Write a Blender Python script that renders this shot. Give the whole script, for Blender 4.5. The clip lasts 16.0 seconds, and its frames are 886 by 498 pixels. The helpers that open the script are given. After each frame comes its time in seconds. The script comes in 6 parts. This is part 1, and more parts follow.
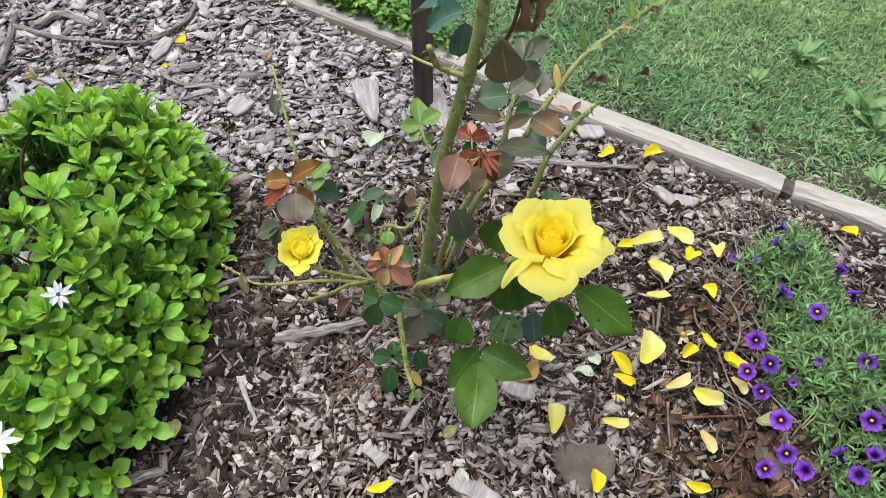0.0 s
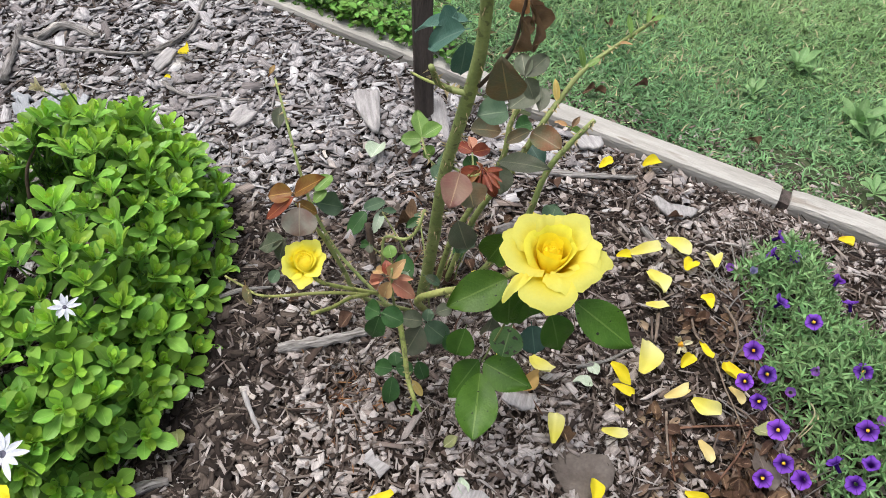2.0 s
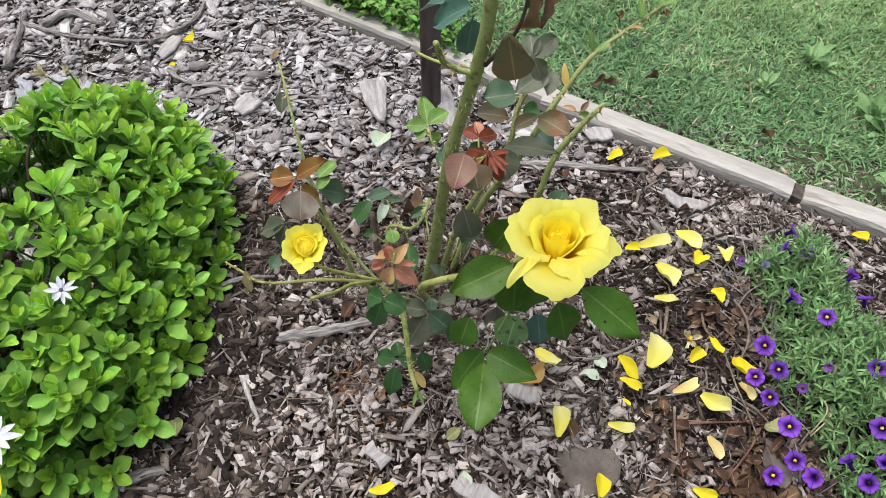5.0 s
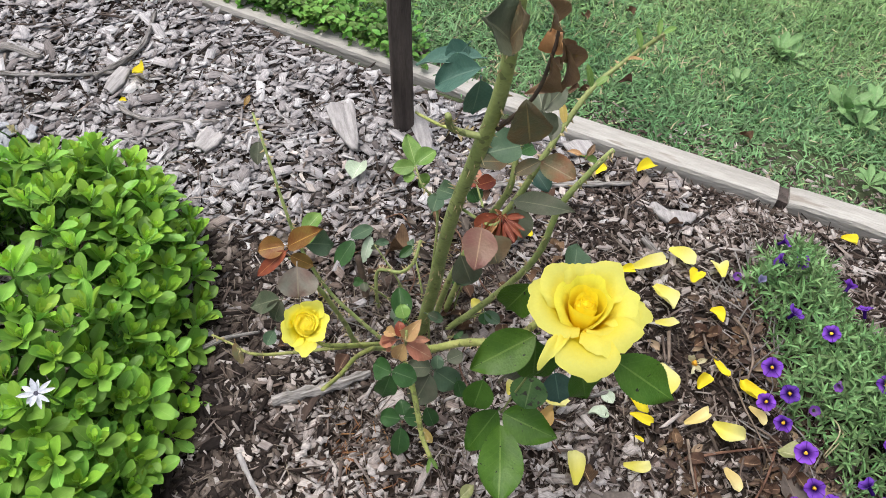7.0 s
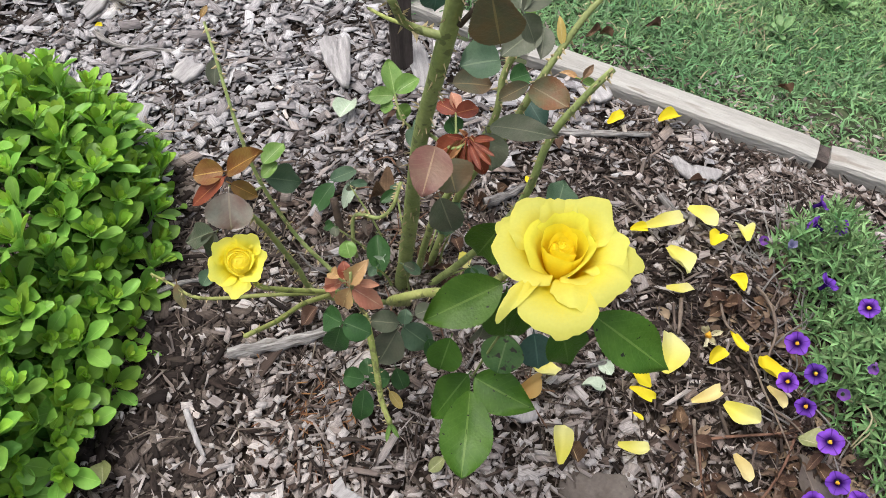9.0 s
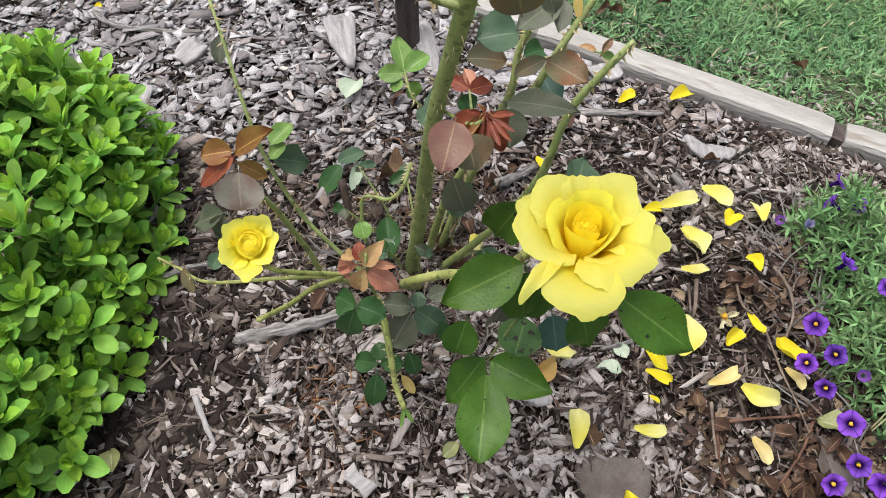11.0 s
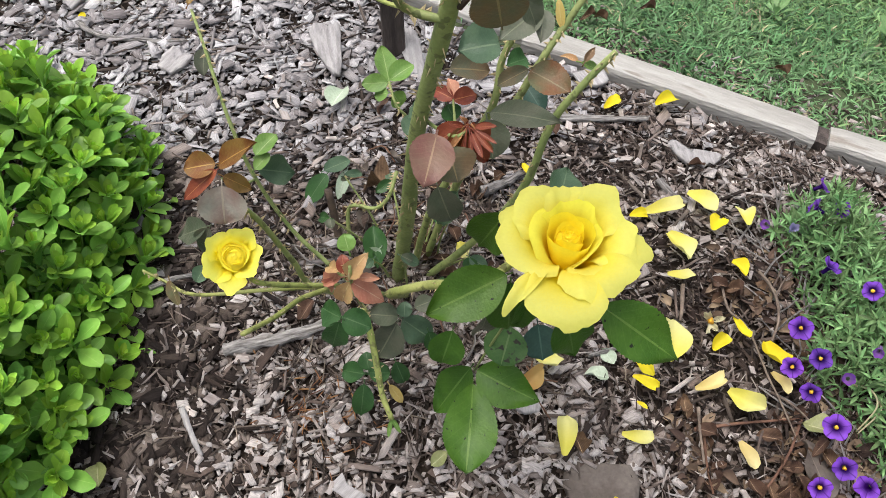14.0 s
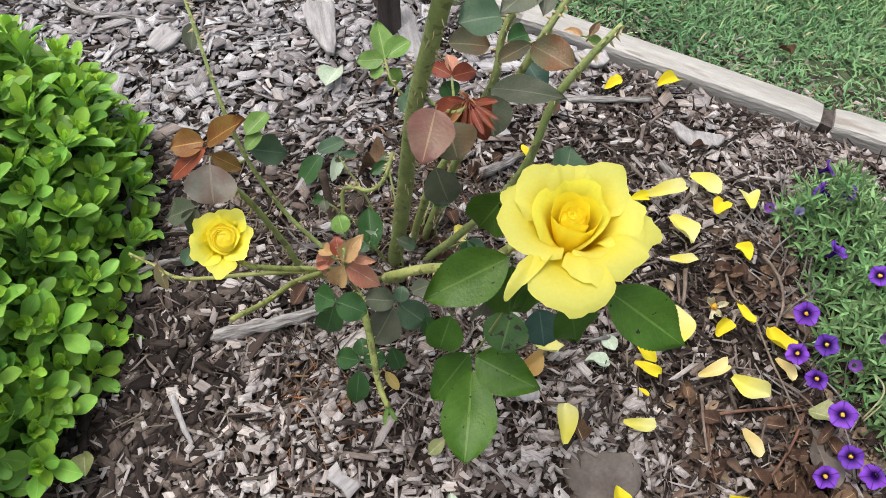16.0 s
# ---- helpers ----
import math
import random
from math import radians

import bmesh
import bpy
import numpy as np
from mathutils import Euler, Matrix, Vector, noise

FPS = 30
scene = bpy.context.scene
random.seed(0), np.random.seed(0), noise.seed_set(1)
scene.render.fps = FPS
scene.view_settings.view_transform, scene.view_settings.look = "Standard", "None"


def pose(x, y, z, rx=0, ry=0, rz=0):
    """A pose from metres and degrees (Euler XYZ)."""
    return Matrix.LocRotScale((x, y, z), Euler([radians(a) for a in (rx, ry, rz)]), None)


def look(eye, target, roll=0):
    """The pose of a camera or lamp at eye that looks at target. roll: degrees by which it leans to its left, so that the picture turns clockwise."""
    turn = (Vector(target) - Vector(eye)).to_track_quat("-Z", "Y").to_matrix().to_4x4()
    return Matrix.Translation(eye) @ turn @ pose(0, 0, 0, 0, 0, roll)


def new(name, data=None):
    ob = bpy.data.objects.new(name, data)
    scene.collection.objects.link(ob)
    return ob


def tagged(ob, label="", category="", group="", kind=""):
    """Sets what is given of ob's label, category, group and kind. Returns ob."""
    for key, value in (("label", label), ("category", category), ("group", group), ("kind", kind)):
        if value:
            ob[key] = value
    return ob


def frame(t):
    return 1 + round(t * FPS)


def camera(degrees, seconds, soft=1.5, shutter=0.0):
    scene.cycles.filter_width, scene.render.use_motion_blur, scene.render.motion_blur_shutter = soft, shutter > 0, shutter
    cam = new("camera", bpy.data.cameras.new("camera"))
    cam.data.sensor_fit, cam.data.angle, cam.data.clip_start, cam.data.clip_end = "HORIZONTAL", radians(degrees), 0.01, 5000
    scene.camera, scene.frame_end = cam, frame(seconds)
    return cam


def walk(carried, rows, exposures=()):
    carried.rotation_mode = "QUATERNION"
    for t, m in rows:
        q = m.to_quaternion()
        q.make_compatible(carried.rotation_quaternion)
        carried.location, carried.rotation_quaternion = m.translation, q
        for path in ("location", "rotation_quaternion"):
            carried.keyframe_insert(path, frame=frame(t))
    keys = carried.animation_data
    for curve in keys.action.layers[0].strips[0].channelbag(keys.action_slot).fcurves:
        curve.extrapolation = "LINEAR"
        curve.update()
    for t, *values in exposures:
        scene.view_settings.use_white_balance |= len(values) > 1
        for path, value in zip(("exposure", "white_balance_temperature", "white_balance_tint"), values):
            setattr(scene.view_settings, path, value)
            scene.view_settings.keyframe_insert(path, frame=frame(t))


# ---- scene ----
cam = camera(61.6, 16.0, soft=0.8)
PATH = [
    (0, (-0.023, -0.01, 0.836), (-0.036, 1.263, -0.707), 0.2),
    (0.5, (-0.02, -0.015, 0.837), (-0.029, 1.26, -0.704), -0.0),
    (1, (-0.021, -0.016, 0.838), (-0.028, 1.26, -0.702), -0.1),
    (1.5, (-0.02, -0.007, 0.838), (-0.029, 1.271, -0.7), 0.1),
    (2, (-0.025, -0.009, 0.85), (-0.036, 1.271, -0.687), 0.3),
    (2.5, (-0.027, -0.02, 0.835), (-0.044, 1.257, -0.704), 0.3),
    (3, (-0.026, -0.021, 0.831), (-0.049, 1.247, -0.715), 0.3),
    (3.5, (-0.027, -0.015, 0.832), (-0.063, 1.251, -0.716), -0.0),
    (5.8, (-0.019, -0.003, 0.826), (-0.041, 1.284, -0.704), 0.5),
    (6, (-0.022, 0.01, 0.829), (-0.027, 1.292, -0.706), 0.5),
    (6.5, (-0.072, 0.055, 0.852), (-0.019, 1.322, -0.694), 0.3),
    (7, (-0.072, 0.085, 0.841), (0.027, 1.315, -0.734), 0.9),
    (7.5, (-0.025, 0.127, 0.78), (0.059, 1.326, -0.818), 1.6),
    (8, (-0.002, 0.124, 0.777), (0.035, 1.319, -0.827), 1.0),
    (8.5, (-0.006, 0.127, 0.765), (0.003, 1.32, -0.841), 0.0),
    (9, (-0.012, 0.12, 0.744), (-0.008, 1.295, -0.874), -0.3),
    (9.5, (-0.021, 0.117, 0.74), (-0.019, 1.275, -0.89), -0.5),
    (9.7, (-0.021, 0.116, 0.739), (-0.021, 1.283, -0.886), -1.1),
    (12, (-0.026, 0.136, 0.725), (-0.016, 1.263, -0.927), -0.3),
    (12.5, (-0.026, 0.137, 0.729), (-0.01, 1.268, -0.92), -0.2),
    (13, (-0.02, 0.133, 0.731), (0.001, 1.276, -0.91), -0.2),
    (13.5, (-0.019, 0.129, 0.734), (0.005, 1.278, -0.903), -0.3),
    (14, (-0.019, 0.131, 0.733), (0.008, 1.279, -0.904), -0.4),
    (14.5, (-0.02, 0.134, 0.729), (0.007, 1.274, -0.914), -0.5),
    (15, (-0.018, 0.146, 0.718), (0.013, 1.274, -0.934), -0.4),
    (15.5, (-0.018, 0.147, 0.718), (0.016, 1.267, -0.938), -0.3),
    (16, (-0.021, 0.141, 0.714), (0.018, 1.258, -0.945), 0.2),
]
walk(cam, [(t, look(eye, target, roll)) for t, eye, target, roll in PATH])

# ---- light: an even, bright overcast sky with a very soft sun ----
SKY_STRENGTH, SUN_STRENGTH = 0.135, 1.25
scene.view_settings.exposure = 0.78
world = bpy.data.worlds.new("overcast")
scene.world = world
world.use_nodes = True
wn = world.node_tree.nodes
sky = wn.new("ShaderNodeTexSky")
sky.sky_type, sky.sun_disc = "NISHITA", False
sky.sun_elevation, sky.sun_rotation = radians(73), radians(-69)
sky.air_density, sky.dust_density, sky.ozone_density = 1.0, 6.0, 0.6
soften = wn.new("ShaderNodeHueSaturation")
soften.inputs["Saturation"].default_value = 0.5
world.node_tree.links.new(sky.outputs["Color"], soften.inputs["Color"])
world.node_tree.links.new(soften.outputs["Color"], wn["Background"].inputs["Color"])
wn["Background"].inputs["Strength"].default_value = SKY_STRENGTH
sun = new("sun", bpy.data.lights.new("sun", "SUN"))
sun.data.energy, sun.data.angle, sun.data.color = SUN_STRENGTH, radians(40), (1.0, 0.985, 0.94)
sun.matrix_basis = look((-0.30, 0.12, 2.75), (0, 0, 0))

# ---- small tools ----
rng = np.random.default_rng(7)
WORLD = {}


def mesh_of(verts, faces, uvs=None, smooth=True):
    me = bpy.data.meshes.new("mesh")
    me.from_pydata([tuple(v) for v in verts], [], faces)
    if uvs is not None:
        layer = me.uv_layers.new(name="UVMap")
        flat = np.array([uvs[i] for f in faces for i in f], dtype=np.float32).ravel()
        layer.data.foreach_set("uv", flat)
    if smooth:
        me.polygons.foreach_set("use_smooth", [True] * len(me.polygons))
    return me


def bulk_mesh(verts, loops, sizes, uvs=None, smooth=False):
    me = bpy.data.meshes.new("bulk")
    me.vertices.add(len(verts))
    me.vertices.foreach_set("co", np.asarray(verts, dtype=np.float32).ravel())
    me.loops.add(len(loops))
    me.loops.foreach_set("vertex_index", np.asarray(loops, dtype=np.int32))
    starts = np.concatenate(([0], np.cumsum(sizes)[:-1])).astype(np.int32)
    me.polygons.add(len(sizes))
    me.polygons.foreach_set("loop_start", starts)
    if smooth:
        me.polygons.foreach_set("use_smooth", np.ones(len(sizes), dtype=bool))
    if uvs is not None:
        me.uv_layers.new(name="UVMap").data.foreach_set("uv", np.asarray(uvs, dtype=np.float32)[np.asarray(loops)].ravel())
    me.update(calc_edges=True)
    me.validate()
    return me


def scatter_mesh(shape, mats, smooth=False):
    """One joined mesh of many copies of shape (verts, faces, uvs), at 4 x 4 matrices mats (n, 4, 4)."""
    v, f, uv = shape
    v = np.asarray(v, dtype=np.float64)
    n, k = len(mats), len(v)
    allv = np.einsum("nij,kj->nki", mats[:, :3, :3], v) + mats[:, None, :3, 3]
    base = np.array([i for face in f for i in face])
    loops = (base[None, :] + (np.arange(n) * k)[:, None]).ravel()
    sizes = np.tile([len(face) for face in f], n)
    shift = rng.uniform(0, 40, (n, 1, 2))
    uvs = (np.asarray(uv)[None] + np.floor(shift)).reshape(-1, 2)
    return allv.reshape(-1, 3), loops, sizes, uvs


def joined(name, chunks, material, smooth=False):
    verts, loops, sizes, uvs, at = [], [], [], [], 0
    for v, l, s, u in chunks:
        verts.append(v), loops.append(l + at), sizes.append(s), uvs.append(u)
        at += len(v)
    me = bulk_mesh(np.concatenate(verts), np.concatenate(loops), np.concatenate(sizes), np.concatenate(uvs), smooth)
    me.materials.append(material)
    return new(name, me)


def thing(name, m=Matrix(), me=None):
    ob = new(name, me)
    ob.matrix_basis = m
    WORLD[ob] = m.copy()
    return ob


def part(name, me, material, parent, m=Matrix(), label=""):
    """A mesh part of parent, at the world pose m."""
    if not me.materials:
        me.materials.append(material)
    ob = new(name, me)
    ob.parent = parent
    ob.matrix_basis = WORLD[parent].inverted() @ m
    WORLD[ob] = m.copy()
    if label:
        ob["label"] = label
    return ob


def frame_to(base, tip, face):
    """A pose at base whose y axis points to tip and whose z axis leans towards face."""
    base, tip = Vector(base), Vector(tip)
    y = (tip - base).normalized()
    z = Vector(face)
    z = (z - z.dot(y) * y).normalized()
    x = y.cross(z)
    m = Matrix((x, y, z)).transposed().to_4x4()
    m.translation = base
    return m


def fan(n, az, tilt, size, place):
    """n 4 x 4 matrices: turned by az about z after a tilt about x, scaled by size (n, 3), at place (n, 3)."""
    ca, sa, ct, st = np.cos(az), np.sin(az), np.cos(tilt), np.sin(tilt)
    m = np.zeros((n, 4, 4))
    m[:, 0, 0], m[:, 0, 1], m[:, 0, 2] = ca, -sa * ct, sa * st
    m[:, 1, 0], m[:, 1, 1], m[:, 1, 2] = sa, ca * ct, -ca * st
    m[:, 2, 1], m[:, 2, 2] = st, ct
    m[:, :3, :3] *= size[:, None, :]
    m[:, :3, 3], m[:, 3, 3] = place, 1
    return m


def tube_shape(points, r0, r1, sides=8, rough=0.0, steps=5):
    """A tapered tube along a smooth line through points."""
    p = [Vector(q) for q in points]
    q = [2 * p[0] - p[1], *p, 2 * p[-1] - p[-2]]
    line = []
    for i in range(1, len(q) - 2):
        for s in range(steps):
            t = s / steps
            a, b, c, d = q[i - 1], q[i], q[i + 1], q[i + 2]
            line.append(0.5 * (2 * b + (c - a) * t + (2 * a - 5 * b + 4 * c - d) * t * t + (3 * b - a - 3 * c + d) * t ** 3))
    line.append(p[-1])
    verts, faces, uvs, n = [], [], [], len(line)
    side, run = None, 0.0
    for i, c in enumerate(line):
        way = (line[min(i + 1, n - 1)] - line[max(i - 1, 0)]).normalized()
        if side is None:
            side = way.orthogonal().normalized()
        side = (side - side.dot(way) * way).normalized()
        other = way.cross(side)
        run += (c - line[i - 1]).length if i else 0
        r = r0 + (r1 - r0) * i / (n - 1)
        for k in range(sides):
            a = 2 * math.pi * k / sides
            rr = r * (1 + rough * (noise.noise(c * 70 + Vector((k * 1.7, k, 0))) if rough else 0))
            verts.append(c + rr * (math.cos(a) * side + math.sin(a) * other))
            uvs.append((k / sides, run * 20))
    for i in range(n - 1):
        for k in range(sides):
            k2 = (k + 1) % sides
            faces.append((i * sides + k, i * sides + k2, (i + 1) * sides + k2, (i + 1) * sides + k))
    faces.append(tuple(range(sides))[::-1])
    faces.append(tuple((n - 1) * sides + k for k in range(sides)))
    return verts, faces, uvs, line


OVATE = lambda s: max(0.0, math.sin(math.pi * min(1, s ** 0.82))) ** 0.85
ROSE_LEAF = lambda s: max(0.0, math.sin(math.pi * min(1, s ** 0.9))) ** 0.62 if s < 0.9 else max(0.0, math.sin(math.pi * 0.9 ** 0.9)) ** 0.62 * (1 - s) / 0.1 * (0.9 + 0.1 * (1 - s) / 0.1)
BLUNT_LEAF = lambda s: max(0.0, math.sin(math.pi * min(1, s ** 1.25))) ** 0.6
SPOON = lambda s: (0.16 + 0.84 * min(1, max(0, (s - 0.12) / 0.5)) ** 1.3) if s < 0.66 else max(0.30, math.sqrt(max(0, 1 - ((s - 0.66) / 0.345) ** 2.2)))
NARROW = lambda s: max(0.03, math.sin(math.pi * min(1, 0.06 + s ** 0.9 * 0.94))) ** 0.7
PETAL = lambda s: (0.28 + 0.72 * math.sin(min(1, s / 0.68) * math.pi / 2)) if s < 0.68 else math.sqrt(max(0.0, 1 - ((s - 0.68) / 0.325) ** 2.6))


def blade(length, width, profile, n=7, fold=0.18, droop=0.15, wave=0.0, teeth=0.0, cols=2, twist=0.0, seed=0):
    """A leaf or petal in its own frame: along y, open towards z."""
    js = [i / cols for i in range(-cols, cols + 1)]
    verts, faces, uvs = [], [], []
    for i in range(n + 1):
        s = i / n
        w = width / 2 * profile(s) * (1 + (teeth if i % 2 else -teeth) * (0 < i < n))
        for j in js:
            tw = twist * s
            x, z = j * w, abs(j) ** 1.4 * w * fold * 2
            z += wave * width * math.sin(9 * s + 3 * j + seed * 1.7) * abs(j) * s
            x, z = x * math.cos(tw) - z * math.sin(tw), x * math.sin(tw) + z * math.cos(tw)
            verts.append((x, s * length * (1 - 0.3 * abs(droop) * s), z - droop * length * s * s))
            uvs.append((0.5 + 0.5 * j, s))
    k = len(js)
    for i in range(n):
        for j in range(k - 1):
            a = i * k + j
            faces.append((a, a + 1, a + 1 + k, a + k))
    return verts, faces, uvs


# ---- materials ----
def material(name, a, b, scale=60, rough=0.6, bump=0.3, spread=0.0, source="object", thin=0.0, spec=0.3, rib=None, fine=9.0, spots=None, stretch=(1, 1, 1), coords="Object", mottle=0.28):
    mt = bpy.data.materials.new(name)
    mt.use_nodes = True
    n, l = mt.node_tree.nodes, mt.node_tree.links
    bsdf, out = n["Principled BSDF"], n["Material Output"]
    bsdf.inputs["Roughness"].default_value = rough
    bsdf.inputs["Specular IOR Level"].default_value = spec
    tc, mp = n.new("ShaderNodeTexCoord"), n.new("ShaderNodeMapping")
    mp.inputs["Scale"].default_value = stretch
    l.new(tc.outputs[coords], mp.inputs["Vector"])
    info = n.new("ShaderNodeObjectInfo") if source == "object" else n.new("ShaderNodeNewGeometry")
    rand = info.outputs["Random"] if source == "object" else info.outputs["Random Per Island"]
    if coords == "Object" and source == "object":
        off = n.new("ShaderNodeMath")
        off.operation = "MULTIPLY"
        off.inputs[1].default_value = 37.0
        l.new(rand, off.inputs[0])
        l.new(off.outputs[0], mp.inputs["Location"])
    big, small = n.new("ShaderNodeTexNoise"), n.new("ShaderNodeTexNoise")
    big.inputs["Scale"].default_value, small.inputs["Scale"].default_value = scale, scale * fine
    big.inputs["Detail"].default_value, small.inputs["Detail"].default_value = 3, 2
    l.new(mp.outputs[0], big.inputs["Vector"])
    l.new(mp.outputs[0], small.inputs["Vector"])
    ramp = n.new("ShaderNodeValToRGB")
    ramp.color_ramp.elements[0].position, ramp.color_ramp.elements[1].position = 0.32, 0.68
    ramp.color_ramp.elements[0].color, ramp.color_ramp.elements[1].color = (*a, 1), (*b, 1)
    l.new(big.outputs["Fac"], ramp.inputs[0])
    colour = ramp.outputs[0]
    if rib:
        uv, sep = n.new("ShaderNodeUVMap"), n.new("ShaderNodeSeparateXYZ")
        l.new(uv.outputs[0], sep.inputs[0])
        off, away = n.new("ShaderNodeMath"), n.new("ShaderNodeMath")
        off.operation, away.operation = "SUBTRACT", "ABSOLUTE"
        off.inputs[1].default_value = 0.5
        l.new(sep.outputs[0], off.inputs[0])
        l.new(off.outputs[0], away.inputs[0])
        # side veins run outwards and forwards from the midrib
        ahead, saw, vein, near, most = (n.new("ShaderNodeMath") for _ in range(5))
        ahead.operation, ahead.inputs[1].default_value = "MULTIPLY", -0.55
        l.new(away.outputs[0], ahead.inputs[0])
        both = n.new("ShaderNodeMath")
        l.new(ahead.outputs[0], both.inputs[0])
        l.new(sep.outputs[1], both.inputs[1])
        saw.operation, saw.inputs[1].default_value = "PINGPONG", 0.055
        l.new(both.outputs[0], saw.inputs[0])
        vein.operation, vein.inputs[1].default_value = "LESS_THAN", 0.006
        l.new(saw.outputs[0], vein.inputs[0])
        weak = n.new("ShaderNodeMath")
        weak.operation, weak.inputs[1].default_value = "MULTIPLY", 0.16
        l.new(vein.outputs[0], weak.inputs[0])
        near.operation, near.inputs[1].default_value = "LESS_THAN", 0.022
        l.new(away.outputs[0], near.inputs[0])
        most.operation = "MAXIMUM"
        l.new(weak.outputs[0], most.inputs[0])
        l.new(near.outputs[0], most.inputs[1])
        mix = n.new("ShaderNodeMixRGB")
        mix.inputs["Color2"].default_value = (*rib, 1)
        l.new(most.outputs[0], mix.inputs["Fac"])
        l.new(colour, mix.inputs["Color1"])
        colour = mix.outputs[0]
    if spots:
        cell, cut, mix = n.new("ShaderNodeTexNoise"), n.new("ShaderNodeValToRGB"), n.new("ShaderNodeMixRGB")
        cell.inputs["Scale"].default_value = spots[1]
        cut.color_ramp.elements[0].position, cut.color_ramp.elements[1].position = spots[2], spots[2] + 0.04
        l.new(mp.outputs[0], cell.inputs["Vector"])
        l.new(cell.outputs["Fac"], cut.inputs[0])
        mix.inputs["Color2"].default_value = (*spots[0], 1)
        l.new(cut.outputs[0], mix.inputs["Fac"])
        l.new(colour, mix.inputs["Color1"])
        colour = mix.outputs[0]
    hsv = n.new("ShaderNodeHueSaturation")
    l.new(colour, hsv.inputs["Color"])
    val = n.new("ShaderNodeMapRange")
    val.inputs["To Min"].default_value, val.inputs["To Max"].default_value = 1 - spread, 1 + spread
    l.new(rand, val.inputs["Value"])
    grain = n.new("ShaderNodeMapRange")
    grain.inputs["To Min"].default_value, grain.inputs["To Max"].default_value = 1 - mottle, 1 + mottle
    l.new(small.outputs["Fac"], grain.inputs["Value"])
    mul = n.new("ShaderNodeMath")
    mul.operation = "MULTIPLY"
    l.new(val.outputs[0], mul.inputs[0])
    l.new(grain.outputs[0], mul.inputs[1])
    l.new(mul.outputs[0], hsv.inputs["Value"])
    hue = n.new("ShaderNodeMapRange")
    hue.inputs["To Min"].default_value, hue.inputs["To Max"].default_value = 0.5 - spread * 0.03, 0.5 + spread * 0.03
    l.new(rand, hue.inputs["Value"])
    l.new(hue.outputs[0], hsv.inputs["Hue"])
    l.new(hsv.outputs[0], bsdf.inputs["Base Color"])
    if bump:
        bp = n.new("ShaderNodeBump")
        bp.inputs["Strength"].default_value, bp.inputs["Distance"].default_value = bump, 0.002
        l.new(small.outputs["Fac"], bp.inputs["Height"])
        l.new(bp.outputs[0], bsdf.inputs["Normal"])
    if thin:
        tr, mx = n.new("ShaderNodeBsdfTranslucent"), n.new("ShaderNodeMixShader")
        l.new(hsv.outputs[0], tr.inputs["Color"])
        mx.inputs[0].default_value = thin
        l.new(bsdf.outputs[0], mx.inputs[1])
        l.new(tr.outputs[0], mx.inputs[2])
        l.new(mx.outputs[0], out.inputs["Surface"])
    return mt


def many_coloured(name, stops, rough=0.85, bump=0.8, stretch=(24, 190, 1), patch=3.0):
    """Weathered wood in many tones: one tone for each loose piece, with grain along the piece."""
    mt = bpy.data.materials.new(name)
    mt.use_nodes = True
    n, l = mt.node_tree.nodes, mt.node_tree.links
    bsdf = n["Principled BSDF"]
    bsdf.inputs["Roughness"].default_value, bsdf.inputs["Specular IOR Level"].default_value = rough, 0.2
    geo, uv, mp = n.new("ShaderNodeNewGeometry"), n.new("ShaderNodeUVMap"), n.new("ShaderNodeMapping")
    mp.inputs["Scale"].default_value = stretch
    l.new(uv.outputs[0], mp.inputs["Vector"])
    grain, area = n.new("ShaderNodeTexNoise"), n.new("ShaderNodeTexNoise")
    grain.inputs["Scale"].default_value, grain.inputs["Detail"].default_value = 1.0, 4
    area.inputs["Scale"].default_value, area.inputs["Detail"].default_value = patch, 2
    l.new(mp.outputs[0], grain.inputs["Vector"])
    l.new(geo.outputs["Position"], area.inputs["Vector"])
    shift = n.new("ShaderNodeMapRange")
    shift.inputs["From Min"].default_value, shift.inputs["From Max"].default_value = 0.3, 0.7
    shift.inputs["To Min"].default_value, shift.inputs["To Max"].default_value = -0.18, 0.18
    l.new(area.outputs["Fac"], shift.inputs["Value"])
    add = n.new("ShaderNodeMath")
    l.new(geo.outputs["Random Per Island"], add.inputs[0])
    l.new(shift.outputs[0], add.inputs[1])
    ramp = n.new("ShaderNodeValToRGB")
    e = ramp.color_ramp.elements
    while len(e) < len(stops):
        e.new(0.5)
    for k, (pos, c) in enumerate(stops):
        e[k].position, e[k].color = pos, (*c, 1)
    l.new(add.outputs[0], ramp.inputs[0])
    hsv, val = n.new("ShaderNodeHueSaturation"), n.new("ShaderNodeMapRange")
    val.inputs["From Min"].default_value, val.inputs["From Max"].default_value = 0.25, 0.75
    val.inputs["To Min"].default_value, val.inputs["To Max"].default_value = 0.55, 1.30
    l.new(grain.outputs["Fac"], val.inputs["Value"])
    l.new(val.outputs[0], hsv.inputs["Value"])
    l.new(ramp.outputs[0], hsv.inputs["Color"])
    l.new(hsv.outputs[0], bsdf.inputs["Base Color"])
    bp = n.new("ShaderNodeBump")
    bp.inputs["Strength"].default_value, bp.inputs["Distance"].default_value = bump, 0.0015
    l.new(grain.outputs["Fac"], bp.inputs["Height"])
    l.new(bp.outputs[0], bsdf.inputs["Normal"])
    return mt


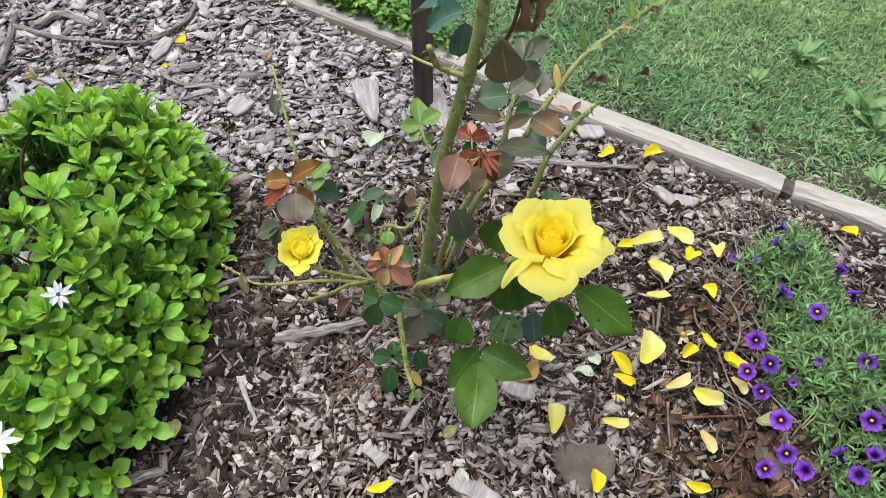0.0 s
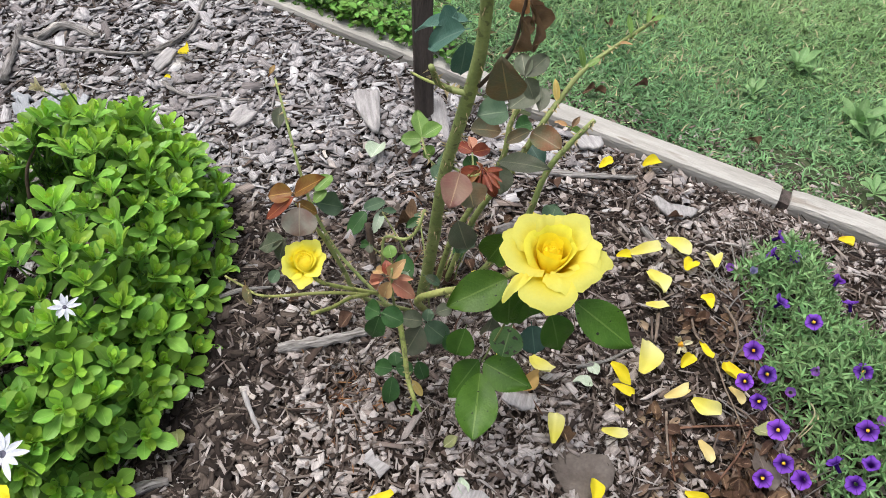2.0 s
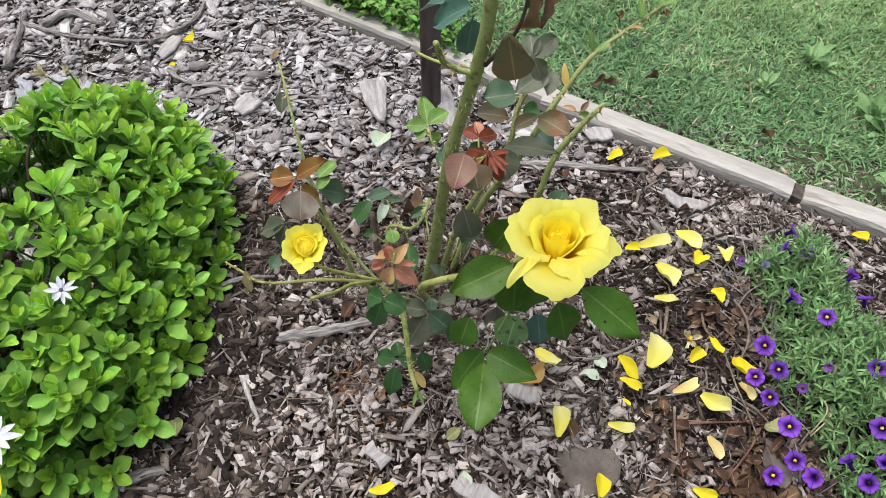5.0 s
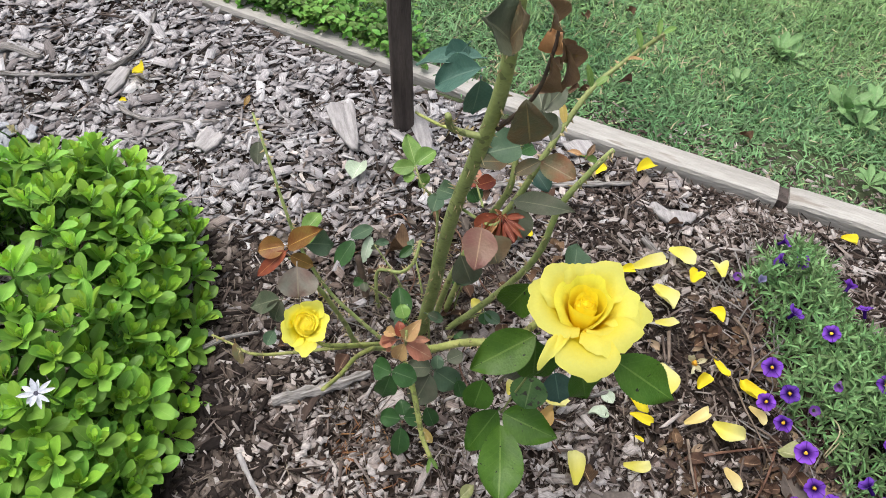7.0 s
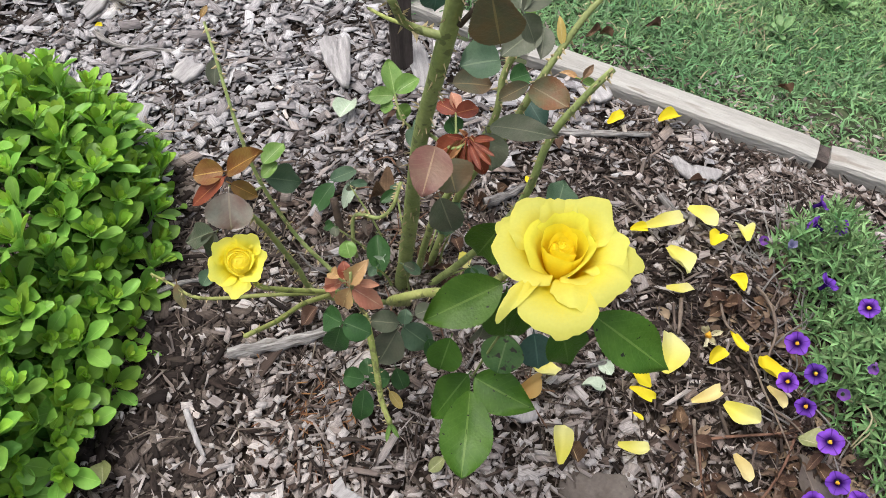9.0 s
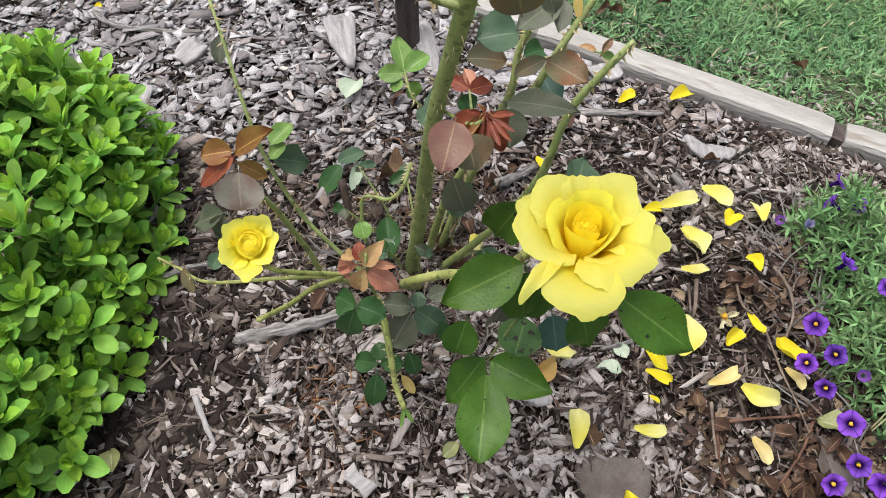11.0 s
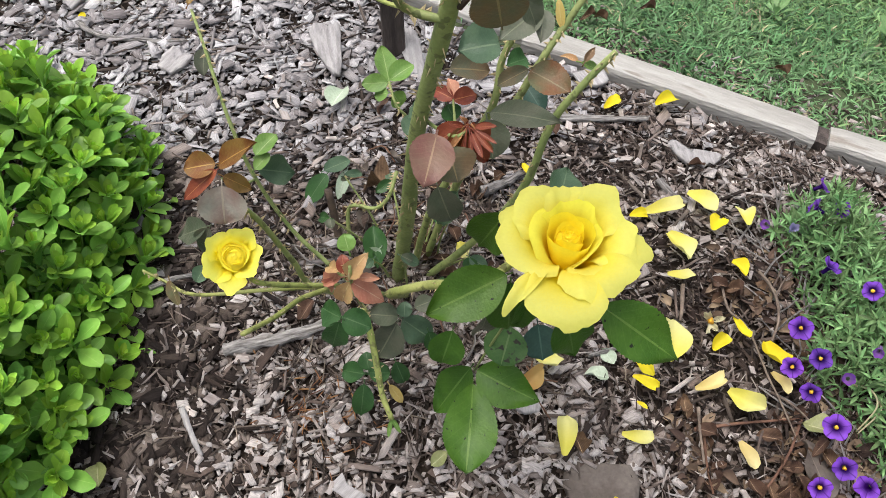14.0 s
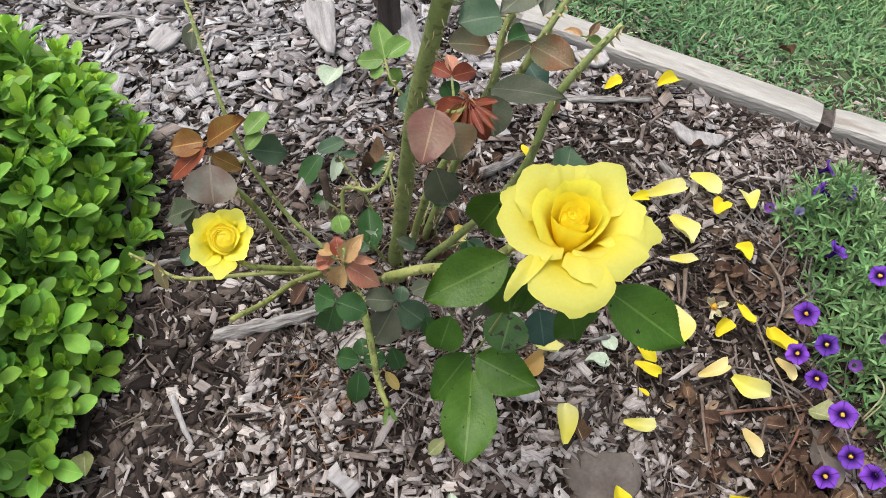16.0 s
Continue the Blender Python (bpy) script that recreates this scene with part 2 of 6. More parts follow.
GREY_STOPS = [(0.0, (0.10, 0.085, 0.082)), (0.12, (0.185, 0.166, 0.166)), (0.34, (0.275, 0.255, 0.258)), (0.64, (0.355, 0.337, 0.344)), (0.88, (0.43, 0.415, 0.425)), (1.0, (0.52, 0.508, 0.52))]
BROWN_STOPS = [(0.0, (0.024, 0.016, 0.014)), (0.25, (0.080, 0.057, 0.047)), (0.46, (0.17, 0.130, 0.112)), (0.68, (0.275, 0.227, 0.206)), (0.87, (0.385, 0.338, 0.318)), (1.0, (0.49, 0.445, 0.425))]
PALE_STOPS = [(0.0, (0.17, 0.14, 0.127)), (0.25, (0.30, 0.262, 0.247)), (0.65, (0.43, 0.39, 0.377)), (1.0, (0.50, 0.465, 0.45))]
pale_chip_mat = many_coloured("pale_chips", PALE_STOPS)
chip_mat = many_coloured("weathered_chips", GREY_STOPS)
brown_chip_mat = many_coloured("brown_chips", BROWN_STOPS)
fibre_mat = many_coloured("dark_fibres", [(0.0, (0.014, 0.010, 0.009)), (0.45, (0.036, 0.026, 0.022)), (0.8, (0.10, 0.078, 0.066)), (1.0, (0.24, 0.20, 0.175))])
soil_mat = material("dark_soil", (0.028, 0.02, 0.015), (0.06, 0.043, 0.033), 25, 0.95, 1.0)
lawn_soil_mat = material("lawn_soil", (0.042, 0.062, 0.028), (0.075, 0.09, 0.045), 14, 0.95, 1.0, spots=((0.08, 0.05, 0.035), 6.0, 0.62))
turf_mat = material("distant_turf", (0.045, 0.098, 0.036), (0.085, 0.155, 0.062), 9, 0.9, 1.0, fine=14, mottle=0.4)
timber_mat = material("weathered_timber", (0.275, 0.262, 0.24), (0.385, 0.372, 0.35), 9, 0.85, 0.9, stretch=(1, 5, 5), fine=7, spots=((0.24, 0.215, 0.19), 7.0, 0.68), mottle=0.2)
stake_mat = material("dark_stake", (0.045, 0.036, 0.033), (0.11, 0.088, 0.08), 14, 0.85, 0.9, stretch=(6, 6, 0.8), fine=8, spots=((0.14, 0.11, 0.10), 9.0, 0.66))
stick_mat = material("grey_stick", (0.10, 0.088, 0.08), (0.40, 0.38, 0.37), 3, 0.9, 1.0, spread=0.25, fine=5, stretch=(4, 0.6, 1), coords="UV")
pale_wood_mat = material("bleached_wood", (0.27, 0.255, 0.255), (0.44, 0.42, 0.42), 25, 0.85, 0.8, spread=0.1, stretch=(9, 1, 4), fine=7)
needle_stalk_mat = material("brittle_stalk", (0.075, 0.055, 0.045), (0.17, 0.13, 0.105), 60, 0.85, 0.5, spread=0.3)
brown_twig_mat = material("brown_twig", (0.09, 0.045, 0.03), (0.17, 0.09, 0.06), 60, 0.8, 0.6, spread=0.2)
stone_mat = material("stone", (0.095, 0.078, 0.068), (0.15, 0.127, 0.112), 30, 0.9, 0.9, fine=8)
cane_mat = material("green_cane", (0.17, 0.215, 0.072), (0.265, 0.305, 0.115), 35, 0.5, 0.3, spots=((0.135, 0.155, 0.06), 110.0, 0.60), spread=0.2)
young_cane_mat = material("young_cane", (0.20, 0.235, 0.062), (0.32, 0.335, 0.115), 35, 0.5, 0.3, spots=((0.14, 0.15, 0.05), 110.0, 0.58), spread=0.15)
thorn_mat = material("thorn", (0.34, 0.26, 0.13), (0.46, 0.38, 0.22), 80, 0.5, 0.2)
deadcane_mat = material("dead_cane", (0.04, 0.03, 0.025), (0.10, 0.07, 0.05), 60, 0.8, 0.5)

LEAF_TONES = {
    "leafgreen": ((0.044, 0.110, 0.011), (0.070, 0.150, 0.018), (0.115, 0.20, 0.04)),
    "deep": ((0.034, 0.092, 0.011), (0.052, 0.124, 0.015), (0.085, 0.16, 0.035)),
    "dark": ((0.03, 0.085, 0.025), (0.045, 0.115, 0.034), (0.08, 0.15, 0.06)),
    "bluedark": ((0.03, 0.07, 0.055), (0.045, 0.095, 0.07), (0.07, 0.13, 0.10)),
    "spotted": ((0.04, 0.10, 0.025), (0.07, 0.14, 0.04), (0.12, 0.19, 0.07)),
    "dull": ((0.06, 0.11, 0.065), (0.09, 0.145, 0.085), (0.14, 0.20, 0.12)),
    "dusk": ((0.075, 0.095, 0.06), (0.115, 0.12, 0.085), (0.17, 0.18, 0.12)),
    # whitish-grey sheen painted into this leaf's reddish colour
    "sheen": ((0.25, 0.16, 0.135), (0.31, 0.30, 0.25), (0.36, 0.31, 0.24)),
    "duskbrown": ((0.15, 0.10, 0.055), (0.10, 0.11, 0.07), (0.24, 0.19, 0.10)),
    "bronze": ((0.16, 0.055, 0.018), (0.20, 0.12, 0.03), (0.38, 0.22, 0.06)),
    "red": ((0.16, 0.032, 0.02), (0.25, 0.065, 0.032), (0.36, 0.14, 0.06)),
    "coral": ((0.40, 0.16, 0.11), (0.50, 0.25, 0.165), (0.58, 0.36, 0.24)),
    "peach": ((0.40, 0.22, 0.11), (0.42, 0.28, 0.13), (0.55, 0.40, 0.20)),
    "young": ((0.11, 0.21, 0.045), (0.16, 0.27, 0.065), (0.24, 0.34, 0.12)),
    "pale": ((0.24, 0.32, 0.23), (0.32, 0.38, 0.29), (0.38, 0.42, 0.34)),
    "rosy": ((0.165, 0.07, 0.06), (0.20, 0.125, 0.09), (0.30, 0.20, 0.13)),
    "brownedge": ((0.24, 0.10, 0.045), (0.15, 0.155, 0.08), (0.28, 0.22, 0.12)),
    "blue": ((0.06, 0.135, 0.11), (0.09, 0.18, 0.145), (0.14, 0.23, 0.19)),
    "yellowed": ((0.50, 0.36, 0.10), (0.60, 0.46, 0.16), (0.62, 0.50, 0.22)),
    "withered": ((0.14, 0.085, 0.05), (0.27, 0.17, 0.105), (0.32, 0.22, 0.14)),
    "rust": ((0.30, 0.12, 0.055), (0.38, 0.20, 0.09), (0.42, 0.27, 0.14)),
}
leaf_mats = {}
for tone, (c1, c2, c3) in LEAF_TONES.items():
    spots = ((0.012, 0.016, 0.01), 260.0, 0.69) if tone == "leafgreen" else ((0.03, 0.03, 0.02), 120.0, 0.6) if tone == "spotted" else None
    leaf_mats[tone] = material("rose_leaf_" + tone, c1, c2, 55, 0.42, 0.25, spread=0.12, thin=0.22, spec=0.3, rib=c3, spots=spots, mottle=0.15)
HEDGE_TONES = (("old", (0.165, 0.355, 0.055), (0.255, 0.465, 0.085), (0.26, 0.45, 0.10)), ("mid", (0.225, 0.43, 0.042), (0.33, 0.56, 0.075), (0.33, 0.54, 0.09)), ("young", (0.33, 0.53, 0.05), (0.43, 0.63, 0.09), (0.44, 0.62, 0.12)))
hedge_mats = [material("daisy_foliage_" + w, a, b, 35, 0.40, 0.12, spread=0.28, source="island", thin=0.3, spec=0.4, rib=c, mottle=0.1) for w, a, b, c in HEDGE_TONES]
hedge_leaf_mats = [material("daisy_leaf_" + w, a, b, 35, 0.40, 0.12, spread=0.28, source="object", thin=0.3, spec=0.4, rib=c, mottle=0.1) for w, a, b, c in HEDGE_TONES]
# the leaf green darkened to paint shade deep inside the bush
hedge_dark_mat = material("inner_foliage_shade", (0.07, 0.17, 0.03), (0.11, 0.24, 0.045), 35, 0.5, 0.2, spread=0.3, source="island", thin=0.2)
twig_mat = material("woody_twig", (0.05, 0.035, 0.025), (0.11, 0.08, 0.055), 60, 0.9, 0.6)
bell_mat = material("trailing_foliage", (0.09, 0.19, 0.07), (0.225, 0.36, 0.15), 40, 0.5, 0.2, spread=0.55, source="island", thin=0.22)
bell_leaf_mat = material("trailing_leaf", (0.09, 0.19, 0.07), (0.225, 0.36, 0.15), 40, 0.5, 0.2, spread=0.55, source="object", thin=0.22)
grass_mat = material("grass", (0.068, 0.155, 0.06), (0.15, 0.27, 0.115), 5, 0.45, 0.0, spread=0.55, source="island", thin=0.2, coords="Object")
light_grass_mat = material("light_grass", (0.135, 0.24, 0.085), (0.225, 0.355, 0.145), 5, 0.45, 0.0, spread=0.4, source="island", thin=0.2)
clover_mat = material("ground_cover", (0.06, 0.155, 0.022), (0.13, 0.26, 0.045), 12, 0.5, 0.2, spread=0.6, source="island", thin=0.25)
straw_mat = material("dry_grass", (0.26, 0.23, 0.13), (0.40, 0.37, 0.24), 20, 0.7, 0.0, spread=0.5, source="island", thin=0.2)
weed_mat = material("broadleaf_weed", (0.15, 0.29, 0.11), (0.23, 0.38, 0.16), 30, 0.5, 0.2, spread=0.15, thin=0.25, rib=(0.25, 0.36, 0.18))
dead_leaf_mat = material("dead_leaf", (0.052, 0.028, 0.017), (0.135, 0.078, 0.048), 40, 0.75, 0.4, spread=0.35, rib=(0.28, 0.19, 0.12), thin=0.1)
white_mat = material("white_petal", (0.58, 0.60, 0.68), (0.70, 0.72, 0.78), 60, 0.5, 0.15, thin=0.25)
daisy_eye_mat = material("daisy_eye", (0.06, 0.06, 0.10), (0.16, 0.15, 0.20), 300, 0.7, 0.6)
cream_mat = material("cream_wither", (0.5, 0.46, 0.28), (0.62, 0.58, 0.40), 60, 0.7, 0.3, thin=0.2)


def petal_material(name, heart, rim, spread=0.05, thin=0.52):
    """Yellow petal skin: deeper gold towards its foot, paler towards the rim, with fine veins."""
    mt = material(name, rim, rim, 50, 0.5, 0.06, spread=spread, thin=thin, spec=0.15, mottle=0.05)
    n, l = mt.node_tree.nodes, mt.node_tree.links
    hsv = next(x for x in n if x.bl_idname == "ShaderNodeHueSaturation")
    uv, sep, ramp = n.new("ShaderNodeUVMap"), n.new("ShaderNodeSeparateXYZ"), n.new("ShaderNodeValToRGB")
    l.new(uv.outputs[0], sep.inputs[0])
    wob, add = n.new("ShaderNodeTexNoise"), n.new("ShaderNodeMath")
    wob.inputs["Scale"].default_value = 60
    add.operation, add.inputs[2].default_value = "MULTIPLY_ADD", 0.0
    add.inputs[1].default_value = 0.18
    l.new(wob.outputs["Fac"], add.inputs[0])
    l.new(sep.outputs[1], add.inputs[2])
    l.new(add.outputs[0], ramp.inputs[0])
    e = ramp.color_ramp.elements
    e[0].position, e[0].color, e[1].position, e[1].color = 0.40, (*heart, 1), 0.95, (*rim, 1)
    l.new(ramp.outputs[0], hsv.inputs["Color"])
    return mt


petal_mats = {
    "core": petal_material("petal_core", (0.96, 0.755, 0.02), (0.95, 0.82, 0.05)),
    "wall": petal_material("petal_wall", (0.95, 0.75, 0.014), (0.93, 0.82, 0.06)),
    "middle": petal_material("petal_middle", (0.90, 0.66, 0.008), (0.78, 0.75, 0.10)),
    "outer": petal_material("petal_outer", (0.90, 0.70, 0.010), (0.74, 0.72, 0.165)),
    "bud": petal_material("petal_bud", (0.98, 0.74, 0.015), (0.97, 0.90, 0.12)),
    "bud_rim": petal_material("petal_bud_rim", (0.98, 0.84, 0.02), (0.96, 0.91, 0.17)),
    "bright": petal_material("petal_bright", (0.74, 0.61, 0.025), (0.77, 0.66, 0.035), 0.1, 0.3),
    "pale": petal_material("petal_pale", (0.68, 0.62, 0.12), (0.71, 0.68, 0.28), 0.1, 0.3),
    "dull": petal_material("petal_dull", (0.58, 0.46, 0.18), (0.68, 0.58, 0.28), 0.15, 0.25),
    "tan": petal_material("petal_tan", (0.55, 0.33, 0.10), (0.66, 0.46, 0.18), 0.1),
}
violet_mat = petal_material("violet_petal", (0.03, 0.004, 0.12), (0.26, 0.085, 0.66), 0.2)
vn, vl = violet_mat.node_tree.nodes, violet_mat.node_tree.links
v_ramp = [x for x in vn if x.bl_idname == "ShaderNodeValToRGB"][-1]
v_ramp.color_ramp.elements[0].position, v_ramp.color_ramp.elements[1].position = 0.46, 0.88
v_sep = [x for x in vn if x.bl_idname == "ShaderNodeSeparateXYZ"][-1]
v_five, v_line, v_mix = vn.new("ShaderNodeMath"), vn.new("ShaderNodeMapRange"), vn.new("ShaderNodeMixRGB")
v_five.operation, v_five.inputs[1].default_value = "PINGPONG", 0.1
v_line.inputs["From Min"].default_value, v_line.inputs["From Max"].default_value = 0.0, 0.016
v_line.inputs["To Min"].default_value, v_line.inputs["To Max"].default_value = 0.7, 0.0
vl.new(v_sep.outputs[0], v_five.inputs[0])
vl.new(v_five.outputs[0], v_line.inputs["Value"])
vl.new(v_line.outputs[0], v_mix.inputs["Fac"])
v_mix.inputs["Color2"].default_value = (0.03, 0.004, 0.12, 1)
vl.new(v_ramp.outputs[0], v_mix.inputs["Color1"])
vl.new(v_mix.outputs[0], next(x for x in vn if x.bl_idname == "ShaderNodeHueSaturation").inputs["Color"])
lilac_mat = petal_material("lilac_tube", (0.36, 0.20, 0.50), (0.30, 0.10, 0.55), 0.15)
faded_mat = petal_material("faded_petal", (0.30, 0.28, 0.55), (0.40, 0.36, 0.62), 0.15)
throat_mat = material("yellow_throat", (0.70, 0.30, 0.02), (0.80, 0.46, 0.05), 200, 0.6, 0.3)

# ---- ground, lawn, edging ----
def ground_z(x, y):
    """The bed slopes gently down from the daisy bush to the lawn."""
    return 0.02 - 0.085 * x


EDGE_N = (0.42, 0.9075)  # the edging's normal, pointing to the lawn


def edge_y(x):
    """The bed side of the edging."""
    return 1.036 - 0.463 * x + (0.09 * max(0.0, 0.12 - x))


def lumps(x, y):
    return 0.007 * noise.noise(Vector((x * 9, y * 9, 0))) + 0.004 * noise.noise(Vector((x * 31, y * 31, 3)))


def bed_sheet():
    verts, faces, uvs = [], [], []
    nx, ny = 150, 130
    for j in range(ny + 1):
        for i in range(nx + 1):
            x = -1.5 + 2.9 * i / nx
            y = -1.2 + (edge_y(x) + 0.01 + 1.2) * j / ny
            verts.append((x, y, ground_z(x, y) - 0.004 + lumps(x, y)))
            uvs.append((x, y))
    for j in range(ny):
        for i in range(nx):
            a = j * (nx + 1) + i
            faces.append((a, a + 1, a + nx + 2, a + nx + 1))
    return mesh_of(verts, faces, uvs)


garden_bed = thing("garden_bed_ground", Matrix(), bed_sheet())
garden_bed.data.materials.append(soil_mat)
tagged(garden_bed, "dark garden soil under weathered bark mulch", "ground", kind="structure")


def lawn_z(x, y):
    d = (x - 0.12) * EDGE_N[0] + (y - 1.0) * EDGE_N[1]
    return (ground_z(x, y) if abs(x) < 2 else ground_z(math.copysign(2, x), y)) - 0.012 - 0.035 * min(1.0, max(0.0, d) * 2)


def lawn_sheet():
    bm = bmesh.new()
    xs = [-80, -20, -6, -3] + [-2 + 0.08 * i for i in range(51)] + [3, 6, 20, 80]
    rows = [0.02, 0.05, 0.1, 0.2, 0.35, 0.5, 0.7, 0.9, 1.2, 2, 4, 10, 30, 90]
    back = [-90, -30, -8, -3, -1.25]
    grid = []
    for d in back:
        grid.append([bm.verts.new((x, d, ground_z(max(-2, min(2, x)), 0) - 0.022)) for x in xs])
    grid.append([bm.verts.new((x, edge_y(max(-2, min(2, x))) - 0.01, lawn_z(x, 1) - 0.06)) for x in xs])
    for d in rows:
        grid.append([bm.verts.new((x, edge_y(max(-2, min(2, x))) + d, lawn_z(x, edge_y(max(-2, min(2, x))) + d) + (0.012 * noise.noise(Vector((x * 5, d * 5, 0))) if d < 2 else 0))) for x in xs])
    for a, b in zip(grid, grid[1:]):
        for i in range(len(xs) - 1):
            bm.faces.new((a[i], a[i + 1], b[i + 1], b[i]))
    for f in bm.faces:
        f.smooth = True
    me = bpy.data.meshes.new("lawn")
    bm.to_mesh(me)
    return me


lawn = thing("lawn_ground", Matrix(), lawn_sheet())
lawn.data.materials.append(lawn_soil_mat)
lawn.data.materials.append(turf_mat)
for face in lawn.data.polygons:
    c = face.center
    if c.x < -0.78 or c.x > 1.32 or c.y > edge_y(max(-2, min(2, c.x))) + 0.9 or c.y < -1.2:
        face.material_index = 1
tagged(lawn, "earth of the lawn with thin bare patches", "lawn", kind="structure")


def timber(a, b, width, height, zoff, seed):
    """One weathered edging board from a to b along its bed side, following the slope."""
    a, b = Vector(a), Vector(b)
    run = (b - a).length
    n = max(12, int(run / 0.02))
    ring = [(-0.12, 0.0), (-0.10, 0.35), (-0.08, 0.7), (-0.04, 0.95), (0.03, 1.0), (0.3, 1.005), (0.65, 1.0), (0.985, 0.985), (1.0, 0.9), (1.0, 0.45), (1.0, 0.0)]
    verts, faces, uvs = [], [], []
    for i in range(n + 1):
        s = i / n
        for k, (u, v) in enumerate(ring):
            p = Vector((s * run * 4, k * 0.7, seed))
            wear = 0.0016 * noise.noise(p * 6) + 0.0012 * noise.noise(Vector((s * run * 3, k * 2.3, seed)))
            dent = -0.006 * max(0, noise.noise(Vector((s * run * 11, 0, seed))) - 0.25) if k in (3, 4) else 0
            end = -0.003 * (i in (0, n)) * (v > 0.9)
            verts.append((s * run, u * width + wear * (1 if u < 0.5 else -1), v * height + wear + dent + end - height))
            uvs.append((s * run, k * 0.02))
    k = len(ring)
    for i in range(n):
        for j in range(k - 1):
            faces.append((i * k + j, (i + 1) * k + j, (i + 1) * k + j + 1, i * k + j + 1))
    faces.append(tuple(range(k)))
    faces.append(tuple(range(n * k, n * k + k))[::-1])
    me = mesh_of(verts, faces, uvs, smooth=False)
    me.materials.append(timber_mat)
    way = (b - a).normalized()
    side = Vector((0, 0, 1)).cross(way).normalized()
    m = Matrix((way, side, way.cross(side))).transposed().to_4x4()
    m.translation = a
    ob = thing("timber_edging", m, me)
    return tagged(ob, "weathered grey timber board edging the garden bed", "garden edging", "edging boards", "structure")


timber((-1.75, 2.00, 0.152), (0.135, 1.005, 0.016), 0.040, 0.12, 0, 1)
timber((0.118, 0.992, 0.029), (0.499, 0.809, -0.001), 0.040, 0.12, 0, 5)
timber((0.517, 0.804, -0.005), (1.70, 0.268, -0.095), 0.040, 0.12, 0, 9)


def stake():
    verts, faces, uvs = [], [], []
    n, h, w = 40, 1.05, 0.0158
    ring = [(-1, -0.85), (-0.85, -1), (0.85, -1), (1, -0.85), (1, 0.85), (0.85, 1), (-0.85, 1), (-1, 0.85)]
    for i in range(n + 1):
        for k, (u, v) in enumerate(ring):
            r = w * (1 + 0.05 * noise.noise(Vector((k * 1.3, i * 0.12, 2))) + 0.03 * noise.noise(Vector((k * 3, i * 0.9, 7))))
            verts.append((u * r, v * r, -0.08 + h * i / n))
            uvs.append((k / 8, i / n))
    for i in range(n):
        for k in range(8):
            faces.append((i * 8 + k, i * 8 + (k + 1) % 8, (i + 1) * 8 + (k + 1) % 8, (i + 1) * 8 + k))
    faces.append(tuple(range(n * 8, n * 8 + 8)))
    me = mesh_of(verts, faces, uvs, smooth=False)
    me.materials.append(stake_mat)
    return me


tagged(thing("garden_stake", pose(-0.067, 0.972, 0.025, -0.6, 0.3, 4), stake()), "dark weathered square hardwood stake in the mulch", "stake")


# an added dark block stands in for the dark gap between two boards
joint_block = thing("wood_block", pose(0.509, 0.830, -0.067, 0, 4, -24), mesh_of([(x * (1 + 0.15 * z), y, 0.11 * z / 2) for z in (0, 1) for x, y in ((-0.0085 - 0.003 * (1 - z), -0.013), (0.0085 + 0.007 * z - 0.006 * (1 - z), -0.0165), (0.009 + 0.007 * z, 0.016), (-0.008, 0.018))], [(0, 1, 2, 3)[::-1], (4, 5, 6, 7), (0, 1, 5, 4), (1, 2, 6, 5), (2, 3, 7, 6), (3, 0, 4, 7)], smooth=False))
joint_block.data.materials.append(stake_mat)
tagged(joint_block, "dark block added to fill the gap between two edging boards", "wood block")


# ---- mulch ----
def chip_shape(seed, long=1.0, corners=6):
    """A split block of wood: parallel sides along the grain, broken ragged ends, a stepped top. Four corners make a plain splinter."""
    r = random.Random(seed)
    slant, taper = r.uniform(-0.14, 0.14), r.uniform(0.0, 0.3) if corners > 4 else 0.0
    if corners == 4:
        outline = [(-0.5 + slant, -0.5), (0.5 + slant, -0.45), (0.5 - slant, 0.5), (-0.5 - slant, 0.45)]
    else:
        ends = 3 if corners < 7 else 4
        ragged = 0.05 + 0.03 * corners / 5
        right = [(0.5 + slant * (1 - 2 * k / (ends - 1)) + r.uniform(-ragged, ragged * 0.5), (-0.5 + k / (ends - 1)) * (1 - taper)) for k in range(ends)]
        left = [(-0.5 + slant * (1 - 2 * k / (ends - 1)) + r.uniform(-ragged * 0.5, ragged), -0.5 + k / (ends - 1)) for k in range(ends)][::-1]
        outline = right + left
        if corners == 7:
            outline.insert(ends, (r.uniform(-0.1, 0.2), 0.5 - taper * 0.5 - r.uniform(0.05, 0.18)))
    verts, uvs = [], []
    bend, skew = r.uniform(-0.7, 0.7), r.uniform(-0.4, 0.4)
    for z in (0.0, 1.0):
        for x, y in outline:
            verts.append((x, y, z * (1 + skew * y * 2) + bend * (x * x * 4 - 0.5) + r.uniform(-0.10, 0.10) * z))
            uvs.append((x * 0.12, y * 0.05 + z * 0.01))
    k = len(outline)
    faces = [tuple(range(k, 2 * k))]
    faces += [(i, (i + 1) % k, k + (i + 1) % k, k + i) for i in range(k)]
    return verts, faces, uvs


def bed_spots(n, x0=-1.0, x1=0.82, y0=0.12, y1=1.75):
    """Random places on the bed, none beyond the edging."""
    x, y = rng.uniform(x0, x1, n), rng.uniform(y0, y1, n)
    limit = 1.036 - 0.463 * x + 0.09 * np.maximum(0, 0.12 - x)
    keep = y < limit - 0.008
    return x[keep], y[keep]


def under_stone(x, y):
    return ((x - 0.137) / 0.039) ** 2 + ((y - 0.346) / 0.028) ** 2 < 1


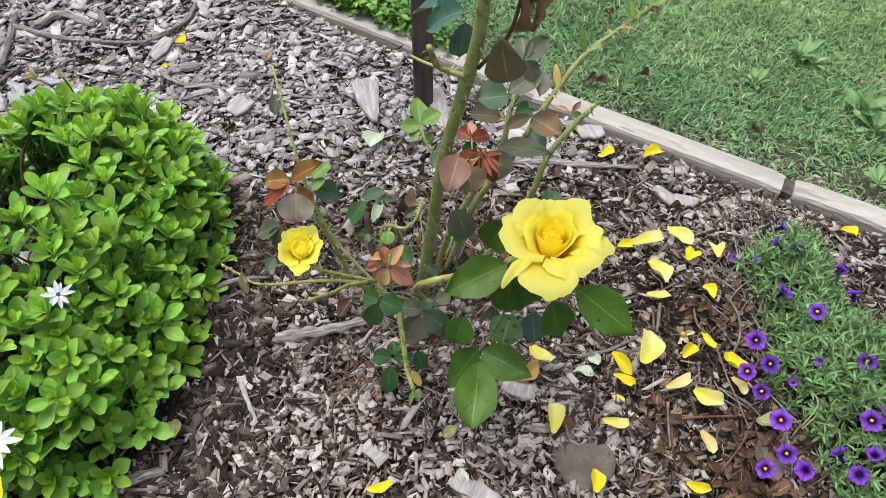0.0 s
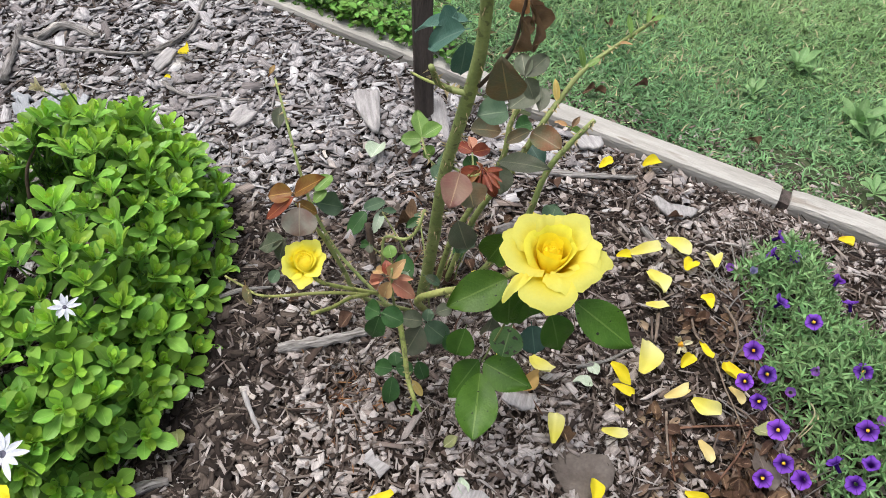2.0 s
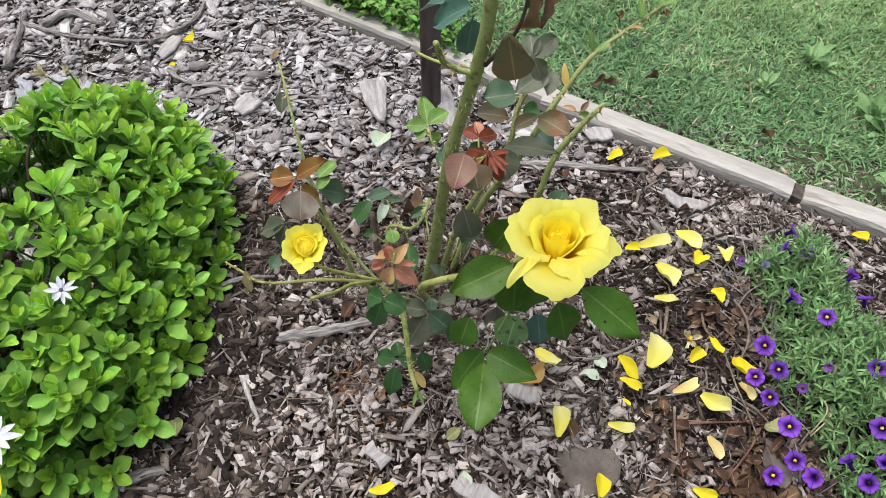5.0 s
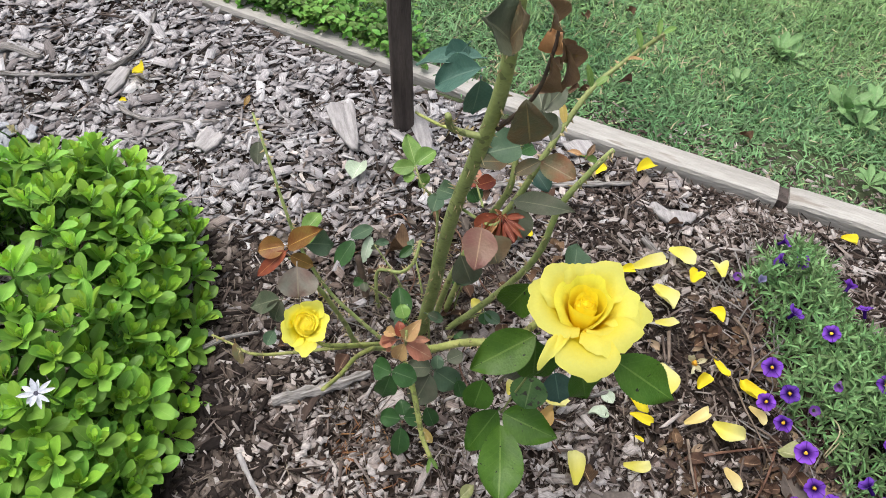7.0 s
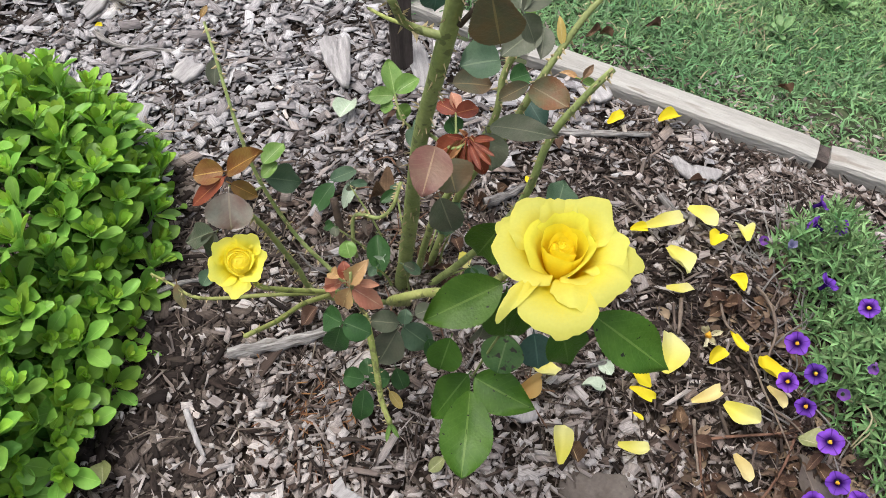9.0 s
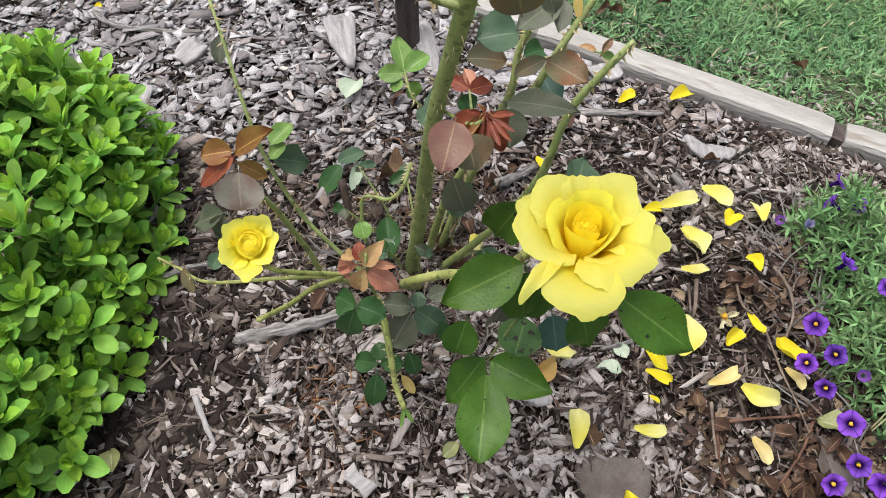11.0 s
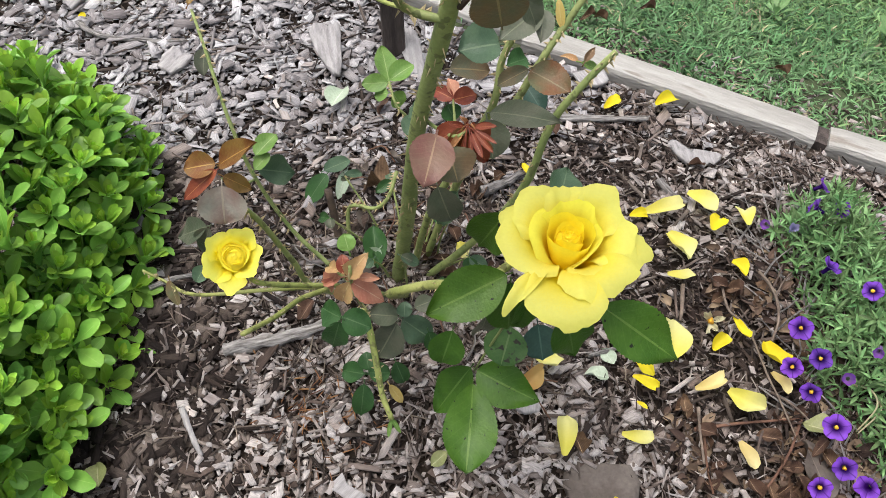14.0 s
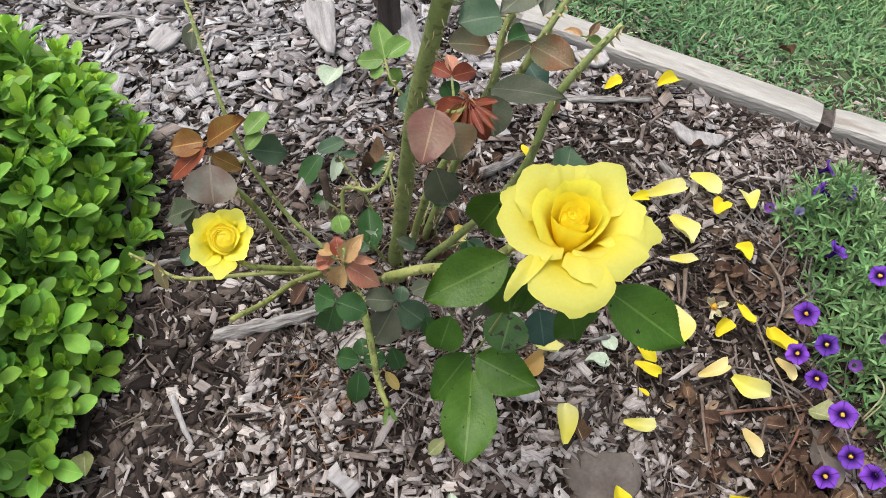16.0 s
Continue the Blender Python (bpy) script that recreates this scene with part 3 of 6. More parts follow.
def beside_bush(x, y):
    """0 on the dark bare strip at the foot of the daisy bush, 1 away from it."""
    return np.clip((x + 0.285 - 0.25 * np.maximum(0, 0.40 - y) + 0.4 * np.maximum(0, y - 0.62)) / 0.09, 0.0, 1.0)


def leafy_strip(x, y):
    """1 in the brown leaf litter along the trailing plant, 0 away from it."""
    return np.clip((x - 0.185 - 0.35 * np.maximum(0, y - 0.46)) / 0.05, 0.0, 1.0) * np.clip((0.68 - y) / 0.1, 0.0, 1.0)


def lay_chips(n, length, ratio, thick, tilt, lift, shapes, near=None, stretch=None, sparse=1.0):
    """near: True for the browner mulch round the rose, False for the greyer mulch behind it, None for both. sparse: the share kept away from the front of the rose."""
    x, y = bed_spots(n, *stretch) if stretch else bed_spots(n)
    ok = ~under_stone(x, y)
    if near is not None:
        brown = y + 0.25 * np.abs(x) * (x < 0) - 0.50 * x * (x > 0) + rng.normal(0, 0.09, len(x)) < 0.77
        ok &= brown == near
    if near:
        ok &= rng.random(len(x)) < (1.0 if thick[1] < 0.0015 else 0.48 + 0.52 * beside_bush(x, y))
        ok &= rng.random(len(x)) < np.where((x < 0.13) & (y < 0.60), 1.0, sparse)
        if thick[1] > 0.0018:
            ok &= rng.random(len(x)) < 1 - (0.85 if sparse < 1 else 0.45) * leafy_strip(x, y)
    x, y = x[ok], y[ok]
    k = len(x)
    le = np.clip(rng.lognormal(math.log(length), 0.45, k), length * 0.4, length * 3)
    wi = np.minimum(le * rng.uniform(*ratio, k), 0.015)
    th = rng.uniform(*thick, k)
    z = 0.02 - 0.085 * x + np.array([lumps(a, b) for a, b in zip(x, y)]) + rng.uniform(*lift, k)
    size = np.stack([le, wi, th], 1)
    az, ti = rng.uniform(0, 2 * math.pi, k), rng.normal(0, tilt, k)
    m = fan(k, az, ti, size, np.stack([x, y, z], 1))
    # a second lean, along the piece
    le2 = rng.normal(0, tilt * 0.5, k)
    lean = np.tile(np.eye(4), (k, 1, 1))
    lean[:, 0, 0], lean[:, 0, 2], lean[:, 2, 0], lean[:, 2, 2] = np.cos(le2), np.sin(le2), -np.sin(le2), np.cos(le2)
    keep_place = m[:, :3, 3].copy()
    rot = np.einsum("nij,njk->nik", m[:, :3, :3] / size[:, None, :], lean[:, :3, :3])
    m[:, :3, :3] = rot * size[:, None, :]
    m[:, :3, 3] = keep_place
    pick = rng.integers(0, len(shapes), k)
    return [scatter_mesh(shapes[q], m[pick == q]) for q in range(len(shapes))]


chip_shapes = [chip_shape(k, corners=3 + k % 5) for k in range(20)]
fibre_shapes = [chip_shape(50 + k, corners=4) for k in range(5)]
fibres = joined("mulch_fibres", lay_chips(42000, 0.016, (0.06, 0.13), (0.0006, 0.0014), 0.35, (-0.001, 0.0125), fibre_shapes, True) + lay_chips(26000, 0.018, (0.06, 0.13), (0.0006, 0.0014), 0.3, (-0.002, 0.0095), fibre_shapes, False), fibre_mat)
tagged(fibres, "fine dark fibres and splinters of bark mulch", "mulch", kind="stuff")


def chip_layers(near):
    """Near the rose small blocky chips among splinters; behind it broad thin flakes lying flat."""
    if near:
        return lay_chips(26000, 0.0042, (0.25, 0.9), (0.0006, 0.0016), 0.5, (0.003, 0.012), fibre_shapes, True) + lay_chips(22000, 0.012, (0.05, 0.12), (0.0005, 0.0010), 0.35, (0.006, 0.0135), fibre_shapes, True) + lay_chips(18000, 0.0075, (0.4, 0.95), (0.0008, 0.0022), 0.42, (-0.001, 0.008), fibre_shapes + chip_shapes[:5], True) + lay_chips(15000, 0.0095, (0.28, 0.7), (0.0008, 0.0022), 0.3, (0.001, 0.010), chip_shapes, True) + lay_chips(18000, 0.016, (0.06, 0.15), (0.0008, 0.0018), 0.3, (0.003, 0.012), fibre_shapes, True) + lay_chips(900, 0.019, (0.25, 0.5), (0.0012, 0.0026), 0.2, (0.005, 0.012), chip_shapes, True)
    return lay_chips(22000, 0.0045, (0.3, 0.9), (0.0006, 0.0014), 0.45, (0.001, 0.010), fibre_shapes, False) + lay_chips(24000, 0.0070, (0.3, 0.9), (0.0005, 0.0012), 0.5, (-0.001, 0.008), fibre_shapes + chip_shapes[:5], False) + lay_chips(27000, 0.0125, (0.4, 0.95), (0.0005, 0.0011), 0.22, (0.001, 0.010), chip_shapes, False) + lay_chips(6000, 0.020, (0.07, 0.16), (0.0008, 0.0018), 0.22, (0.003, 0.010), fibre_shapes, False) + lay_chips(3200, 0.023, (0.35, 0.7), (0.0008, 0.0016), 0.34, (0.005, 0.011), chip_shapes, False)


# dark bark pieces, denser towards the bush
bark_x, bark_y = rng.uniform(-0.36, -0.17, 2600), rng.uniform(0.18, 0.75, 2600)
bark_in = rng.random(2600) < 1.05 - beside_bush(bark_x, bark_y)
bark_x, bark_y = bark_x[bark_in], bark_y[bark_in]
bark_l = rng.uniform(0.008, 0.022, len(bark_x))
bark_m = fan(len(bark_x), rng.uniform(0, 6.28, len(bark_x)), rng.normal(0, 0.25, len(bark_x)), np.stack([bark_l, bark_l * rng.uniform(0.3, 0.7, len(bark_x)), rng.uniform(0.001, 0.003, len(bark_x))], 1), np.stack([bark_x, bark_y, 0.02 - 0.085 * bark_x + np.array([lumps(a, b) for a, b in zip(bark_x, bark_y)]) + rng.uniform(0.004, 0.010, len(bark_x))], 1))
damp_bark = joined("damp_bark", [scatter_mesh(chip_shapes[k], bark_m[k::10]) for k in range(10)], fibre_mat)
tagged(damp_bark, "dark bark pieces at the foot of the daisy bush", "mulch", kind="stuff")
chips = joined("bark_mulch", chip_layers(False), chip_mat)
tagged(chips, "loose weathered grey bark mulch flakes", "mulch", kind="stuff")
outskirts = lay_chips(9000, 0.018, (0.25, 0.7), (0.001, 0.0025), 0.3, (-0.001, 0.009), fibre_shapes, None, (-1.45, 1.32, -1.15, 0.14)) + lay_chips(3000, 0.018, (0.25, 0.7), (0.001, 0.0025), 0.3, (-0.001, 0.009), fibre_shapes, None, (-1.45, -1.0, 0.1, 1.6)) + lay_chips(2500, 0.018, (0.25, 0.7), (0.001, 0.0025), 0.3, (-0.001, 0.009), fibre_shapes, None, (0.80, 1.32, 0.0, 0.7))
tagged(joined("bark_mulch", outskirts, brown_chip_mat), "loose coarse bark mulch on the outer bed", "mulch", kind="stuff")
blocks = joined("chip_litter", lay_chips(17000, 0.0076, (0.35, 0.95), (0.0012, 0.0030), 0.28, (0.006, 0.012), fibre_shapes + chip_shapes[:8], True, None, 0.36) + lay_chips(9000, 0.012, (0.12, 0.35), (0.0008, 0.0020), 0.25, (0.005, 0.0125), fibre_shapes, True, None, 0.7) + lay_chips(350, 0.0085, (0.35, 0.9), (0.0012, 0.0030), 0.28, (0.006, 0.012), chip_shapes, True, (-0.25, 0.30, 0.18, 0.42)), pale_chip_mat)
tagged(blocks, "small pale blocky wood chips strewn over the mulch", "mulch", kind="stuff")
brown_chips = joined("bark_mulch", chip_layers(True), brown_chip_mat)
tagged(brown_chips, "loose dark brown bark mulch with pale chips", "mulch", kind="stuff")


def wood_chip_parts(n=260):
    """The larger chips near the rose, each a piece of its own on the bed."""
    meshes = []
    for k in range(12):
        v, f, u = chip_shape(200 + k, corners=5 + k % 3)
        me = mesh_of([(a, b, c) for a, b, c in v], f, u, smooth=False)
        me.materials.append(chip_piece_mat)
        meshes.append(me)
    x, y = bed_spots(n * 3, -0.3, 0.45, 0.2, 0.95)
    for k in range(min(n, len(x))):
        a, b = float(x[k]), float(y[k])
        if under_stone(a, b):
            continue
        m = pose(a, b, ground_z(a, b) + lumps(a, b) + random.uniform(0.007, 0.012), random.gauss(0, 9), random.gauss(0, 9), random.uniform(0, 360))
        le = random.uniform(0.008, 0.016)
        ob = new("wood_chip", meshes[k % 12])
        ob.parent = garden_bed
        ob.matrix_basis = m @ Matrix.Diagonal((le, le * random.uniform(0.3, 0.7), random.uniform(0.0015, 0.003), 1))


chip_piece_mat = material("chip_piece", (0.30, 0.255, 0.235), (0.46, 0.415, 0.395), 1.2, 0.85, 0.5, spread=0.4, stretch=(1, 3, 1), fine=5, mottle=0.15)
wood_chip_parts()


def slab(name, outline, thick, m, label, material_=None):
    """A flat split piece of wood with a ragged outline, raised grain and worn edges."""
    reach = max(abs(y) for _, y in outline)
    rough = 0.0012 if material_ else 0.0026
    edge = []
    for i, (x, y) in enumerate(outline):
        x2, y2 = outline[(i + 1) % len(outline)]
        for k in range(3):
            px, py = x + (x2 - x) * k / 3, y + (y2 - y) * k / 3
            torn = rough * (0.5 + abs(py) / reach)
            edge.append((px + 0.4 * torn * noise.noise(Vector((px * 500, py * 500, 1))), py + torn * noise.noise(Vector((px * 700, py * 200, 5))) * 2))
    outline = edge
    k = len(outline)
    verts, faces, uvs = [], [], []
    for z, f in ((0, 0.96), (0.7, 1.0), (1.0, 0.95), (1.04, 0.72), (1.04, 0.4)):
        for x, y in outline:
            verts.append((x * f, y * f, z * thick + (0.0022 * noise.noise(Vector((x * 420, y * 40, 3))) if z > 0.5 else 0)))
            uvs.append((y, x))
    verts.append((0, 0, thick * 1.05)), uvs.append((0, 0))
    for r in range(4):
        for i in range(k):
            j = (i + 1) % k
            faces.append((r * k + i, r * k + j, (r + 1) * k + j, (r + 1) * k + i))
    faces += [(4 * k + i, 4 * k + (i + 1) % k, 5 * k) for i in range(k)]
    faces.append(tuple(range(k))[::-1])
    me = mesh_of(verts, faces, uvs)
    me.materials.append(material_ or pale_wood_mat)
    return tagged(thing(name, m, me), label, "wood slab" if material_ is None else "stone")


def on_bed(x, y, up=0.0, rx=0, ry=0, rz=0):
    return pose(x, y, ground_z(x, y) + lumps(x, y) + up, rx, ry + 4.9, rz)


slab("wood_slab", [(-0.024, 0.05), (-0.012, 0.068), (0.002, 0.062), (0.010, 0.072), (0.022, 0.06), (0.020, 0.02), (0.017, -0.03), (0.012, -0.062), (0.002, -0.058), (-0.008, -0.03), (-0.018, 0.0)], 0.008, on_bed(-0.158, 0.955, 0.008, -6, 0, 8), "large bleached grey slab of split wood lying on the mulch")
slab("wood_slab", [(-0.012, 0.05), (0.006, 0.055), (0.016, 0.03), (0.015, -0.02), (0.010, -0.05), (0.001, -0.055), (-0.006, -0.02), (-0.014, 0.02)], 0.006, on_bed(-0.040, 0.945, 0.012, 12, -20, 5), "narrow bleached splinter of wood beside the stake")
slab("wood_slab", [(-0.034, 0.022), (-0.022, 0.026), (-0.006, 0.008), (0.016, 0.004), (0.036, -0.004), (0.028, -0.014), (0.006, -0.022), (-0.014, -0.016), (-0.026, 0.0)], 0.007, on_bed(0.328, 0.783, 0.008, 6, 0, 6), "grey curled flake of bark on the mulch")
slab("wood_slab", [(-0.02, 0.012), (0.004, 0.014), (0.022, 0.006), (0.02, -0.012), (0.0, -0.014), (-0.022, -0.008)], 0.006, on_bed(0.066, 0.437, 0.01, 4, 4, -14), "grey ridged flake of old wood on the mulch")
slab("wood_slab", [(-0.03, 0.008), (0.0, 0.012), (0.03, 0.006), (0.034, -0.006), (0.0, -0.01), (-0.03, -0.008)], 0.006, on_bed(0.012, 0.306, 0.01, 4, 0, -24), "frayed pale strip of split wood on the mulch")
slab("wood_slab", [(-0.016, 0.008), (0.016, 0.008), (0.017, -0.008), (-0.015, -0.009)], 0.005, on_bed(-0.103, 0.346, 0.012, 6, 0, -48), "pale square-cut wood chip on the mulch")
slab("wood_slab", [(-0.018, 0.02), (0.0, 0.016), (0.014, 0.024), (0.018, 0.0), (0.012, -0.02), (-0.012, -0.018), (-0.02, 0.0)], 0.006, on_bed(-0.36, 0.92, 0.01, 4, 0, -34), "grey flake of weathered bark on the mulch")
slab("wood_slab", [(-0.012, 0.026), (0.006, 0.03), (0.014, 0.0), (0.01, -0.028), (-0.008, -0.022), (-0.014, 0.0)], 0.006, on_bed(-0.515, 1.05, 0.01, 4, 0, -24), "bleached flake of weathered bark on the mulch")
slab("wood_slab", [(-0.022, 0.014), (0.0, 0.018), (0.024, 0.01), (0.02, -0.012), (-0.004, -0.016), (-0.024, -0.01)], 0.006, on_bed(0.21, 0.915, 0.012, -4, 0, 20), "broad grey wood chip beside the timber edging")
slab("flat_stone", [(-0.042, 0.006), (-0.036, 0.024), (-0.012, 0.030), (0.012, 0.026), (0.036, 0.024), (0.043, 0.006), (0.036, -0.014), (0.020, -0.030), (-0.002, -0.042), (-0.024, -0.030), (-0.036, -0.014)], 0.010, on_bed(0.137, 0.349, 0.0, 0, 0, 0) @ Matrix.Scale(0.92, 4), "flat grey-brown stone half sunk in the mulch", stone_mat)


def stick(radius, points, material_=None, label="dry grey stick lying on the mulch"):
    points = [(x, y, z + 0.006) for x, y, z in points]
    v, f, u, _ = tube_shape(points, radius * 0.85, radius * 0.5, 11, 0.9 if radius > 0.004 else 0.5, 9)
    base = Vector(points[0])
    me = mesh_of([p - base for p in v], f, u)
    me.materials.append(material_ or stick_mat)
    return tagged(thing("stick", Matrix.Translation(base), me), label, "stick")


stick(.009, [(-0.235, 0.488, 0.048), (-0.187, 0.5, 0.046), (-0.153, 0.51, 0.043), (-0.122, 0.523, 0.039)], None, "gnarled grey weathered stick lying on the mulch")
stick(.005, [(-0.502, 0.992, 0.068), (-0.463, 0.964, 0.066), (-0.403, 0.96, 0.06), (-0.349, 0.962, 0.055)])
stick(.005, [(-0.775, 1.083, 0.093), (-0.682, 1.058, 0.086), (-0.588, 1.058, 0.078), (-0.494, 1.076, 0.069)])
stick(.006, [(-0.551, 1.058, 0.074), (-0.512, 1.095, 0.074), (-0.49, 1.147, 0.07), (-0.487, 1.236, 0.068)])
stick(.008, [(-0.748, 0.962, 0.091), (-0.76, 1.042, 0.093), (-0.778, 1.116, 0.093)])
stick(.010, [(-0.737, 1.08, 0.09), (-0.702, 1.122, 0.09), (-0.64, 1.102, 0.081)])
stick(.007, [(0.053, 0.834, 0.024), (0.125, 0.839, 0.018), (0.206, 0.84, 0.011), (0.279, 0.845, 0.003)])
stick(.008, [(0.041, 0.707, 0.025), (0.07, 0.722, 0.022), (0.097, 0.741, 0.019)])
stick(.004, [(-0.267, 0.426, 0.048), (-0.254, 0.401, 0.048), (-0.241, 0.379, 0.046)], pale_wood_mat, "thin pale splinter of wood on the mulch")
stick(.002, [(0.251, 0.408, 0.006), (0.245, 0.375, 0.006), (0.244, 0.341, 0.006)], brown_twig_mat, "thin reddish-brown dry twig lying on the mulch")
stick(.0024, [(0.24, 0.405, 0.007), (0.288, 0.411, 0.005), (0.353, 0.416, -0.0)], brown_twig_mat, "thin reddish-brown dry twig lying on the mulch")
stick(.002, [(0.359, 0.422, -0.003), (0.327, 0.376, 0.006), (0.281, 0.328, 0.003)], brown_twig_mat, "thin reddish-brown dry twig lying on the mulch")
stick(.003, [(0.143, 0.487, 0.015), (0.184, 0.499, 0.013), (0.225, 0.522, 0.008)])
stick(.006, [(0.271, 0.737, 0.004), (0.28, 0.715, 0.003), (0.3, 0.702, 0.0)])
stick(.009, [(-0.382, 0.288, 0.061), (-0.351, 0.304, 0.058), (-0.327, 0.313, 0.055)])
stick(.0035, [(-0.32, 0.558, 0.061), (-0.289, 0.57, 0.062), (-0.257, 0.583, 0.049)])


# ---- rose bush ----
rose_bush = thing("rose_bush", Matrix.Translation((-0.055, 0.59, 0.02)))
tagged(rose_bush, "rose bush with yellow blooms, thorny canes and bronze young leaves", "rose bush")


def leaflet(tone, base, tip, width, outline=None):
    base, tip = Vector(base), Vector(tip)
    face = Vector((random.uniform(-0.18, 0.18), -0.42 + random.uniform(-0.15, 0.15), 0.75))
    length = (tip - base).length
    big = length > 0.045
    v, f, u = blade(length, width, outline or (OVATE if big else ROSE_LEAF), n=44 if big else 22, fold=random.uniform(0.10, 0.30), droop=random.uniform(0.04, 0.2), wave=0.10, teeth=0.022, cols=3 if big else 2, twist=random.uniform(-0.2, 0.2), seed=random.random() * 9)
    if tone in ("coral", "peach"):
        v, f, u = blade(length, width * 0.8, OVATE, n=12, fold=0.35, droop=0.3, wave=0.12, teeth=0.05, cols=3, twist=random.uniform(-0.4, 0.4), seed=random.random() * 9)
    if tone in ("withered", "rust"):
        v, f, u = blade(length, width, OVATE, n=12, fold=0.55, droop=0.3, wave=0.3, teeth=0.02, cols=4, twist=random.uniform(-1, 1), seed=random.random() * 9)
    leaf = part("leaf", mesh_of(v, f, u), leaf_mats[tone], rose_bush, frame_to(base, tip, face))
    v, f, u, _ = tube_shape([(0, -0.004, -0.001), (0, 0, -0.0002), (0, length * 0.5, -0.0006 - 0.04 * length)], 0.0007, 0.0003, 5, steps=2)
    part("midrib", mesh_of(v, f, u), leaf_mats[tone], leaf, WORLD[leaf])
    return leaf


thorn_mesh = mesh_of([(0, 1.5, 0), (0.6, 0, 0), (0, -1.5, 0), (-0.6, 0, 0), (0, -1.3, 1)], [(0, 1, 4), (1, 2, 4), (2, 3, 4), (3, 0, 4)], smooth=False)
thorn_mesh.materials.append(thorn_mat)


YOUNG_CANES = ("low_stub", "runner", "small_bloom", "stub_cane", "bloom", "yellow_shoot")


def cane(kind, r0, r1, points):
    dead = kind in ("dry_twig", "dead_stalk")
    slim = 0.70 if r0 > 0.0057 else 0.58
    v, f, u, line = tube_shape(points, r0 * slim, r1 * slim, 10, 0.16)
    ob = part("cane", mesh_of(v, f, u), deadcane_mat if dead else young_cane_mat if kind in YOUNG_CANES else cane_mat, rose_bush)
    if r0 < 0.0026 or dead:
        ob.name = "leaf_stalk"
        return ob
    for i in range(2, len(line) - 1):
        low = r0 > 0.009 and i < 0.6 * len(line)
        for _ in range(11 if low else 5 if r0 > 0.009 else 3 if r0 > 0.004 else 2):
            if random.random() < 0.25:
                continue
            way = (line[i + 1] - line[i]).normalized()
            a = random.uniform(0, 6.28)
            side = way.orthogonal().normalized()
            out = math.cos(a) * side + math.sin(a) * way.cross(side)
            r = (r0 + (r1 - r0) * i / len(line)) * 0.8
            c = line[i] + (line[i + 1] - line[i]) * random.random() + out * r * 0.85
            ln, wd = random.uniform(0.003, 0.008 if low else 0.006) * (0.6 if kind in YOUNG_CANES else 1.0), random.uniform(0.0007, 0.0013) * (0.7 if kind in YOUNG_CANES else 1.0)
            cross = way.cross(out)
            turn = Matrix((cross, way, out)).transposed().to_4x4() @ Matrix.Diagonal((wd, wd, ln, 1))
            turn.translation = c
            part("thorn", thorn_mesh, thorn_mat, ob, turn)
    return ob


cane("tall", 0.0118, 0.0068, [(-0.062, 0.591, 0.0), (-0.043, 0.56, 0.17), (-0.028, 0.525, 0.33), (-0.001, 0.493, 0.488), (0.003, 0.47, 0.6)])
cane("side", 0.006, 0.004, [(-0.045, 0.605, 0.0), (-0.022, 0.59, 0.14), (0.014, 0.594, 0.23), (0.035, 0.589, 0.29), (0.042, 0.602, 0.33), (0.062, 0.611, 0.37)])
cane("back", 0.0062, 0.0030, [(-0.035, 0.61, 0.0), (0.008, 0.616, 0.16), (0.045, 0.611, 0.24), (0.074, 0.622, 0.3), (0.094, 0.639, 0.325), (0.121, 0.659, 0.355), (0.156, 0.681, 0.37), (0.191, 0.684, 0.4)])
cane("hip", 0.0062, 0.0036, [(-0.04, 0.595, 0.0), (0.024, 0.571, 0.12), (0.059, 0.537, 0.24), (0.076, 0.544, 0.31), (0.097, 0.547, 0.35), (0.117, 0.552, 0.375)])
cane("bloom", 0.006, 0.0042, [(-0.05, 0.57, 0.02), (-0.056, 0.46, 0.2), (-0.025, 0.436, 0.25), (0.014, 0.412, 0.29), (0.042, 0.425, 0.298), (0.069, 0.411, 0.316)])
cane("bronze_cane", 0.005, 0.0035, [(-0.065, 0.57, 0.02), (-0.120, 0.485, 0.17), (-0.134, 0.476, 0.23), (-0.147, 0.472, 0.285), (-0.158, 0.468, 0.318)])
cane("small_bloom", 0.004, 0.003, [(-0.101, 0.476, 0.19), (-0.135, 0.44, 0.25), (-0.15, 0.428, 0.275), (-0.161, 0.448, 0.263)])
cane("runner", 0.0035, 0.002, [(-0.118, 0.475, 0.19), (-0.158, 0.461, 0.21), (-0.226, 0.474, 0.185), (-0.255, 0.489, 0.185), (-0.272, 0.494, 0.195)])
cane("stub_cane", 0.004, 0.003, [(-0.108, 0.46, 0.21), (-0.123, 0.433, 0.24), (-0.132, 0.401, 0.27), (-0.143, 0.365, 0.31)])
cane("left_cane", 0.0045, 0.0022, [(-0.09, 0.565, 0.02), (-0.139, 0.578, 0.09), (-0.167, 0.591, 0.13), (-0.188, 0.599, 0.2), (-0.199, 0.614, 0.26), (-0.211, 0.646, 0.3), (-0.221, 0.672, 0.33)])
cane("low_stub", 0.0056, 0.0042, [(-0.079, 0.447, 0.2), (-0.074, 0.434, 0.19), (-0.069, 0.413, 0.17), (-0.065, 0.393, 0.147), (-0.058, 0.377, 0.132)])
for tx, ty, tz in ((-0.050, 0.368, 0.118), (-0.062, 0.366, 0.116), (-0.052, 0.374, 0.112)):
    leaflet("young", (-0.058, 0.378, 0.132), (tx, ty, tz), 0.004)
cane("cut_stub", 0.005, 0.0045, [(-0.006, 0.498, 0.447), (-0.032, 0.501, 0.455), (-0.039, 0.469, 0.497)])
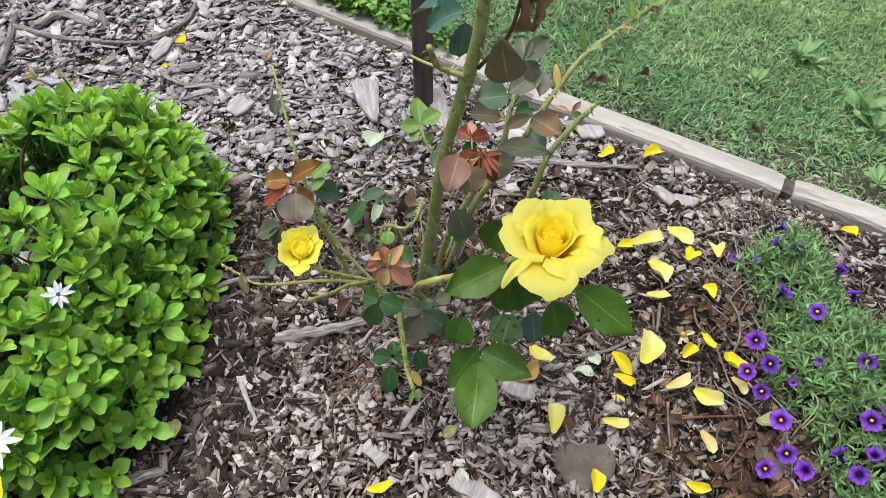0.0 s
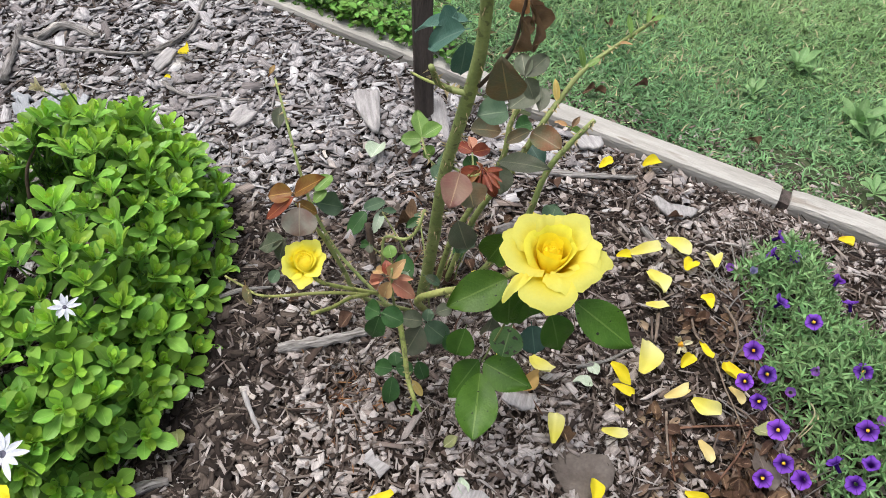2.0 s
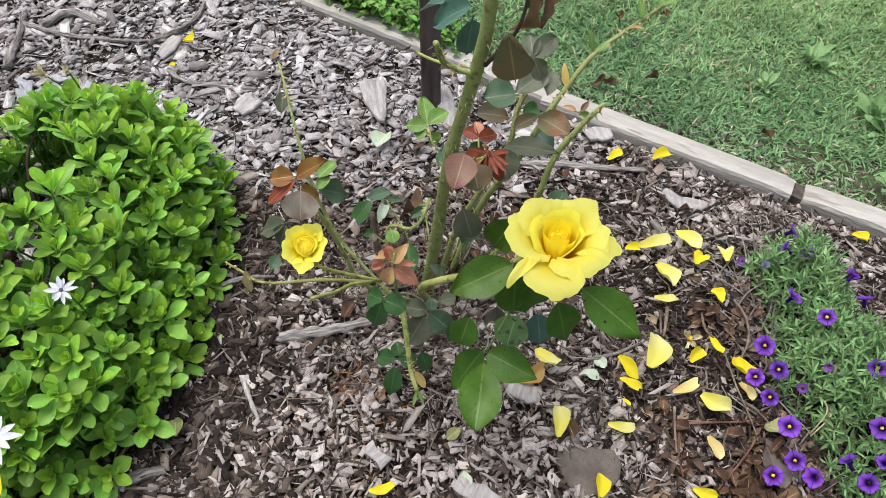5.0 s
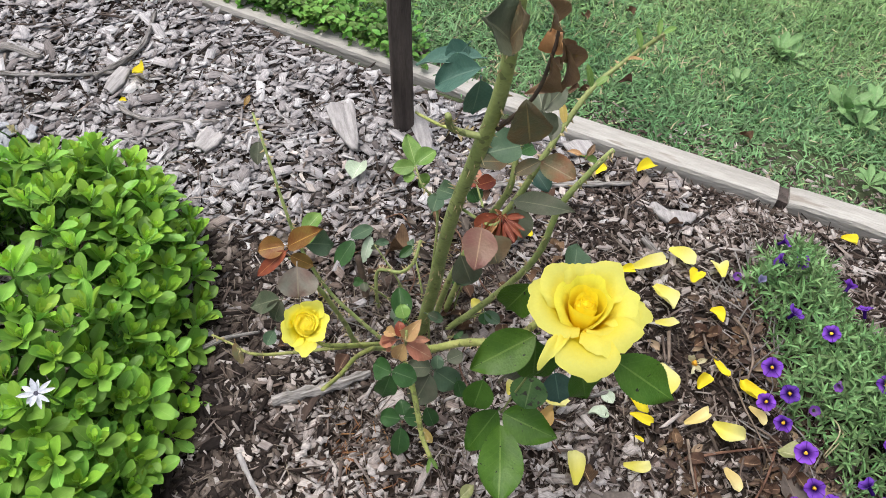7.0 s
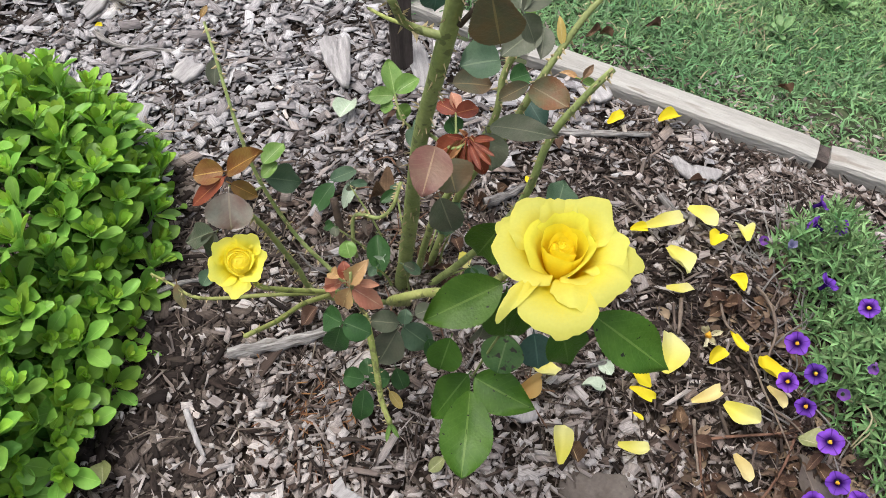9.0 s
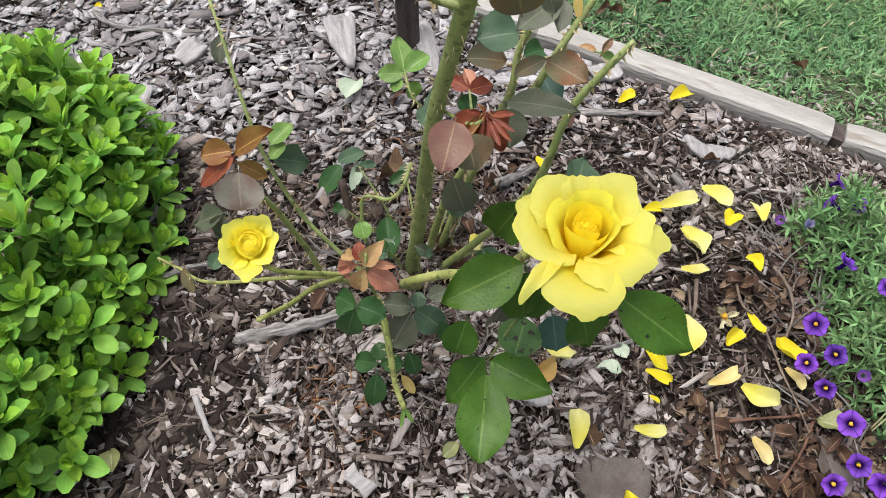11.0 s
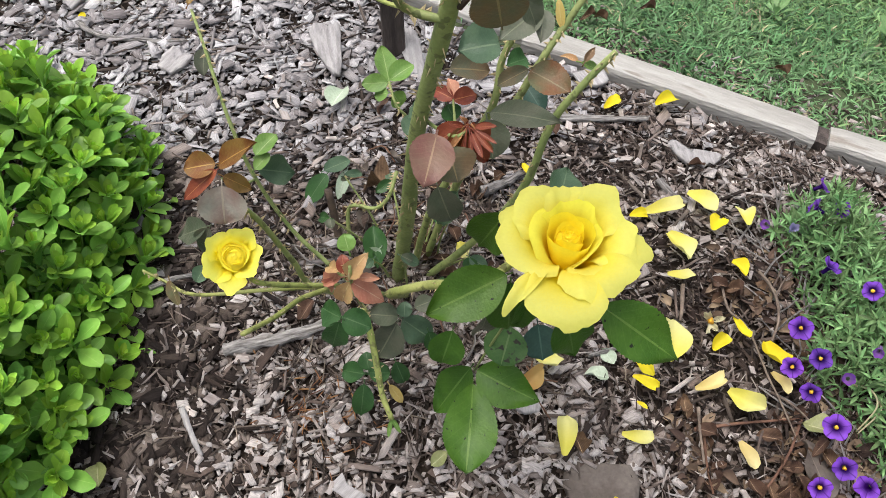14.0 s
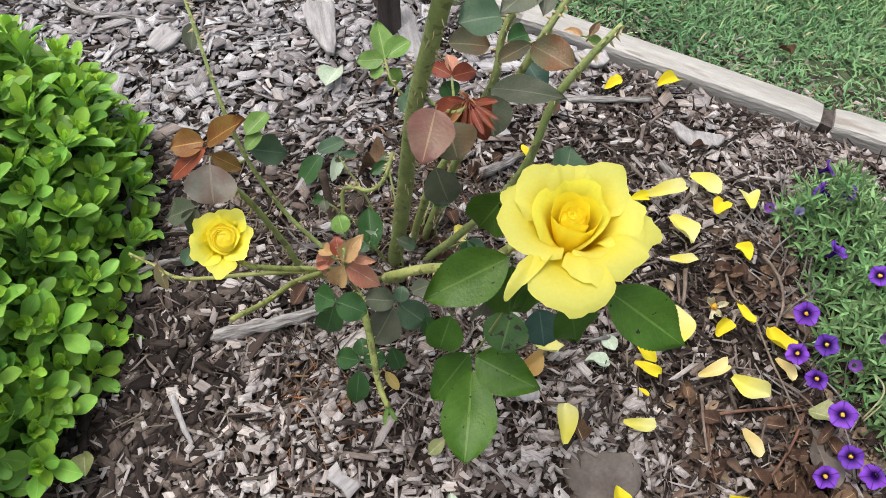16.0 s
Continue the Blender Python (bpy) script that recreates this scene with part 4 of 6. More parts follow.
cane("mid_shoot", 0.003, 0.002, [(-0.078, 0.474, 0.14), (-0.08, 0.443, 0.22), (-0.076, 0.409, 0.3), (-0.075, 0.409, 0.32)])
cane("bent_twig", 0.0042, 0.0034, [(-0.11, 0.622, 0.02), (-0.112, 0.625, 0.07), (-0.107, 0.635, 0.1), (-0.08, 0.623, 0.11), (-0.064, 0.622, 0.13), (-0.054, 0.64, 0.15)])
cane("dead_stalk", 0.0065, 0.006, [(-0.121, 0.615, 0.01), (-0.127, 0.638, 0.05), (-0.133, 0.659, 0.1)])
cane("leaf_stalk", 0.0022, 0.0015, [(0.04, 0.402, 0.27), (0.025, 0.405, 0.21), (0.013, 0.403, 0.168)])
cane("bronze_stalk", 0.002, 0.0015, [(-0.183, 0.586, 0.205), (-0.179, 0.531, 0.26), (-0.179, 0.506, 0.3)])
cane("green_shoot", 0.0028, 0.002, [(-0.055, 0.6, 0.02), (-0.034, 0.64, 0.19), (-0.051, 0.654, 0.23), (-0.057, 0.675, 0.24)])
cane("red_shoot", 0.0025, 0.002, [(-0.021, 0.531, 0.33), (-0.005, 0.468, 0.38), (0.005, 0.467, 0.385)])
cane("dead_stalk", 0.003, 0.002, [(0.0, 0.493, 0.46), (0.022, 0.482, 0.5), (0.029, 0.476, 0.54), (0.031, 0.477, 0.56)])
cane("purple_stalk", 0.002, 0.0015, [(0.0, 0.531, 0.33), (0.001, 0.585, 0.3)])
cane("yellow_shoot", 0.0025, 0.002, [(-0.033, 0.501, 0.455), (-0.045, 0.514, 0.45), (-0.059, 0.538, 0.44)])
# thin young shoots round the foot of the canes
for k in range(9):
    a = 0.7 * k + 0.4
    x, y = -0.045 + 0.03 * math.cos(a), 0.60 + 0.025 * math.sin(a)
    reach, top = random.uniform(0.02, 0.06), random.uniform(0.05, 0.15)
    tip = (x + math.cos(a) * reach, y + math.sin(a) * reach, top)
    cane("shoot", 0.0026 + 0.0004 * (k % 3), 0.0016, [(x, y, 0.012), (x + math.cos(a) * reach * 0.3, y + math.sin(a) * reach * 0.3, top * 0.6), tip])
    for q in range(2):
        leaflet(("dull", "dusk", "dark")[(k + q) % 3], tip, (tip[0] + random.uniform(-0.022, 0.022), tip[1] + random.uniform(-0.018, 0.018), top - random.uniform(0.0, 0.014)), random.uniform(0.010, 0.017))
# bronze leaf spray by the smaller bloom
leaflet("bronze", (-0.179, 0.511, 0.31), (-0.144, 0.501, 0.345), 0.021)
leaflet("bronze", (-0.182, 0.512, 0.31), (-0.208, 0.508, 0.31), 0.021)
leaflet("red", (-0.18, 0.506, 0.31), (-0.212, 0.493, 0.29), 0.013)
leaflet("sheen", (-0.165, 0.469, 0.335), (-0.166, 0.449, 0.312), 0.034)
leaflet("bronze", (-0.178, 0.508, 0.3), (-0.157, 0.502, 0.29), 0.014)
leaflet("young", (-0.181, 0.602, 0.22), (-0.163, 0.626, 0.225), 0.019)
leaflet("young", (-0.183, 0.594, 0.21), (-0.168, 0.605, 0.22), 0.013)
leaflet("dull", (-0.184, 0.603, 0.2), (-0.152, 0.623, 0.17), 0.03)
leaflet("dusk", (-0.187, 0.468, 0.29), (-0.221, 0.481, 0.26), 0.021)
leaflet("dusk", (-0.185, 0.466, 0.29), (-0.199, 0.461, 0.26), 0.019)
leaflet("dull", (-0.198, 0.46, 0.25), (-0.206, 0.451, 0.24), 0.013)
leaflet("brownedge", (-0.249, 0.487, 0.189), (-0.245, 0.472, 0.168), 0.011)
# low leaves near the soil
leaflet("dark", (-0.141, 0.708, 0.07), (-0.169, 0.679, 0.05), 0.024)
leaflet("dull", (-0.145, 0.713, 0.07), (-0.114, 0.736, 0.065), 0.02)
leaflet("pale", (-0.119, 0.723, 0.06), (-0.13, 0.686, 0.05), 0.015)
leaflet("dark", (-0.083, 0.615, 0.09), (-0.079, 0.571, 0.07), 0.026)
leaflet("pale", (-0.076, 0.592, 0.08), (-0.094, 0.584, 0.06), 0.022)
# coral new growth in the middle
leaflet("coral", (-0.076, 0.409, 0.3), (-0.051, 0.397, 0.29), 0.02)
leaflet("peach", (-0.077, 0.409, 0.3), (-0.088, 0.4, 0.28), 0.018)
leaflet("coral", (-0.083, 0.413, 0.3), (-0.104, 0.416, 0.29), 0.014)
leaflet("coral", (-0.088, 0.413, 0.3), (-0.097, 0.411, 0.28), 0.014)
leaflet("coral", (-0.071, 0.406, 0.31), (-0.054, 0.406, 0.31), 0.008)
leaflet("peach", (-0.077, 0.407, 0.31), (-0.065, 0.41, 0.33), 0.017)
leaflet("red", (-0.079, 0.409, 0.31), (-0.081, 0.419, 0.32), 0.01)
leaflet("young", (-0.076, 0.421, 0.32), (-0.079, 0.429, 0.33), 0.013)
leaflet("peach", (-0.083, 0.411, 0.31), (-0.098, 0.426, 0.3), 0.013)
# dark leaves under the middle
leaflet("dark", (-0.091, 0.418, 0.235), (-0.109, 0.431, 0.23), 0.022)
leaflet("dark", (-0.09, 0.419, 0.235), (-0.067, 0.411, 0.23), 0.022)
leaflet("dark", (-0.092, 0.415, 0.235), (-0.103, 0.405, 0.2), 0.021)
leaflet("dusk", (-0.052, 0.467, 0.15), (-0.08, 0.465, 0.16), 0.021)
leaflet("dusk", (-0.053, 0.46, 0.15), (-0.073, 0.439, 0.12), 0.032)
leaflet("dull", (-0.048, 0.464, 0.15), (-0.021, 0.452, 0.13), 0.028)
leaflet("dull", (-0.046, 0.46, 0.16), (-0.045, 0.471, 0.17), 0.014)
leaflet("dark", (-0.025, 0.456, 0.14), (-0.02, 0.446, 0.12), 0.015)
leaflet("dusk", (-0.036, 0.458, 0.18), (-0.018, 0.466, 0.18), 0.016)
leaflet("dark", (-0.087, 0.44, 0.09), (-0.111, 0.45, 0.08), 0.021)
leaflet("dark", (-0.083, 0.441, 0.09), (-0.061, 0.443, 0.085), 0.02)
leaflet("dark", (-0.087, 0.43, 0.09), (-0.092, 0.405, 0.06), 0.021)
leaflet("dark", (-0.083, 0.444, 0.09), (-0.085, 0.459, 0.1), 0.018)
leaflet("dark", (-0.058, 0.457, 0.08), (-0.05, 0.442, 0.06), 0.018)
leaflet("yellowed", (-0.065, 0.442, 0.06), (-0.051, 0.427, 0.045), 0.01)
# large leaves round the open bloom
leaflet("leafgreen", (0.029, 0.395, 0.325), (-0.027, 0.377, 0.305), 0.036)
leaflet("leafgreen", (0.032, 0.442, 0.33), (0.011, 0.446, 0.28), 0.032)
leaflet("deep", (0.034, 0.405, 0.3), (0.034, 0.387, 0.25), 0.036)
leaflet("deep", (0.051, 0.398, 0.3), (0.045, 0.392, 0.25), 0.032)
leaflet("bluedark", (0.062, 0.416, 0.22), (0.066, 0.393, 0.2), 0.03)
leaflet("spotted", (0.041, 0.414, 0.22), (0.031, 0.389, 0.2), 0.036)
leaflet("deep", (0.076, 0.402, 0.26), (0.092, 0.385, 0.21), 0.036)
leaflet("leafgreen", (0.087, 0.37, 0.325), (0.147, 0.345, 0.285), 0.037)
leaflet("dull", (0.067, 0.446, 0.33), (0.084, 0.491, 0.33), 0.024)
leaflet("deep", (-0.005, 0.418, 0.21), (-0.016, 0.4, 0.18), 0.03)
leaflet("deep", (0.010, 0.405, 0.17), (-0.022, 0.386, 0.12), 0.034)
leaflet("leafgreen", (0.015, 0.402, 0.17), (0.063, 0.368, 0.175), 0.038)
leaflet("leafgreen", (0.011, 0.392, 0.166), (0.004, 0.316, 0.170), 0.044, BLUNT_LEAF)
leaflet("dusk", (0.022, 0.425, 0.22), (0.019, 0.426, 0.18), 0.022)
# leaves on the upper canes
leaflet("red", (0.001, 0.586, 0.3), (-0.017, 0.601, 0.3), 0.014)
leaflet("red", (0.001, 0.585, 0.3), (0.023, 0.593, 0.3), 0.016)
leaflet("coral", (0.002, 0.589, 0.3), (-0.002, 0.606, 0.31), 0.014)
leaflet("red", (0.003, 0.471, 0.385), (-0.017, 0.472, 0.37), 0.016)
leaflet("red", (0.008, 0.471, 0.385), (0.022, 0.471, 0.37), 0.017)
leaflet("red", (0.007, 0.468, 0.385), (0.02, 0.471, 0.35), 0.014)
leaflet("red", (0.005, 0.466, 0.385), (0.007, 0.464, 0.355), 0.016)
leaflet("bronze", (0.001, 0.466, 0.385), (-0.005, 0.46, 0.365), 0.014)
leaflet("rosy", (-0.015, 0.436, 0.415), (-0.0225, 0.401, 0.4125), 0.027)
leaflet("duskbrown", (-0.009, 0.439, 0.4), (-0.001, 0.423, 0.385), 0.028)
leaflet("dusk", (0.02, 0.492, 0.37), (0.024, 0.473, 0.35), 0.028)
leaflet("dusk", (0.025, 0.519, 0.35), (0.063, 0.474, 0.39), 0.021)
leaflet("brownedge", (0.062, 0.585, 0.33), (0.092, 0.56, 0.33), 0.029)
leaflet("duskbrown", (0.06, 0.581, 0.335), (0.035, 0.579, 0.32), 0.015)
leaflet("bluedark", (0.07, 0.645, 0.26), (0.085, 0.618, 0.25), 0.024)
leaflet("duskbrown", (0.025, 0.488, 0.45), (0.016, 0.472, 0.5), 0.034)
leaflet("dull", (0.032, 0.551, 0.385), (0.001, 0.542, 0.39), 0.032)
leaflet("dusk", (0.067, 0.608, 0.37), (0.035, 0.576, 0.37), 0.026)
leaflet("dusk", (0.071, 0.608, 0.37), (0.067, 0.578, 0.365), 0.018)
leaflet("dark", (0.052, 0.649, 0.28), (0.075, 0.666, 0.275), 0.021)
leaflet("duskbrown", (-0.002, 0.589, 0.33), (0.034, 0.594, 0.325), 0.024)
leaflet("young", (-0.057, 0.675, 0.24), (-0.065, 0.723, 0.25), 0.022)
leaflet("young", (-0.056, 0.677, 0.24), (-0.032, 0.692, 0.25), 0.021)
leaflet("young", (-0.058, 0.674, 0.24), (-0.084, 0.673, 0.24), 0.018)
leaflet("young", (-0.054, 0.665, 0.235), (-0.045, 0.661, 0.22), 0.019)
leaflet("young", (-0.058, 0.665, 0.235), (-0.072, 0.667, 0.23), 0.016)
leaflet("dull", (-0.019, 0.601, 0.27), (-0.038, 0.621, 0.26), 0.023)
leaflet("dull", (-0.041, 0.623, 0.22), (-0.033, 0.649, 0.22), 0.02)
leaflet("dark", (-0.004, 0.59, 0.29), (0.003, 0.58, 0.28), 0.018)
leaflet("dusk", (-0.013, 0.576, 0.2), (-0.0, 0.56, 0.16), 0.034)
leaflet("dull", (0.007, 0.602, 0.16), (-0.016, 0.59, 0.12), 0.03)
# leaves at the top of the tall cane
leaflet("blue", (-0.01, 0.527, 0.5), (-0.063, 0.583, 0.46), 0.020)
leaflet("blue", (-0.012, 0.515, 0.5), (-0.050, 0.543, 0.465), 0.028)
leaflet("blue", (-0.011, 0.52, 0.485), (-0.015, 0.523, 0.445), 0.026)
leaflet("blue", (-0.019, 0.543, 0.5), (-0.031, 0.555, 0.47), 0.026)
leaflet("dusk", (-0.012, 0.411, 0.6), (-0.026, 0.405, 0.62), 0.032)
leaflet("duskbrown", (-0.012, 0.411, 0.6), (-0.005, 0.404, 0.62), 0.032)
leaflet("withered", (0.026, 0.476, 0.56), (0.027, 0.459, 0.6), 0.018)
leaflet("rust", (0.029, 0.477, 0.54), (0.029, 0.478, 0.56), 0.016)
leaflet("withered", (0.032, 0.478, 0.55), (0.046, 0.483, 0.525), 0.014)
leaflet("withered", (0.028, 0.472, 0.54), (0.038, 0.491, 0.49), 0.018)
leaflet("withered", (0.035, 0.472, 0.55), (0.054, 0.482, 0.5), 0.018)
leaflet("dusk", (0.043, 0.534, 0.44), (0.066, 0.555, 0.45), 0.018)
leaflet("dusk", (0.043, 0.534, 0.44), (0.04, 0.555, 0.45), 0.017)
leaflet("dusk", (0.043, 0.531, 0.44), (0.054, 0.524, 0.42), 0.018)

def rose_petal(phi, half, length, lean0, lean1, r0, ripple=0.0, point=0.05, roll=0.0, low=(0.0, 0.0), seed=0.0, bulge=0.0, n=16, cols=10, bend=1.4, spiral=0.0):
    """A petal wrapped about the flower's axis. lean0, lean1: its angles from the axis at foot and rim; low: how far each side edge drops; roll: how far the rim rolls outward; bend: how late the petal turns from the one angle to the other; spiral: how much farther out one side edge lies than the other."""
    verts, faces, uvs = [], [], []
    steps = 24
    prof = [(r0, 0.0, 0.0)]
    for i in range(steps):
        s = (i + 0.5) / steps
        a = radians(lean0 + (lean1 - lean0) * s ** bend)
        prof.append((prof[-1][0] + math.sin(a) * length / steps, prof[-1][1] + math.cos(a) * length / steps, a))
    for i in range(n + 1):
        q = i / n
        for j in range(-cols, cols + 1):
            v = j / cols
            side = low[0] if v < 0 else low[1]
            reach = 1 - 0.20 * abs(v) ** 3 - side * abs(v) ** 1.2 + point * max(0, 0.24 - abs(v - 0.12 * math.sin(seed * 3))) / 0.24
            reach += (0.030 * math.sin(6 * v + seed * 2.1) + 0.016 * math.sin(15 * v + seed * 5) + 0.008 * math.sin(31 * v + seed)) * min(1.3, ripple / 0.0022)
            s = max(0.02, q * min(1.08, reach))
            k = min(s, 0.999) * steps
            lo = int(k)
            f = s * steps - lo
            r = prof[lo][0] + (prof[lo + 1][0] - prof[lo][0]) * f
            z = prof[lo][1] + (prof[lo + 1][1] - prof[lo][1]) * f
            a = prof[lo + 1][2]
            w = half * (0.45 + 0.55 * math.sin(min(1, s / 0.62) * math.pi / 2))
            out = bulge * math.sin(math.pi * q) * (1 - v * v) + 0.10 * ripple * q * math.sin(23 * v + seed * 7 + 2 * q) + ripple * q * q * (math.sin(5.3 * v + seed) + 0.5 * math.sin(11 * v + seed * 3)) * (0.35 + abs(v))
            e = max(0.0, (q - 0.66) / 0.34) ** 2
            r += spiral * v * s
            r += out * math.cos(a) + roll * e * math.cos(a) * 0.9
            z += -out * math.sin(a) - roll * e * (0.55 * math.cos(a) + 0.9 * math.sin(a))
            ang = phi + v * w
            verts.append((r * math.cos(ang), r * math.sin(ang), z))
            uvs.append((0.5 + 0.5 * v, q * min(1, 0.35 + 0.65 * reach)))
    k = 2 * cols + 1
    for i in range(n):
        for j in range(k - 1):
            c = i * k + j
            faces.append((c, c + 1, c + 1 + k, c + k))
    return mesh_of(verts, faces, uvs)


def rose_bloom(at, axis, back, size, label, spec, heart, centre):
    """A double rose: spiral heart on a short cone, wrapped cup, open outer petals. back: the side of the petals at 90 degrees."""
    axis = Vector(axis).normalized()
    m = frame_to((0, 0, 0), axis, back)
    m = (m.to_3x3() @ Matrix(((1, 0, 0), (0, 0, 1), (0, -1, 0)))).to_4x4()
    m.translation = Vector(at)
    m = m @ Matrix.Rotation(math.pi, 4, "Z") @ Matrix.Diagonal((size, size, size, 1))
    top, wide, deep = heart
    broad = 0.9 if size > 0.7 else 1.7
    cone, rings = [], ((0.003, 0.0), (wide * broad * 0.8, top * 0.5), (wide * broad, top - deep * 1.3), (wide * 0.9, top - deep), (wide * 0.7, top - deep * 0.8), (wide * 0.35, top - deep * 0.65), (0.0003, top - deep * 0.6))
    faces = [(i * 20 + j, i * 20 + (j + 1) % 20, (i + 1) * 20 + (j + 1) % 20, (i + 1) * 20 + j) for i in range(len(rings) - 1) for j in range(20)]
    for r, z in rings:
        cone += [(r * math.cos(j * math.pi / 10), r * math.sin(j * math.pi / 10), z) for j in range(20)]
    bloom = part("bloom", mesh_of(cone, faces, [(0.5, 0.5 + 0.3 * (c[2] / top)) for c in cone]), petal_mats[centre], rose_bush, m, label)
    turns, tip, curl = (8, 0.9, 0.0013) if size > 0.7 else (6, 1.6, 0.0018)
    for k in range(turns + 1):
        r = 0.0009 + (wide - 0.0018) * (k / turns) ** 0.8
        me = rose_petal(radians(k * 137.5 + 40), radians(112 - 4 * k), top + 0.0004 * math.sin(k * 2.3) - 0.0003 * (turns - k), 1.5, -1.0, r, 0.0006, 0.02, 0.0007, (0.03, 0.09), k * 1.7, spiral=curl)
        part("petal", me, petal_mats[centre], bloom, m @ pose(0, 0, 0, tip * math.sin(k * 2.1), tip * math.cos(k * 1.7)))
    for k, (phi, half, length, l0, l1, r0, layer, ripple, roll, low, bulge) in enumerate(spec):
        me = rose_petal(radians(phi), radians(half), length, l0, l1, r0, ripple, (0.04 if size > 0.7 else 0.22) if layer.startswith(("outer", "bud_")) else 0.02, roll, low, k * 1.37 + size, bulge, bend=2.2 if layer in ("outer", "bud_rim") else 1.4, spiral=curl if layer == "bud" else 0.0)
        part("petal", me, petal_mats[layer], bloom, m)
    part("calyx", mesh_of(*tube_shape([(0, 0, -0.016), (0, 0, -0.006), (0, 0, 0.004)], 0.004, 0.0075, 10)[:3]), cane_mat, bloom, m)
    for k in range(5):
        bv, bf, bu = blade(0.024, 0.006, NARROW, n=5, droop=0.3)
        part("sepal", mesh_of(bv, bf, bu), leaf_mats["young"], bloom, m @ Matrix.Rotation(k * 1.2566, 4, "Z") @ pose(0, 0.006, 0, -25))
    return bloom


# rows: angle about the axis, half width, length, lean at foot and rim, foot radius, layer, ripple, roll, side drops, bulge
LARGE = (
    (262, 98, 0.0405, 22, -2, 0.0062, "wall", 0.0006, 0.0008, (0.04, 0.10), 0.0010),
    (146, 88, 0.0430, 21, 0, 0.0064, "wall", 0.0010, 0.0012, (0.06, 0.02), 0.0010),
    (36, 92, 0.0425, 21, 0, 0.0066, "wall", 0.0010, 0.0012, (0.02, 0.06), 0.0010),
    (200, 84, 0.0465, 26, 10, 0.0068, "middle", 0.0014, 0.0080, (0.04, 0.66), 0.0002),
    (350, 100, 0.0430, 23, 5, 0.0068, "middle", 0.0010, 0.0044, (0.68, 0.04), 0.0002),
    (92, 70, 0.0480, 24, 16, 0.0076, "middle", 0.0026, 0.0030, (0.10, 0.08), 0.001),
    (344, 62, 0.0590, 20, 112, 0.0088, "outer", 0.0012, 0.0040, (0.14, 0.06), 0.003),
    (26, 56, 0.0570, 22, 78, 0.0092, "outer", 0.0020, 0.0050, (0.08, 0.10), 0.002),
    (204, 66, 0.0640, 20, 124, 0.0088, "outer", 0.0012, 0.0050, (0.06, 0.10), 0.004),
    (150, 50, 0.0600, 22, 78, 0.0096, "outer", 0.0024, 0.0060, (0.06, 0.12), 0.002),
    (112, 36, 0.0550, 20, 54, 0.0096, "outer", 0.0022, 0.0050, (0.10, 0.08), 0.002),
    (70, 50, 0.0630, 20, 66, 0.0096, "outer", 0.0020, 0.0060, (0.14, 0.12), 0.003),
    (279, 31, 0.0870, 33, 150, 0.0084, "outer", 0.0012, 0.0050, (0.12, 0.02), 0.006),
    (250, 10, 0.0860, 34, 148, 0.0086, "outer", 0.0024, 0.0020, (0.34, 0.24), 0.002),
    (316, 44, 0.0700, 24, 128, 0.0088, "outer", 0.0026, 0.0050, (0.10, 0.10), 0.002),
    (4, 42, 0.0600, 34, 100, 0.0098, "outer", 0.0034, 0.0060, (0.14, 0.12), 0.002),
    (174, 40, 0.0580, 32, 98, 0.0098, "outer", 0.0024, 0.0060, (0.10, 0.12), 0.002),
)
rose_bloom((0.0655, 0.398, 0.331), (0.0, 0.03, 1.0), (0.36, 0.93, 0), 0.885, "large open lemon-yellow rose bloom", LARGE, (0.0405, 0.0104, 0.010), "core")
SMALL = (
    (262, 112, 0.0378, 8, -3, 0.0080, "wall", 0.0007, 0.0006, (0.02, 0.05), 0.0006),
    (150, 104, 0.0392, 8, 0, 0.0084, "wall", 0.0008, 0.0010, (0.05, 0.02), 0.0006),
    (34, 104, 0.0388, 8, 0, 0.0087, "wall", 0.0008, 0.0010, (0.02, 0.06), 0.0006),
    (208, 92, 0.0400, 9, 6, 0.0092, "middle", 0.0010, 0.0036, (0.04, 0.30), 0.0006),
    (338, 92, 0.0396, 9, 6, 0.0094, "middle", 0.0010, 0.0032, (0.30, 0.04), 0.0006),
    (92, 80, 0.0440, 11, 12, 0.0096, "middle", 0.0014, 0.0030, (0.08, 0.08), 0.001),
    (128, 48, 0.0560, 17, 40, 0.0098, "outer", 0.0012, 0.0020, (0.04, 0.04), 0.003),
    (48, 46, 0.0560, 17, 40, 0.0098, "outer", 0.0012, 0.0020, (0.04, 0.04), 0.002),
    (196, 50, 0.0560, 18, 52, 0.0100, "outer", 0.0014, 0.0030, (0.04, 0.08), 0.003),
    (352, 50, 0.0480, 17, 38, 0.0100, "outer", 0.0014, 0.0030, (0.06, 0.06), 0.002),
    (304, 50, 0.0460, 17, 40, 0.0100, "outer", 0.0014, 0.0030, (0.06, 0.06), 0.002),
    (246, 34, 0.0590, 20, 66, 0.0100, "outer", 0.0012, 0.0020, (0.04, 0.04), 0.002),
)
rose_bloom((-0.167, 0.447, 0.279), (0.27, -0.52, 0.80), (-0.38, 0.92, 0), 0.60, "small half-open yellow rose bloom", [(*row[:6], {"wall": "bud", "middle": "bud", "outer": "bud_rim"}[row[6]], *row[7:]) for row in SMALL], (0.0385, 0.0098, 0.0060), "bud")

